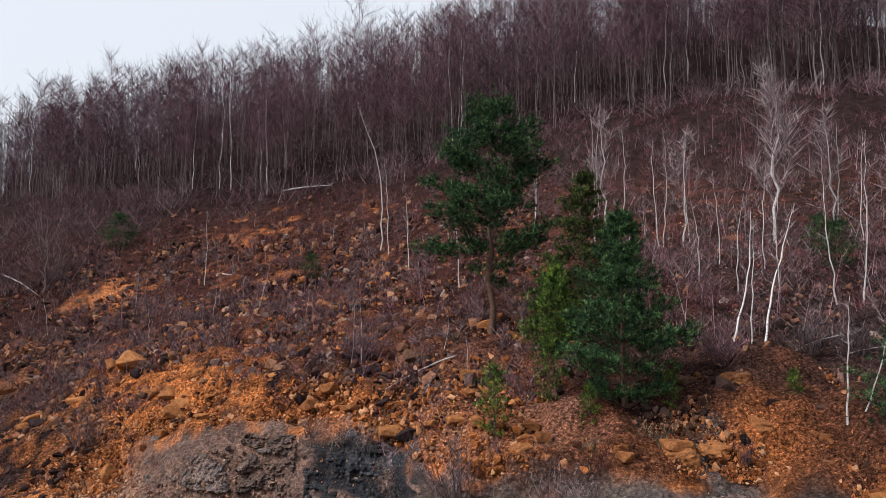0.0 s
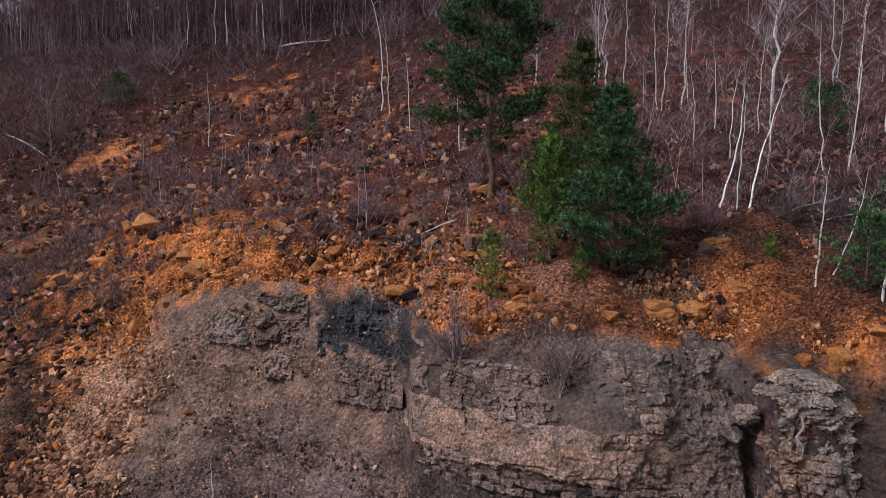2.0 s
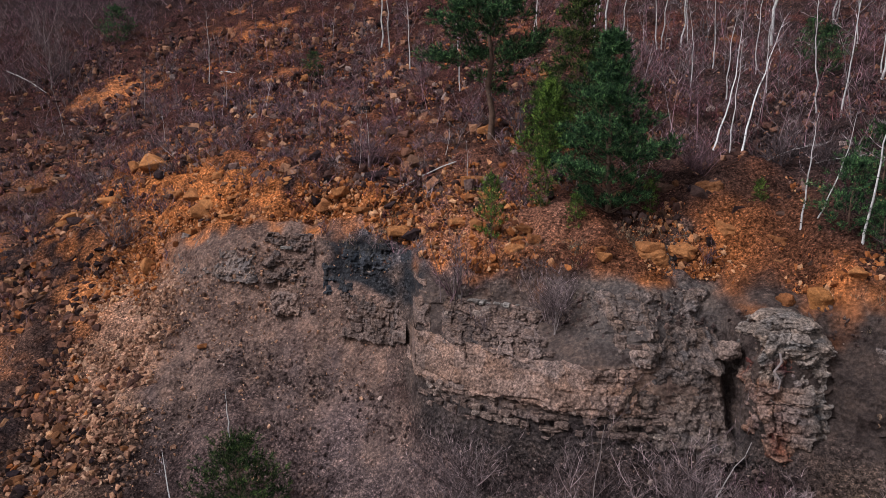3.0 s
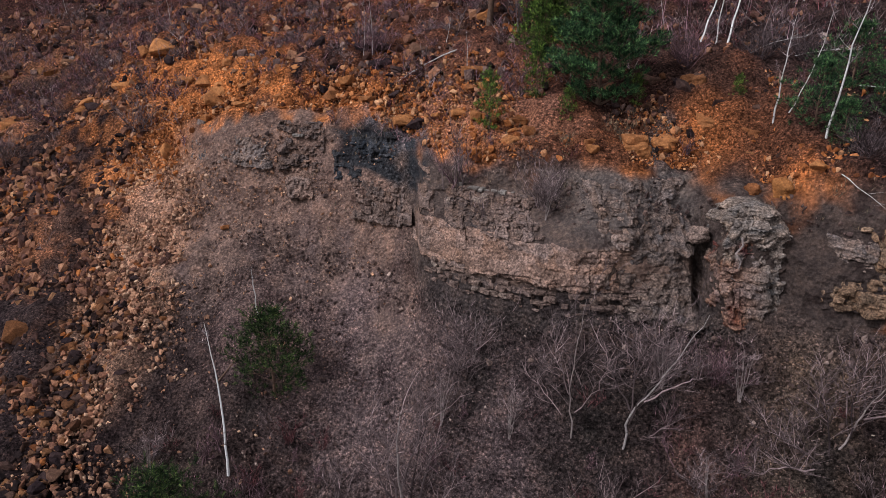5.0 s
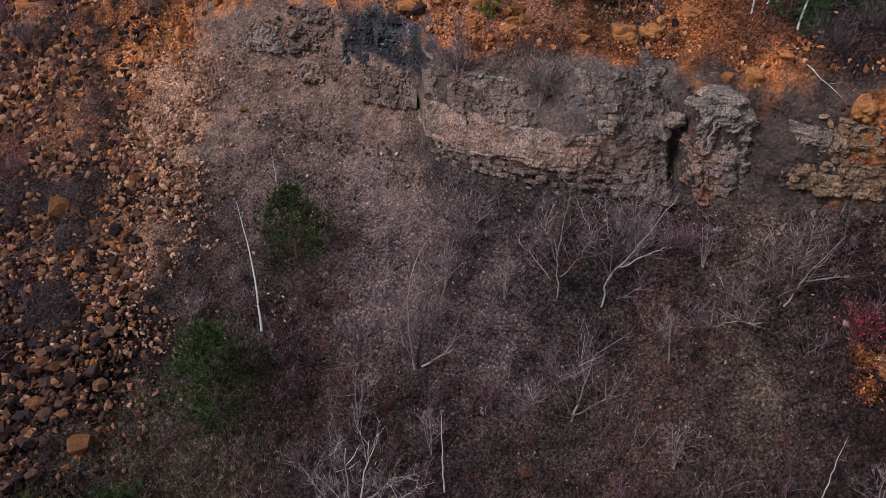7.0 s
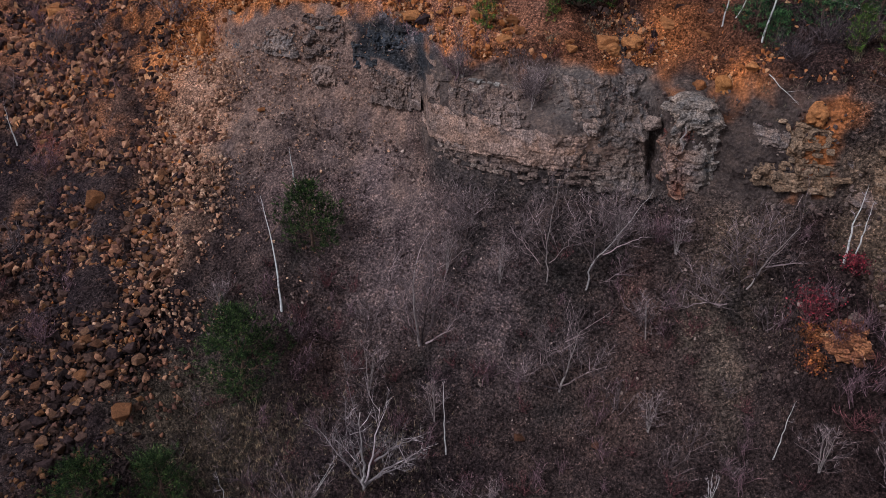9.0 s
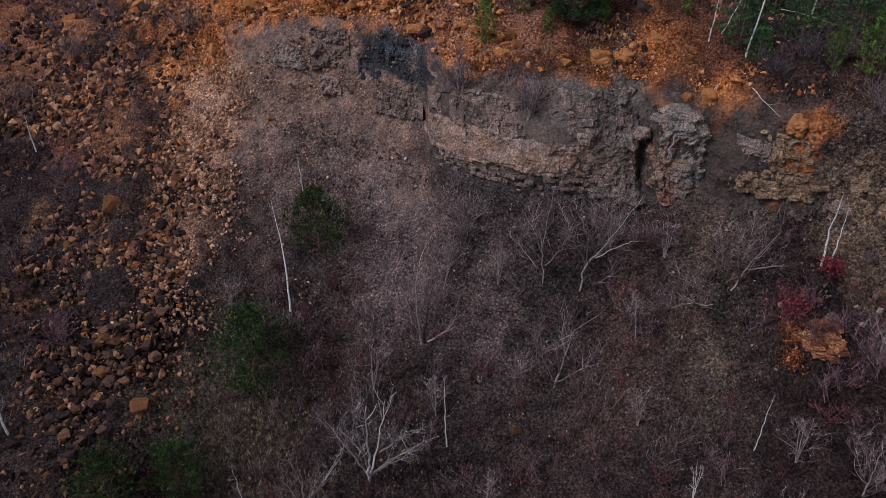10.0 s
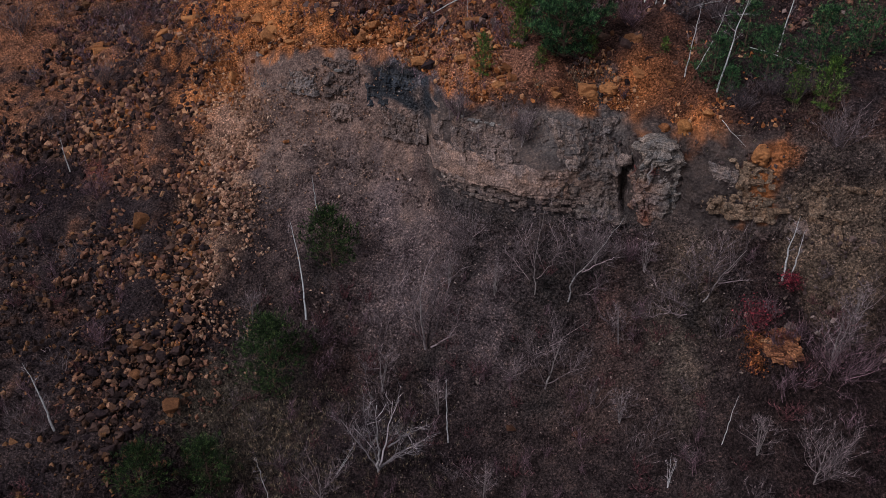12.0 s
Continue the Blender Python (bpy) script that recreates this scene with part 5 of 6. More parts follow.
        if abs(x) < 0.66 * (y + 27):
            far.append((x, y, r.choice((0, 1, 1, 4, 4, 1, 3)) if x > -27 else r.choice((0, 2, 3, 2, 0)), r.uniform(0.6, 1.25)))
    for _ in range(330):
        x = r.uniform(7, 29)
        y = r.uniform(3.5, 24)
        if abs(x) < 0.66 * (y + 27):
            far.append((x, y, r.choice((5, 1, 0, 1, 3, 2, 1)), r.uniform(0.5, 1.05)))
    for _ in range(230):
        x = r.uniform(-24, 6)
        ys = lines_at(x)[0][:, 0]
        far.append((x, ys[11] - 1 + (ys[12] - ys[11]) * r.random() ** 1.4, r.choice((0, 3, 0, 2, 1)), r.uniform(0.45, 0.95)))
    for _ in range(260):
        x = r.uniform(-48, -29)
        y = r.uniform(34, wood_edge(x))
        if abs(x) < 0.66 * (y + 27):
            far.append((x, y, r.choice((0, 2, 2, 0, 5)), r.uniform(0.8, 1.5)))
    for _ in range(230):
        x = r.uniform(-30, 5)
        y = 11 + 34 * r.random() ** 1.2
        if abs(x) < 0.66 * (y + 27):
            cx, cy = r.gauss(0, 0.5), r.gauss(0, 0.5)
            far += [(x + cx * j, y + cy * j, r.choice((0, 0, 3)), r.uniform(0.5, 1.0)) for j in (0, 1)]
    for _ in range(560):
        x = r.uniform(-62, 52)
        far.append((x, wood_edge(x) + r.uniform(-7, 12), r.choice((0, 2, 2, 5)), r.uniform(1.1, 2.1)))
    for name, ks, material, label in (("purple_brush", (0, 2), SHRUB_TWIG, "purplish bare brush along the wood and the upper slope"), ("red_brush", (1, 4), RED_TWIG, "reddish bare brush on the upper slope"), ("grey_brush", (3, 5), GREY_TWIG, "grey bare brush on the upper slope")):
        brush_mass(name, label, material, 600 + ks[0], [(x, y, size * (1.0, 0.8, 1.4, 1.1, 0.7, 1.8)[k]) for x, y, k, size in far if k in ks])


make_shrubs()

thicket("upright_brush", "thin upright purplish stems in the brush", SHRUB_TWIG, 881, [(150, 8, 30, 5, 26, 1.2, 3.2), (120, 8, 34, 24, 50, 2.5, 4.6), (200, -34, 5, 14, 50, 1.0, 2.6)])
thicket("pale_stems", "thin pale stems among the brush", PALE_TWIG, 882, [(25, 9, 30, 6, 30, 2.5, 4.2), (20, -30, 4, 16, 45, 1.5, 3.5)])

# ---- loose stones ----
def sheet_point(r, xa, xb, va, vb):
    """A random place between two of the hillside's lines."""
    x, v = r.uniform(xa, xb) + r.gauss(0, 0.6), r.uniform(va, vb)
    ys, zs = lines_at(x)
    k = min(int(v), len(LINES) - 2)
    s = v - k
    return Vector((x, ys[k, 0] * (1 - s) + ys[k + 1, 0] * s, zs[k, 0] * (1 - s) + zs[k + 1, 0] * s)), v


def hull_verts(r, points, bevel=0.0):
    """A sharp-cornered broken stone about 1 across: the hull of points in a squat box."""
    bm = bmesh.new()
    for _ in range(points):
        p = Vector((r.uniform(-0.5, 0.5), r.uniform(-0.42, 0.42), r.uniform(-0.34, 0.34)))
        k = r.randrange(3)
        p[k] = math.copysign((0.5, 0.42, 0.34)[k], p[k])
        bm.verts.new(p)
    got = bmesh.ops.convex_hull(bm, input=list(bm.verts))
    bmesh.ops.delete(bm, geom=list({v for v in got["geom_interior"] + got["geom_unused"] if isinstance(v, bmesh.types.BMVert)}), context="VERTS")
    if bevel:
        bmesh.ops.dissolve_limit(bm, angle_limit=0.35, verts=list(bm.verts), edges=list(bm.edges))
        bmesh.ops.bevel(bm, geom=list(bm.edges), offset=bevel, segments=1, affect="EDGES")
        for v in bm.verts:
            v.co += Vector((r.gauss(0, 0.008), r.gauss(0, 0.008), r.gauss(0, 0.008)))
    bmesh.ops.triangulate(bm, faces=list(bm.faces))
    bmesh.ops.recalc_face_normals(bm, faces=list(bm.faces))
    bm.verts.index_update()
    out = np.array([v.co[:] for v in bm.verts]), [[v.index for v in f.verts] for f in bm.faces]
    bm.free()
    return out


def chip_verts(r):
    """A small sharp chip of eight faces."""
    v = np.array([(1, 0, 0), (0, 1, 0), (-1, 0, 0), (0, -1, 0), (0, 0, 1), (0, 0, -1)], float) * 0.5
    v = v * np.array((r.uniform(0.8, 1.3), r.uniform(0.7, 1.1), r.uniform(0.5, 0.9))) + np.array([[r.gauss(0, 0.1) for _ in range(3)] for _ in range(6)])
    return v, [[0, 1, 4], [1, 2, 4], [2, 3, 4], [3, 0, 4], [1, 0, 5], [2, 1, 5], [3, 2, 5], [0, 3, 5]]


CHIPS = [chip_verts(random.Random(870 + k)) for k in range(16)]
STONES = [hull_verts(random.Random(900 + k), 11) for k in range(18)]
BOULDERS = [hull_verts(random.Random(950 + k), 17, 0.03) for k in range(12)]


def rubble(name, label, category, material, seed, zones, shapes=None):
    """Uncounted loose stones of one sort, over zones of (count, x from, to, line from, to, size from, to)."""
    r = random.Random(seed)
    verts, faces, first = [], [], 0
    for count, xa, xb, va, vb, sa, sb in zones:
        for _ in range(count):
            p = sheet_point(r, xa, xb, va, vb)[0]
            base, tri = r.choice(shapes or STONES)
            size = sa + (sb - sa) * r.random() ** 2.6
            m = np.array(Euler((r.uniform(0, 6.3), r.uniform(0, 6.3), r.uniform(0, 6.3))).to_matrix())
            q = base @ m.T * size + np.array(p) + np.array((0, -0.1 * size, 0.12 * size))
            verts.append(q)
            faces += [[i + first for i in f] for f in tri]
            first += len(q)
    me = mesh_of(name, np.concatenate(verts), faces, material)
    return tagged(new(name, me), label, category, kind="stuff")


def make_rubble():
    rubble("dark_rubble", "dark brown and rusty broken stones on the slope", "stones", SCREE_STONE, 1, [
        (2000, -27, -17, 2.6, 5.6, 0.1, 0.45), (2000, -19, -14.8, 2.7, 4.9, 0.12, 0.45), (2600, -30, -17, 4.6, 11, 0.1, 0.55), (300, -26, 9, 10.2, 11.3, 0.08, 0.35), (2600, -36, 6, 11.0, 12.8, 0.1, 0.6), (130, 7.5, 14, 9.9, 11.2, 0.1, 0.4)])
    rubble("brown_rubble", "reddish brown broken stones on the upper slope", "stones", BROWN_STONE, 4, [
        (2600, -36, 6, 11.0, 12.7, 0.12, 0.7), (1500, -28, -16.5, 4.2, 11, 0.08, 0.42), (900, -27, -16, 8.6, 11.6, 0.1, 0.5), (700, 8, 28, 10.8, 12.4, 0.12, 0.5), (500, -34, 10, 12.4, 13.1, 0.2, 0.8), (1900, -21, -13.2, 3.2, 5.4, 0.1, 0.42), (1100, -23, -16.5, 4.2, 7.5, 0.12, 0.6), (1300, -27, -18, 6.5, 11, 0.12, 0.6)])
    rubble("orange_rubble", "orange sandstone chips and stones on the soil", "stones", ORANGE_STONE, 2, [
        (3000, -20, 4, 9.7, 11.3, 0.04, 0.36), (1500, 8, 15, 9.7, 11.0, 0.04, 0.3), (500, -18, -14, 8.0, 9.8, 0.05, 0.34), (700, -20, 4, 11, 12.4, 0.1, 0.5), (350, -19, -15, 3.8, 6.2, 0.08, 0.36), (600, -26, -17, 6.5, 10.5, 0.1, 0.5)])
    rubble("slope_rubble", "greyish pink broken stones on the upper slope", "stones", SLOPE_STONE, 10, [(1700, -30, 6, 10.9, 12.6, 0.12, 0.6), (500, 6, 24, 10.8, 12.2, 0.1, 0.4)])
    rubble("grey_rubble", "small grey-brown stones on the scree", "stones", GREY_STONE, 3, [
        (2200, -12.5, 0, 3.6, 5.4, 0.04, 0.2), (1200, 0, 12, 3.4, 5.2, 0.05, 0.18), (120, -12, -2, 5.2, 9.0, 0.04, 0.26), (200, 1, 15, 8.2, 9.2, 0.05, 0.24), (500, 12, 19, 3, 5.5, 0.05, 0.3)])
    rubble("tan_rubble", "pinkish tan stones below the orange slope", "stones", TAN_STONE, 8, [(1900, -16.5, -13.2, 4.2, 6.2, 0.06, 0.3), (1700, -16, -12.6, 5.8, 8.6, 0.05, 0.22), (250, -12.5, -7, 3.6, 5, 0.05, 0.22), (1800, -17.2, -12.0, 3.9, 5.3, 0.07, 0.3), (300, -12, -2.5, 5.2, 9.0, 0.04, 0.2)])
    rubble("brown_chips", "small reddish brown chips on the upper slope", "stones", BROWN_STONE, 5, [(7000, -34, 8, 10.6, 12.5, 0.07, 0.3), (2500, 8, 24, 10.4, 12.0, 0.07, 0.25), (2600, 6, 32, 11.4, 13.0, 0.08, 0.28), (2500, -28, -16, 4.2, 10.5, 0.05, 0.22)], CHIPS)
    rubble("orange_chips", "small orange chips on the loose soil", "stones", ORANGE_STONE, 6, [(6500, -20, 4, 9.7, 11.4, 0.04, 0.18), (3000, 7, 13, 9.6, 11, 0.04, 0.16), (1500, -17.5, -14, 7.6, 9.8, 0.04, 0.16), (2500, -30, 5, 11.2, 12.6, 0.06, 0.22)], CHIPS)
    rubble("grey_chips", "small grey chips on the scree", "stones", GREY_STONE, 7, [(5000, -13, 1, 2.8, 5.6, 0.03, 0.13), (5500, 0, 11.5, 2.6, 5.4, 0.03, 0.13), (900, 11, 18, 3.4, 5.4, 0.03, 0.12), (200, -12, -1, 5.2, 9.2, 0.03, 0.14), (450, 1, 18, 7.8, 9.2, 0.04, 0.16)], CHIPS)
    rubble("tan_chips", "small pinkish tan chips on the scree", "stones", TAN_STONE, 9, [(3600, -16.5, -12, 4.0, 9.0, 0.04, 0.15), (1500, -12, -3, 4.4, 9.2, 0.03, 0.12), (2200, -20, -15, 5.0, 9.4, 0.05, 0.22)], CHIPS)


make_rubble()


def boulder(label, x, y, size, material, k=0, turn=0.0, tilt=0.0, squash=1.0, lift=0.22, name="boulder", group=""):
    me = BOULDER_MESH[(k % len(BOULDERS), material.name)]
    ob = new(name, me)
    tagged(ob, label, "boulder" if name == "boulder" else "stone", group)
    ob.matrix_basis = pose(x, y, ground(x, y) + size * lift * squash, tilt, tilt * 0.6, turn)
    ob.scale = (size, size, size * squash)
    return ob


BOULDER_MESH = {(k, m.name): mesh_of("boulder", BOULDERS[k][0], BOULDERS[k][1], m) for k in range(len(BOULDERS)) for m in (SCREE_BOULDER, ORANGE_BOULDER, RUST_BOULDER, PALE_ROCK, RUST_ROCK)}


def make_boulders():
    for k, (x, y, size) in enumerate(((8.6, 2.2, 0.5), (9.0, 1.4, 0.6), (9.5, 0.9, 0.5), (10.1, 0.7, 0.55), (10.6, 0.4, 0.7), (11.1, 0.1, 0.5), (8.9, 0.6, 0.4), (11.5, -0.5, 0.5), (9.8, 1.5, 0.55), (8.2, 1.2, 0.35))):
        boulder("dark brown broken boulder below slender birches", x, y, size, SCREE_BOULDER if k % 3 else RUST_BOULDER, k, 47 * k, 12, 0.75, 0.4)
    for label, x, y, size, m, k, turn, tilt, squash in (
            ("blocky orange boulder on the loose soil", -12.0, 9.2, 1.0, ORANGE_BOULDER, 0, 20, 15, 0.75),
            ("small orange boulder below a larger one", -12.3, 8.5, 0.55, ORANGE_BOULDER, 2, 70, 10, 0.8),
            ("large orange boulder in the rubble", -16.0, 14.6, 1.7, ORANGE_BOULDER, 1, 10, 10, 0.75),
            ("upright pale slab leaning in the rubble", -17.4, 15.2, 0.9, ORANGE_BOULDER, 3, 80, 50, 0.9),
            ("tall orange stone leaning on the soil", -14.4, 8.5, 0.95, ORANGE_BOULDER, 4, 30, 60, 0.6),
            ("pale pink stone lying on grey scree", -10.5, 3.7, 0.42, ORANGE_BOULDER, 5, 10, 0, 0.8),
            ("orange slab standing in dark rubble", -19.0, 0.4, 1.25, RUST_BOULDER, 7, 30, 55, 0.6),
            ("orange-brown boulder at the foot of the scree", -15.0, -10.5, 0.95, RUST_BOULDER, 8, 10, 10, 0.8),
            ("small reddish stone on the dark scree", 2.55, -11.0, 0.5, RUST_BOULDER, 9, 10, 10, 0.7),
            ("small reddish stone on the dark scree", 5.6, -12.4, 0.4, RUST_BOULDER, 3, 60, 10, 0.8),
            ("brown boulder on the orange slope", -1.6, 9.0, 1.0, SCREE_BOULDER, 1, 20, 10, 0.9),
            ("dark boulder on the orange edge", 9.1, 1.0, 0.8, SCREE_BOULDER, 4, 10, 20, 0.9),
            ("dark red flat boulder on the edge", 10.4, 0.2, 1.0, SCREE_BOULDER, 6, 70, 10, 0.6),
            ("flat dark slab above the orange soil", 8.0, 2.4, 1.2, SCREE_BOULDER, 8, 10, 5, 0.4),
            ("orange boulder half sunk in the soil", 6.6, -1.2, 0.8, ORANGE_BOULDER, 2, 100, 10, 0.8),
            ("orange boulder half sunk in the soil", 10.6, -0.9, 0.7, ORANGE_BOULDER, 5, 10, 10, 0.8),
            ("orange boulder perched on the broken edge", 12.2, -4.3, 0.6, ORANGE_BOULDER, 7, 50, 10, 0.9),
            ("grey stone lying under the rock ledge", 1.25, -4.9, 0.5, PALE_ROCK, 3, 20, 10, 0.6),
            ("grey stone lying under the rock ledge", 2.6, -5.4, 0.42, PALE_ROCK, 5, 70, 10, 0.8),
            ("orange boulder in a patch of bare soil", -7.6, 22.5, 1.3, ORANGE_BOULDER, 1, 10, 10, 0.8),
            ("orange boulder in a patch of bare soil", -6.8, 21.4, 1.0, ORANGE_BOULDER, 4, 60, 10, 0.6)):
        boulder(label, x, y, size, m, k, turn, tilt, squash)
    r = random.Random(8)
    # the run of stones, from the foot of the orange flank down the dark scree
    run = np.array([(-14.6, 2.6), (-15.6, 0.3), (-16.6, -1.8), (-17.0, -5.0), (-16.7, -7.8), (-17.0, -10.4), (-17.4, -12.8)])
    for _ in range(290):
        u = 6 * r.random() ** 0.9
        k = min(int(u), 5)
        x, y = run[k] * (1 - u + k) + run[k + 1] * (u - k) + np.array((r.gauss(0, 1.0 if k < 2 else 1.35), r.gauss(0, 0.7)))
        size = (0.24 + 0.42 * r.random() ** 2.0) * (0.8 if u < 2 else 1.0)
        light = r.random() < (0.7 if u < 2 else 0.4 if u < 3.2 else 0.14)
        boulder("orange-brown broken stone in the scree" if light else "dark brown broken stone in the scree", x, y, size, RUST_BOULDER if light else SCREE_BOULDER, r.randrange(12), r.uniform(0, 360), r.uniform(-25, 25), r.uniform(0.7, 1), 0.3, "scree_stone", "stones of the scree")
    for _ in range(270):
        p, v = sheet_point(r, -25, 5, 9.9, 12.4)
        size = 0.25 + 0.75 * r.random() ** 2.4
        light = r.random() < (0.7 if v < 11 else 0.35)
        boulder("orange stone lying on the upper slope" if light else "brown stone lying on the upper slope", p.x, p.y, size, ORANGE_BOULDER if light else SCREE_BOULDER, r.randrange(10), r.uniform(0, 360), r.uniform(-25, 25), r.uniform(0.6, 0.95), 0.2, "slope_stone", "stones of the upper slope")


make_boulders()


# ---- layered bedrock ----
def block_mesh(k, material):
    r = random.Random(700 + k)
    bm = bmesh.new()
    bmesh.ops.create_cube(bm, size=1.0)
    for v in bm.verts:
        v.co += Vector((r.uniform(-0.08, 0.08), r.uniform(-0.1, 0.1), r.uniform(-0.07, 0.07)))
    bmesh.ops.subdivide_edges(bm, edges=list(bm.edges), cuts=2, use_grid_fill=True)
    for v in bm.verts:
        v.co *= 1 - 0.1 * max(0.0, v.co.length - 0.62) / 0.25
        v.co += Vector((r.gauss(0, 0.03), r.gauss(0, 0.045), r.gauss(0, 0.03)))
    bmesh.ops.triangulate(bm, faces=bm.faces)
    me = bpy.data.meshes.new("block")
    bm.to_mesh(me)
    bm.free()
    me.materials.append(material)
    return me


def bed(owner, meshes, seed, xa, xb, line, bottom, top, course, width, depth, proud=0.1, skip=0.1):
    """Courses of stone blocks on the rock face between two heights, along the given line of the hillside."""
    r = random.Random(seed)
    n = max(1, round((top - bottom) / course))
    for c in range(n):
        z = bottom + (c + 0.5) * (top - bottom) / n
        x = xa
        while x < xb:
            w = width * r.uniform(0.55, 1.6)
            x += w / 2
            if r.random() > skip:
                ys, zs = lines_at([x - 0.2, x + 0.2])
                y = np.array([np.interp(z, np.maximum.accumulate(zs[5:11, i] + 0.001 * np.arange(6)), ys[5:11, i]) for i in (0, 1)])
                slope = math.atan2(y[1] - y[0], 0.4)
                ob = part("stone_block", meshes[r.randrange(len(meshes))], owner)
                ob.matrix_basis = pose(x, y.mean() + depth * 0.5 - proud - r.uniform(-0.13, 0.1), z + r.uniform(-0.03, 0.03), r.uniform(-8, 8), r.uniform(-6, 6), math.degrees(slope) + r.uniform(-16, 16))
                ob.scale = (w * 1.1, depth, (top - bottom) / n * r.uniform(0.7, 1.15))
            x += w / 2


def face_y(x, z):
    """How far back the hillside lies at a height of the rock face; arrays of one shape."""
    ys, zs = lines_at(x.ravel())
    out = np.array([np.interp(h, np.maximum.accumulate(zs[5:11, i] + 0.001 * np.arange(6)), ys[5:11, i]) for i, h in enumerate(z.ravel())])
    return out.reshape(x.shape)


def hashed(*a):
    """A number in 0..1 from whole numbers; arrays of one shape."""
    q = np.sin(sum(v * k for v, k in zip(a, (91.7, 47.3, 12.9)))) * 9631.7
    return q - np.floor(q)


def layered(U, Q, seed, width, height, size, cracks):
    """How far blocks in uneven beds stand out, and their tints, over places along (U) and up (Q) a face."""
    r = np.random.RandomState(seed)
    O = 0 * U
    d, tint = 0 * U, np.zeros((*U.shape, 3))
    warp_u = 0.16 * smooth_noise(U, O, Q, 0.6, seed + 41) + 0.07 * smooth_noise(U, O, Q, 0.2, seed + 42) + 0.03 * smooth_noise(U, O, Q, 0.08, seed + 43)
    warp_q = 0.12 * smooth_noise(U, O, Q, 1.6, seed + 44) + 0.05 * smooth_noise(U, O, Q, 0.3, seed + 45) + 0.025 * smooth_noise(U, O, Q, 0.1, seed + 46)
    open_bed = np.clip(0.5 + 1.3 * smooth_noise(U, O, Q * 2, 0.9, seed + 47), 0, 1)
    for k, (w, h, a) in enumerate(((width, height, size), (width * 0.42, height * 0.48, size * 0.6))):
        bounds = np.cumsum(h * r.uniform(0.3, 2.0, 400))
        q = Q + 40 * h + warp_q * (1.0, 0.7)[k]
        c = np.clip(np.searchsorted(bounds, q) - 1, 0, 398)
        spacing = w * r.uniform(0.4, 2.2, 400)[c]
        u = U / spacing + r.uniform(0, 50, 400)[c] + warp_u / spacing
        cell = np.floor(u)
        side = np.minimum(u - cell, 1 - (u - cell)) * spacing
        flat = np.minimum(q - bounds[c], bounds[c + 1] - q)
        g = hashed(c, cell, O + seed + k)
        d = d + (r.uniform(-0.5, 0.5, 400)[c] * 0.9 + (g - 0.5)) * a
        deep = np.clip(hashed(np.floor(u + 0.5), c, O + 7 + k) * 2.2 - 1.2, 0, 1)
        d = d - cracks * (1.0, 0.4)[k] * deep * np.exp(-(side / 0.025) ** 2) - cracks * (0.9, 0.4)[k] * hashed(c, O, O + 3) * open_bed * np.exp(-(flat / 0.025) ** 2)
        shade = (g - 0.5) * (0.34, 0.3)[k]
        warm = (hashed(cell, c, O + 17) - 0.5) * 0.1
        tint += np.stack([shade + warm, shade, shade - warm], -1)
    return d, tint


def tint_mesh(me, tint):
    col = me.attributes.new("tint", "FLOAT_COLOR", "POINT")
    t = tint.reshape(-1, 3)
    col.data.foreach_set("color", np.concatenate([t, np.ones((len(t), 1))], 1).ravel())
    return me


def rock_face(owner, name, material, seed, xa, xb, za, zb, width, height, proud=0.1, size=0.16, rough=0.05, tilt=0.0, cracks=0.25, fade=0.35, runnels=0.0):
    """One unbroken stretch of bedrock with uneven beds, joints and a rough skin, standing out of the hillside."""
    nx, nz = max(8, int((xb - xa) / 0.032)), max(8, int((zb - za) / 0.028))
    X, Z = np.meshgrid(np.linspace(xa, xb, nx), np.linspace(za, zb, nz))
    Z = Z + tilt * (X - (xa + xb) / 2)
    back = face_y(X, Z)
    O = 0 * X
    step, tint = layered(X, Z - tilt * X, seed, width, height, size, cracks)
    d = proud + step
    for scale, a, k in ((0.9, 2.2, 11), (0.4, 1.5, 12), (0.18, 1.2, 13), (0.09, 0.9, 14)):
        d = d + rough * a * smooth_noise(X, O, Z, scale, seed + k)
    stain = smooth_noise(X * 2.2, O, Z * 0.6, 1.0, seed + 30)
    d = d + runnels * smooth_noise(X * 3.0, O, Z * 0.5, 0.9, seed + 31)
    tint = tint + (0.28 * stain + 0.2 * smooth_noise(X, O, Z, 0.3, seed + 32) + 0.16 * smooth_noise(X, O, Z, 0.1, seed + 33))[..., None]
    # ragged margins that sink into the slope
    e = np.minimum(np.minimum(X - xa, xb - X) / fade, np.minimum(Z - Z.min(0), Z.max(0) - Z) / 0.16 + 0.25)
    e = e + 1.1 * smooth_noise(X, O, Z, 0.7, seed + 20) + 0.5 * smooth_noise(X, O, Z, 0.22, seed + 21)
    d = d - 0.6 * np.clip(0.55 - e, 0, 1)
    Y = back - d
    i = np.arange(nx * nz).reshape(nz, nx)
    faces = np.stack([i[:-1, :-1], i[:-1, 1:], i[1:, 1:], i[1:, :-1]], -1).reshape(-1, 4)
    me = mesh_of(name, np.stack([X, Y, Z], -1).reshape(-1, 3), faces.tolist(), material)
    return part(name, tint_mesh(me, np.clip(tint, -0.65, 0.8)), owner)


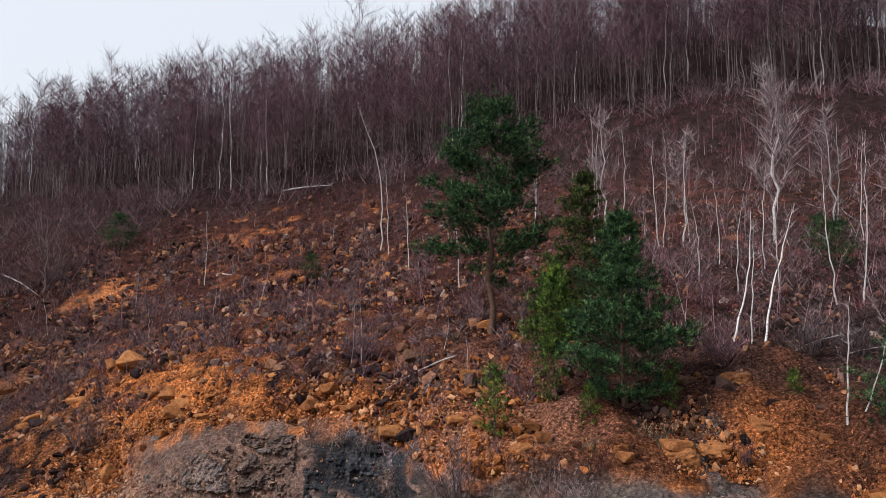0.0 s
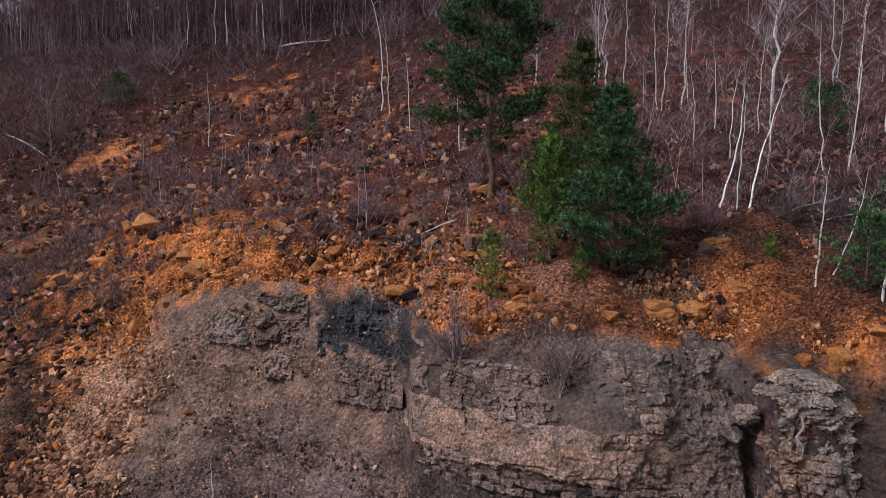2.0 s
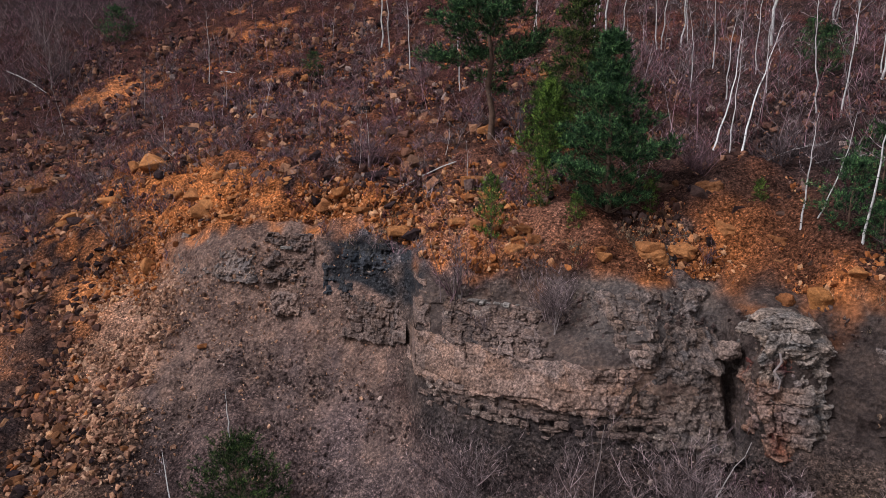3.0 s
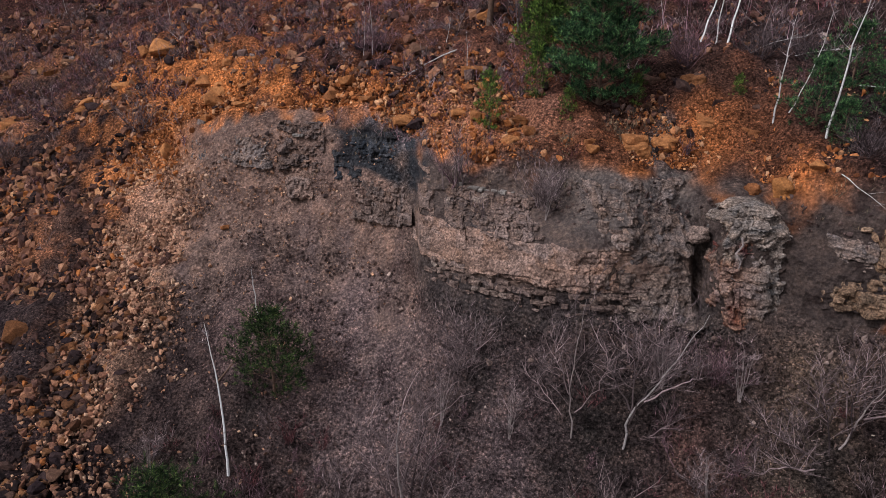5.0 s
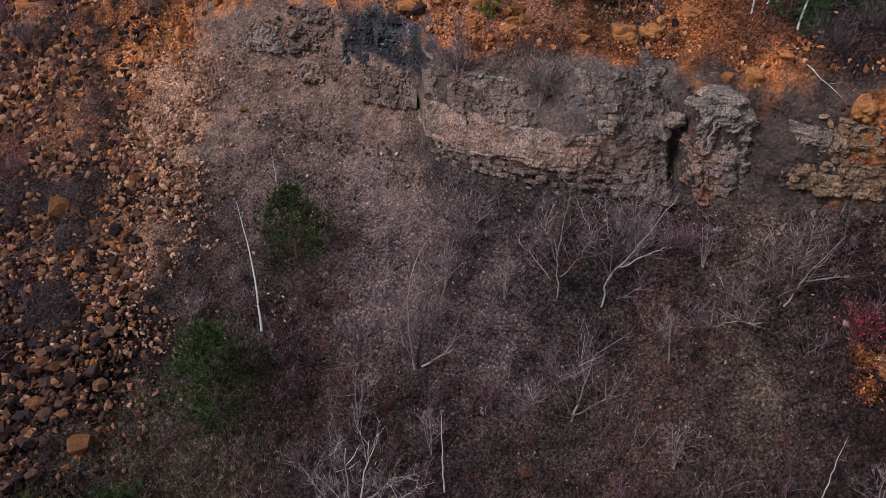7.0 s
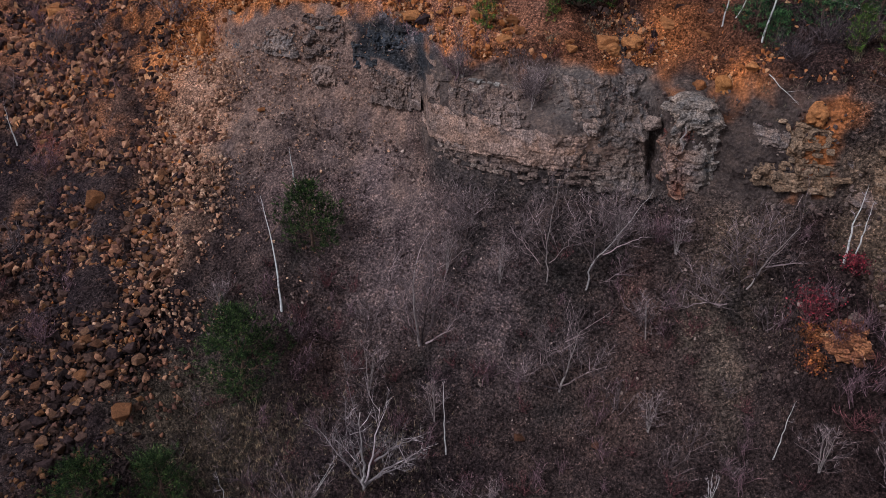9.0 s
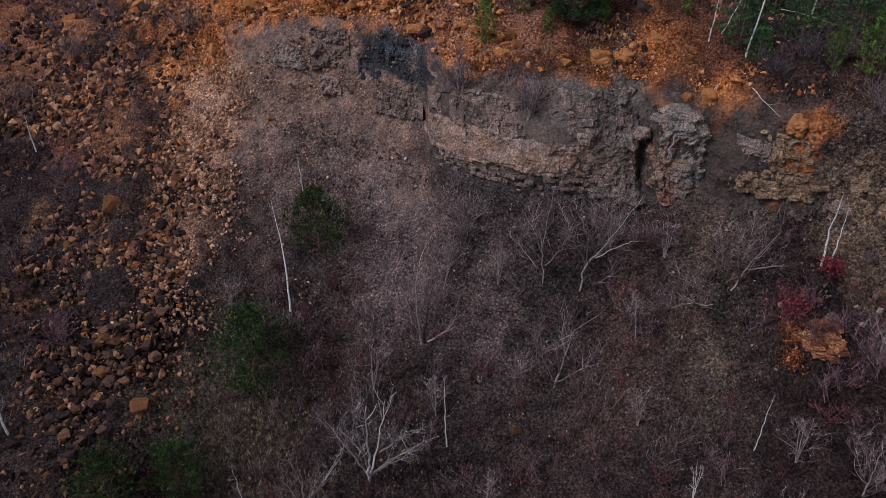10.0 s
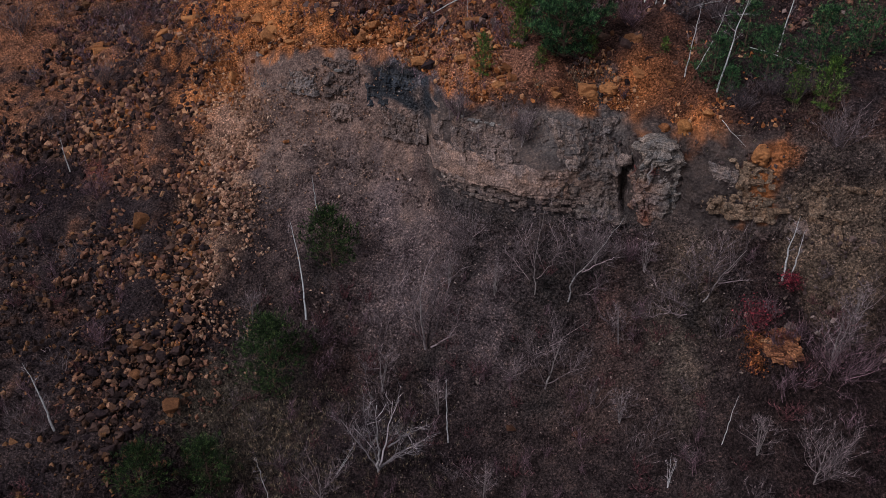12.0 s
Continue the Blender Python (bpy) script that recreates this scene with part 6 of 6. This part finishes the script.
def rock_column(owner, name, material, seed, rows, width, height, size, cracks):
    """A free-standing mass of layered rock: rows of height, centre x and y, half-width and half-depth."""
    rows = np.array(rows).T
    na, nz = 190, int((rows[0, -1] - rows[0, 0]) / 0.03)
    A, Z = np.meshgrid(np.linspace(0, 2 * math.pi, na, endpoint=False), np.linspace(rows[0, 0], rows[0, -1], nz))
    cx, cy, rx, ry = (np.interp(Z, rows[0], v) for v in rows[1:])
    ca, sa = np.cos(A), np.sin(A)
    box = (np.abs(ca) ** 4 + np.abs(sa) ** 4) ** -0.25
    px, py = ca * box, sa * box
    U = np.where(np.abs(ca) > np.abs(sa), py, px) * rx + 3.0 * np.floor((A + math.pi / 4) / (math.pi / 2))
    step, tint = layered(U, Z, seed, width, height, size, cracks)
    lump = step
    for scale, a in ((0.8, 0.2), (0.35, 0.14), (0.16, 0.09), (0.08, 0.05)):
        lump = lump + a * smooth_noise(px * rx, py * ry, Z, scale, seed + 7)
    X, Y = cx + px * (rx + lump), cy + py * (ry + lump)
    tint = tint + (0.2 * smooth_noise(X * 2, Y, Z * 0.6, 0.8, seed + 9))[..., None]
    # iron-red stains in the hollows of its middle, warm rock at its foot; darker towards the bottom
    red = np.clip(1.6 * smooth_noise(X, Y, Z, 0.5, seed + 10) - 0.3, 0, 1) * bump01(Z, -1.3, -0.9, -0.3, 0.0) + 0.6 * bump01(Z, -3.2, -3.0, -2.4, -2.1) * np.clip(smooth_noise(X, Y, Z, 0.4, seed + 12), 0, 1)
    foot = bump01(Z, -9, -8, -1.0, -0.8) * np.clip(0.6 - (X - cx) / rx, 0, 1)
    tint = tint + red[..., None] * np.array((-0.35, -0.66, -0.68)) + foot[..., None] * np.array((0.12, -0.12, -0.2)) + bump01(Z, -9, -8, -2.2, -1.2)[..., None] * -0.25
    i = np.arange(na * nz).reshape(nz, na)
    j = np.roll(i, -1, 1)
    faces = np.stack([i[:-1], j[:-1], j[1:], i[1:]], -1).reshape(-1, 4).tolist() + [i[-1].tolist()]
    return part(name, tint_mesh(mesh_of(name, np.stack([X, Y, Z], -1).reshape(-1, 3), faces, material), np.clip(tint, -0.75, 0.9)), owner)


def crag_mesh(k, material, level=4, courses=0.06):
    """A weathered lump of layered rock, about 2 across."""
    bm = bmesh.new()
    bmesh.ops.create_icosphere(bm, subdivisions=level, radius=1.0)
    o = Vector((7.3 * k, 3.1 * k, 1.7 * k))
    for v in bm.verts:
        p = v.co.copy()
        block = noise.cell(Vector((p.x * 1.9, p.y * 1.9, p.z * 4.2)) + o) - 0.5
        size = 1 + 0.3 * noise.noise(p * 1.2 + o) + 0.16 * noise.noise(p * 3.1 + o) + 0.07 * noise.noise(p * 8 + o) + courses * block
        flat = max(abs(p.x), abs(p.y), abs(p.z))
        v.co = p * size * (0.55 + 0.45 / flat)
    me = bpy.data.meshes.new("crag")
    bm.to_mesh(me)
    bm.free()
    me.materials.append(material)
    return me


def make_bedrock():
    pale = [block_mesh(10 + k, PALE_ROCK) for k in range(6)]
    yellow = [block_mesh(20 + k, YELLOW_ROCK) for k in range(6)]
    white = [block_mesh(40 + k, WHITE_ROCK) for k in range(3)]
    ledge = thing("rock_ledge", "thick pinkish-grey layered rock ledge across the slope", "rock ledge", kind="structure")
    rock_face(ledge, "rock_band", LEDGE_ROCK, 1, -1.75, 5.6, -2.3, -0.85, 0.8, 0.5, 0.24, 0.1, 0.055, 0.0, 0.12)
    rock_face(ledge, "rock_band", PALE_ROCK, 2, -1.0, 6.4, -3.1, -2.1, 0.5, 0.24, 0.08, 0.26, 0.05)
    rock_face(ledge, "rock_band", PALE_ROCK, 3, -0.45, 3.0, -1.0, 0.14, 0.34, 0.2, 0.26, 0.26, 0.05, 0.0, 0.32)
    rock_face(ledge, "rock_band", PALE_ROCK, 4, -1.75, -0.7, -0.95, 0.6, 0.4, 0.26, 0.12, 0.2, 0.06, 0.0, 0.2, 0.25)
    rock_face(ledge, "rock_band", GREY_ROCK, 5, 3.1, 8.6, -1.0, 1.05, 0.4, 0.25, 0.06, 0.04, 0.13, 0.0, 0.03, 0.6, 0.12)
    rock_face(ledge, "rock_band", GREY_ROCK, 6, 4.9, 8.5, -3.3, -0.7, 0.7, 0.4, 0.04, 0.05, 0.08, 0.0, 0.05, 0.6, 0.12)
    rock_face(ledge, "rock_band", PALE_ROCK, 7, 5.0, 6.2, -0.9, 0.3, 0.4, 0.2, 0.1, 0.16, 0.07, 0.0, 0.12, 0.5)
    bed(ledge, pale, 2, -1.2, 6.6, 5, -2.9, -2.15, 0.17, 0.26, 0.4, 0.18, 0.45)
    bed(ledge, pale, 3, -0.3, 2.9, 8, -0.85, 0.02, 0.14, 0.22, 0.4, 0.3, 0.6)
    bed(ledge, white, 33, 0.1, 2.6, 8, 0.04, 0.15, 0.11, 0.16, 0.4, 0.24, 0.35)
    bed(ledge, pale, 5, 5.0, 6.4, 8, -0.9, 0.3, 0.2, 0.4, 0.4, 0.14, 0.8)
    pillar = thing("rock_pillar", "blocky grey rock pillar beside a dark gap", "rock pillar", kind="structure")
    rock_column(pillar, "rock_mass", PILLAR_ROCK, 61, ((-3.6, 9.7, -6.1, 0.5, 0.5), (-3.0, 9.6, -6.0, 0.75, 0.7), (-2.2, 9.65, -5.6, 1.05, 0.95), (-1.45, 9.65, -5.1, 1.15, 1.05), (-1.2, 9.7, -5.0, 1.08, 1.0),
                                                         (-0.4, 9.8, -4.75, 1.1, 1.0), (0.2, 9.9, -4.6, 1.0, 0.95), (0.6, 9.95, -4.5, 0.82, 0.8), (0.82, 9.95, -4.4, 0.4, 0.4)), 0.6, 0.36, 0.15, 0.22)
    root = Shape(871)
    line = [Vector((9.35, -5.75, -0.1)) + Vector((0.25 * math.sin(2.3 * k) * (0.3 + 0.1 * k) - 0.03 * k, -0.06 * k, -0.26 * k)) for k in range(7)]
    root.stem(line, [0.04, 0.04, 0.035, 0.035, 0.03, 0.025, 0.015], 5)
    part("root", root.mesh("root", GREY_BARK, True), pillar, "pale dead root hanging down the rock")
    right = thing("rock_ledge", "yellowish layered rock ledge under orange soil", "rock ledge", kind="structure")
    rock_face(right, "rock_band", YELLOW_ROCK, 10, 11.7, 15.0, -2.1, -0.9, 0.55, 0.4, 0.08, 0.15, 0.07, 0.0, 0.16, 0.5)
    rock_face(right, "rock_band", YELLOW_ROCK, 11, 12.9, 14.7, -1.0, 0.45, 0.45, 0.22, 0.06, 0.17, 0.08, 0.0, 0.2, 0.5)
    rock_face(right, "rock_band", GREY_ROCK, 13, 11.9, 13.2, -1.0, 0.1, 0.3, 0.16, -0.06, 0.12, 0.08, 0.0, 0.15, 0.7)
    rock_face(right, "rock_band", PALE_ROCK, 12, 15.2, 16.3, -2.2, -0.6, 0.5, 0.4, 0.12, 0.2, 0.08, 0.0, 0.2, 0.3)
    rock_face(right, "rock_band", YELLOW_ROCK, 17, 16.2, 19.6, -3.0, 0.0, 1.0, 0.6, -0.1, 0.2, 0.12, 0.0, 0.1, 0.6, 0.12)
    bed(right, yellow, 10, 11.8, 14.8, 6, -2.0, -0.9, 0.2, 0.4, 0.5, 0.26, 0.8)
    bed(right, yellow, 12, 13.0, 14.6, 8, -0.6, 0.5, 0.15, 0.35, 0.5, 0.22, 0.72)
    left = thing("rock_outcrop", "grey broken rock outcrop beside dark shale", "rock outcrop", kind="structure")
    rock_face(left, "rock_band", PALE_ROCK, 14, -4.6, -1.8, -2.15, -0.5, 0.5, 0.4, 0.24, 0.14, 0.1, 0.0, 0.1)
    rock_face(left, "rock_band", PALE_ROCK, 15, -8.2, -5.9, -0.5, 1.5, 0.5, 0.22, 0.16, 0.18, 0.1, 0.0, 0.12, 0.6)
    rock_face(left, "rock_band", LEDGE_ROCK, 19, -7.8, -6.4, -1.7, -0.1, 0.9, 0.9, 0.2, 0.1, 0.12, 0.0, 0.06, 0.6)
    rock_face(left, "rock_band", DARK_ROCK, 16, -5.6, -1.7, -0.7, 1.3, 0.6, 0.4, 0.04, 0.05, 0.13, 0.0, 0.03, 1.4, 0.18)
    rock_face(left, "rock_band", GREY_ROCK, 18, -12.9, -8.0, -0.5, 1.0, 0.6, 0.3, 0.02, 0.06, 0.1, 0.0, 0.05, 0.9, 0.12)
    bed(left, pale, 14, -4.3, -1.9, 6, -1.9, -0.75, 0.3, 0.45, 0.5, 0.24, 0.85)
    bed(left, white, 15, -7.4, -6.4, 8, 0.75, 1.0, 0.12, 0.25, 0.5, 0.2, 0.4)


make_bedrock()

# ---- small growth and dead wood ----
def fallen_branch(label, a, b, girth, seed, lift=0.25, twigs=10, bark=None):
    """A dead stem lying between two places on the ground."""
    s = Shape(seed)
    p, q = Vector((a[0], a[1], ground(*a) + 0.1)), Vector((b[0], b[1], ground(*b) + lift))
    mid = p.lerp(q, 0.5) + Vector((s.r.gauss(0, 0.1), s.r.gauss(0, 0.1), 0.12 + max(0, ground((a[0] + b[0]) / 2, (a[1] + b[1]) / 2) - (p.z + q.z) / 2)))
    o = p.copy()
    line = [v - o for v in (p, p.lerp(mid, 0.5) + Vector((0, 0, 0.04)), mid, mid.lerp(q, 0.5) + Vector((0, 0, 0.03)), q)]
    s.stem(line, [girth, girth * 0.85, girth * 0.7, girth * 0.5, girth * 0.2], 6)
    for _ in range(twigs):
        j = s.r.randrange(2, 4)
        w = line[j].lerp(line[j + 1], s.r.random())
        s.spike(w, w + (s.some_way(0.5) + (q - p).normalized() * 0.6).normalized() * s.r.uniform(0.3, 0.9), girth * 0.3)
    ob = new("fallen_branch", s.mesh("fallen_branch", bark or BIRCH_BARK))
    ob.location = o
    return tagged(ob, label, "branch", "fallen branches")


def make_dead_wood():
    fallen_branch("pale fallen birch stem on the upper slope", (-37.7, 39.5), (-32.2, 35.1), 0.07, 801)
    fallen_branch("pale fallen birch stem below the wood", (-18.6, 60.0), (-12.6, 57.0), 0.1, 802, 0.6)
    fallen_branch("short fallen stem in the rubble", (-18.1, 34.9), (-15.5, 32.9), 0.06, 803)
    fallen_branch("pale dead branch lying above the cliff edge", (15.1, -0.6), (17.2, -3.6), 0.022, 804)
    fallen_branch("thin dead stem hanging over the rock", (12.7, -4.8), (13.5, -6.4), 0.018, 805, 0.1, 3)
    fallen_branch("grey branch lying on the orange slope", (0.2, 8.2), (-2.6, 6.4), 0.04, 806)
    fallen_branch("grey dead branches in the brush at the edge", (13.6, 2.4), (16.0, 1.6), 0.018, 807, 0.5, 24)
    fallen_branch("grey dead branches in the brush at the edge", (12.2, 2.9), (14.6, 3.2), 0.018, 808, 0.5, 24)
    fallen_branch("dead branch on the scree beside a pine", (-9.6, -2.8), (-7.7, -0.7), 0.04, 809, 0.2, 22, PINE_BARK)


make_dead_wood()


def grass_field(name, label, material, seed, zones):
    """Uncounted tufts of dry grass: zones of (tufts, x from, to, y from, to, height)."""
    s = Shape(seed)
    r = s.r
    for count, xa, xb, ya, yb, height in zones:
        for _ in range(count):
            x, y = r.gauss((xa + xb) / 2, (xb - xa) / 3.2), r.gauss((ya + yb) / 2, (yb - ya) / 3.2)
            o = Vector((x, y, ground(x, y)))
            for _ in range(9):
                p = o + Vector((r.gauss(0, 0.07), r.gauss(0, 0.07), -0.05))
                s.spike(p, p + Vector((r.gauss(0, 0.35), r.gauss(0, 0.35) - 0.15, 1)).normalized() * height * r.uniform(0.5, 1.2), 0.008)
    return tagged(new(name, s.mesh(name, material)), label, "grass", kind="stuff")


grass_field("dry_grass", "pale dry grass tufts at the foot of the scree", DRY_GRASS, 821, [(1100, -13.5, -6.0, -14.5, -8.5, 0.42), (300, -6.5, -1, -14, -9, 0.35), (50, 10, 16, -13, -8, 0.25)])
grass_field("edge_grass", "dull dry grass along the cliff edge", DRY_GRASS, 822, [(260, 1, 8, -1.2, 0.8, 0.3), (160, -6, 0, 3.2, 6.5, 0.25), (160, 12, 18, -6.5, -3, 0.3)])


def leaf_shrub(label, x, y, height, material, twig, seed, stems=22, spread=0.5):
    ob = thing("leafy_shrub", label, "shrub", "shrubs by the outcrop")
    part("stem", shrub_mesh(seed, height, stems, spread, twig, 6, 1.2), ob)
    s = Shape(seed + 1)
    r = s.r
    for _ in range(520):
        p = Vector((r.gauss(0, spread * 0.6) * height, r.gauss(0, spread * 0.6) * height, height * r.uniform(0.3, 1.05)))
        d = s.some_way(0.1) * 0.09
        e = s.some_way(0.0).cross(d).normalized() * 0.035
        i = len(s.v)
        for q in (p, p + d * 0.5 + e, p + d, p + d * 0.5 - e + Vector((0, 0, 0.012))):
            s.v.append((q.x, q.y, q.z))
        s.f.append((i, i + 1, i + 2, i + 3))
    part("foliage", s.mesh("foliage", material), ob)
    ob.matrix_basis = pose(x, y, ground(x, y))
    return ob


def make_outcrop():
    leaf_shrub("dark red shrub below slender birches", 13.5, -11.7, 1.5, RED_LEAF, RED_TWIG, 841, 40)
    leaf_shrub("small crimson shrub at the foot of birches", 15.0, -10.9, 0.8, RED_LEAF, RED_TWIG, 842, 16)
    leaf_shrub("rust-coloured shrub on the rusty outcrop", 13.2, -12.6, 0.9, RUST_LEAF, RED_TWIG, 843, 16, 0.6)
    leaf_shrub("small rusty shrub under the outcrop", 13.0, -13.6, 0.8, RUST_LEAF, RED_TWIG, 844, 16, 0.6)
    slabs = [block_mesh(60 + k, RUST_ROCK) for k in range(5)]
    pale = [block_mesh(70 + k, PALE_ROCK) for k in range(2)]
    rusty = thing("rock_outcrop", "rusty thinly layered rock outcrop beside red shrubs", "rock outcrop", kind="structure")
    r = random.Random(31)
    for k in range(64):
        u = k / 64
        x, y = 13.5 + 1.2 * r.random(), -12.7 - 1.3 * u + r.uniform(-0.1, 0.1)
        slab = part("stone_slab", slabs[r.randrange(5)], rusty)
        slab.matrix_basis = pose(x, y, ground(x, y) + r.uniform(0.1, 0.3), 12 + r.uniform(-6, 6), r.uniform(-8, 8), -8 + r.uniform(-14, 14))
        slab.scale = (r.uniform(0.2, 0.7), r.uniform(0.15, 0.35), r.uniform(0.03, 0.075))
    for k, (x, y, a) in enumerate(((13.6, -12.5, 0.5), (14.2, -12.5, 0.45), (13.9, -13.1, 0.6), (14.5, -13.4, 0.55), (13.3, -13.3, 0.4))):
        lump = part("stone_block", crag_mesh(20 + k, RUST_ROCK), rusty)
        lump.matrix_basis = pose(x, y, ground(x, y) - 0.05, 14, 6, 40 * k)
        lump.scale = (a * 0.8, a * 0.65, a * 0.35)
    lump = part("stone_block", pale[0], rusty)
    lump.matrix_basis = pose(14.6, -12.6, ground(14.6, -12.6) + 0.15, 15, 10, 30)
    lump.scale = (0.4, 0.4, 0.3)


make_outcrop()


# ---- clods and broken lumps along the orange edge ----
def make_lumps():
    for k, (x, y, a, m, label) in enumerate(((6.7, -1.3, 0.5, ORANGE_BOULDER, "crumbling orange lump on the cliff edge"), (7.9, -0.9, 0.4, ORANGE_BOULDER, "crumbling orange lump on the cliff edge"), (9.7, -0.2, 0.5, ORANGE_BOULDER, "orange lump half buried in the soil"),
                                             (10.9, -1.2, 0.45, ORANGE_BOULDER, "orange lump half buried in the soil"), (5.2, -0.9, 0.4, ORANGE_BOULDER, "crumbling orange lump on the cliff edge"),
                                             (9.6, 1.6, 0.5, RUST_BOULDER, "brown rough lump of rock at the edge"), (10.9, 1.0, 0.5, RUST_BOULDER, "dark reddish lump of rock at the edge"), (2.2, 0.2, 0.35, ORANGE_BOULDER, "orange overhanging lump of soil"),
                                             (-3.4, 8.6, 0.5, SCREE_BOULDER, "brown lump of rock on the orange slope"), (-8.4, 9.4, 0.45, ORANGE_BOULDER, "orange lump of rock on the slope"), (-14.0, 11.8, 0.5, ORANGE_BOULDER, "orange lump of rock on the slope"))):
        ob = new("rock_lump", crag_mesh(40 + k, m, 4, 0.0))
        tagged(ob, label, "rock")
        ob.matrix_basis = pose(x, y, ground(x, y) - 0.12, 10, -6, 50 * k)
        ob.scale = (a * 1.15, a, a * 0.7)

    # smooth, worn stones
    for x, y, z, a, m, label in ((11.3, -3.95, 1.0, (0.36, 0.36, 0.4), OCHRE_STONE, "rounded ochre boulder on the cliff edge"), (10.3, -3.75, 0.9, (0.26, 0.24, 0.26), ORANGE_BOULDER, "rounded ochre stone wedged above the pillar"),
                                 (14.2, -6.75, 0.85, (0.6, 0.4, 0.4), ORANGE_BOULDER, "rounded orange lump of soil and stone on the ledge"), (8.25, -4.75, -0.35, (0.42, 0.35, 0.26), PALE_ROCK, "rounded grey stone wedged in the cliff gap")):
        ob = new("boulder", crag_mesh(int(60 + x), m, 4, 0.0))
        tagged(ob, label, "boulder")
        ob.matrix_basis = pose(x, y, z, 4, -6, 30 * x)
        ob.scale = a


make_lumps()
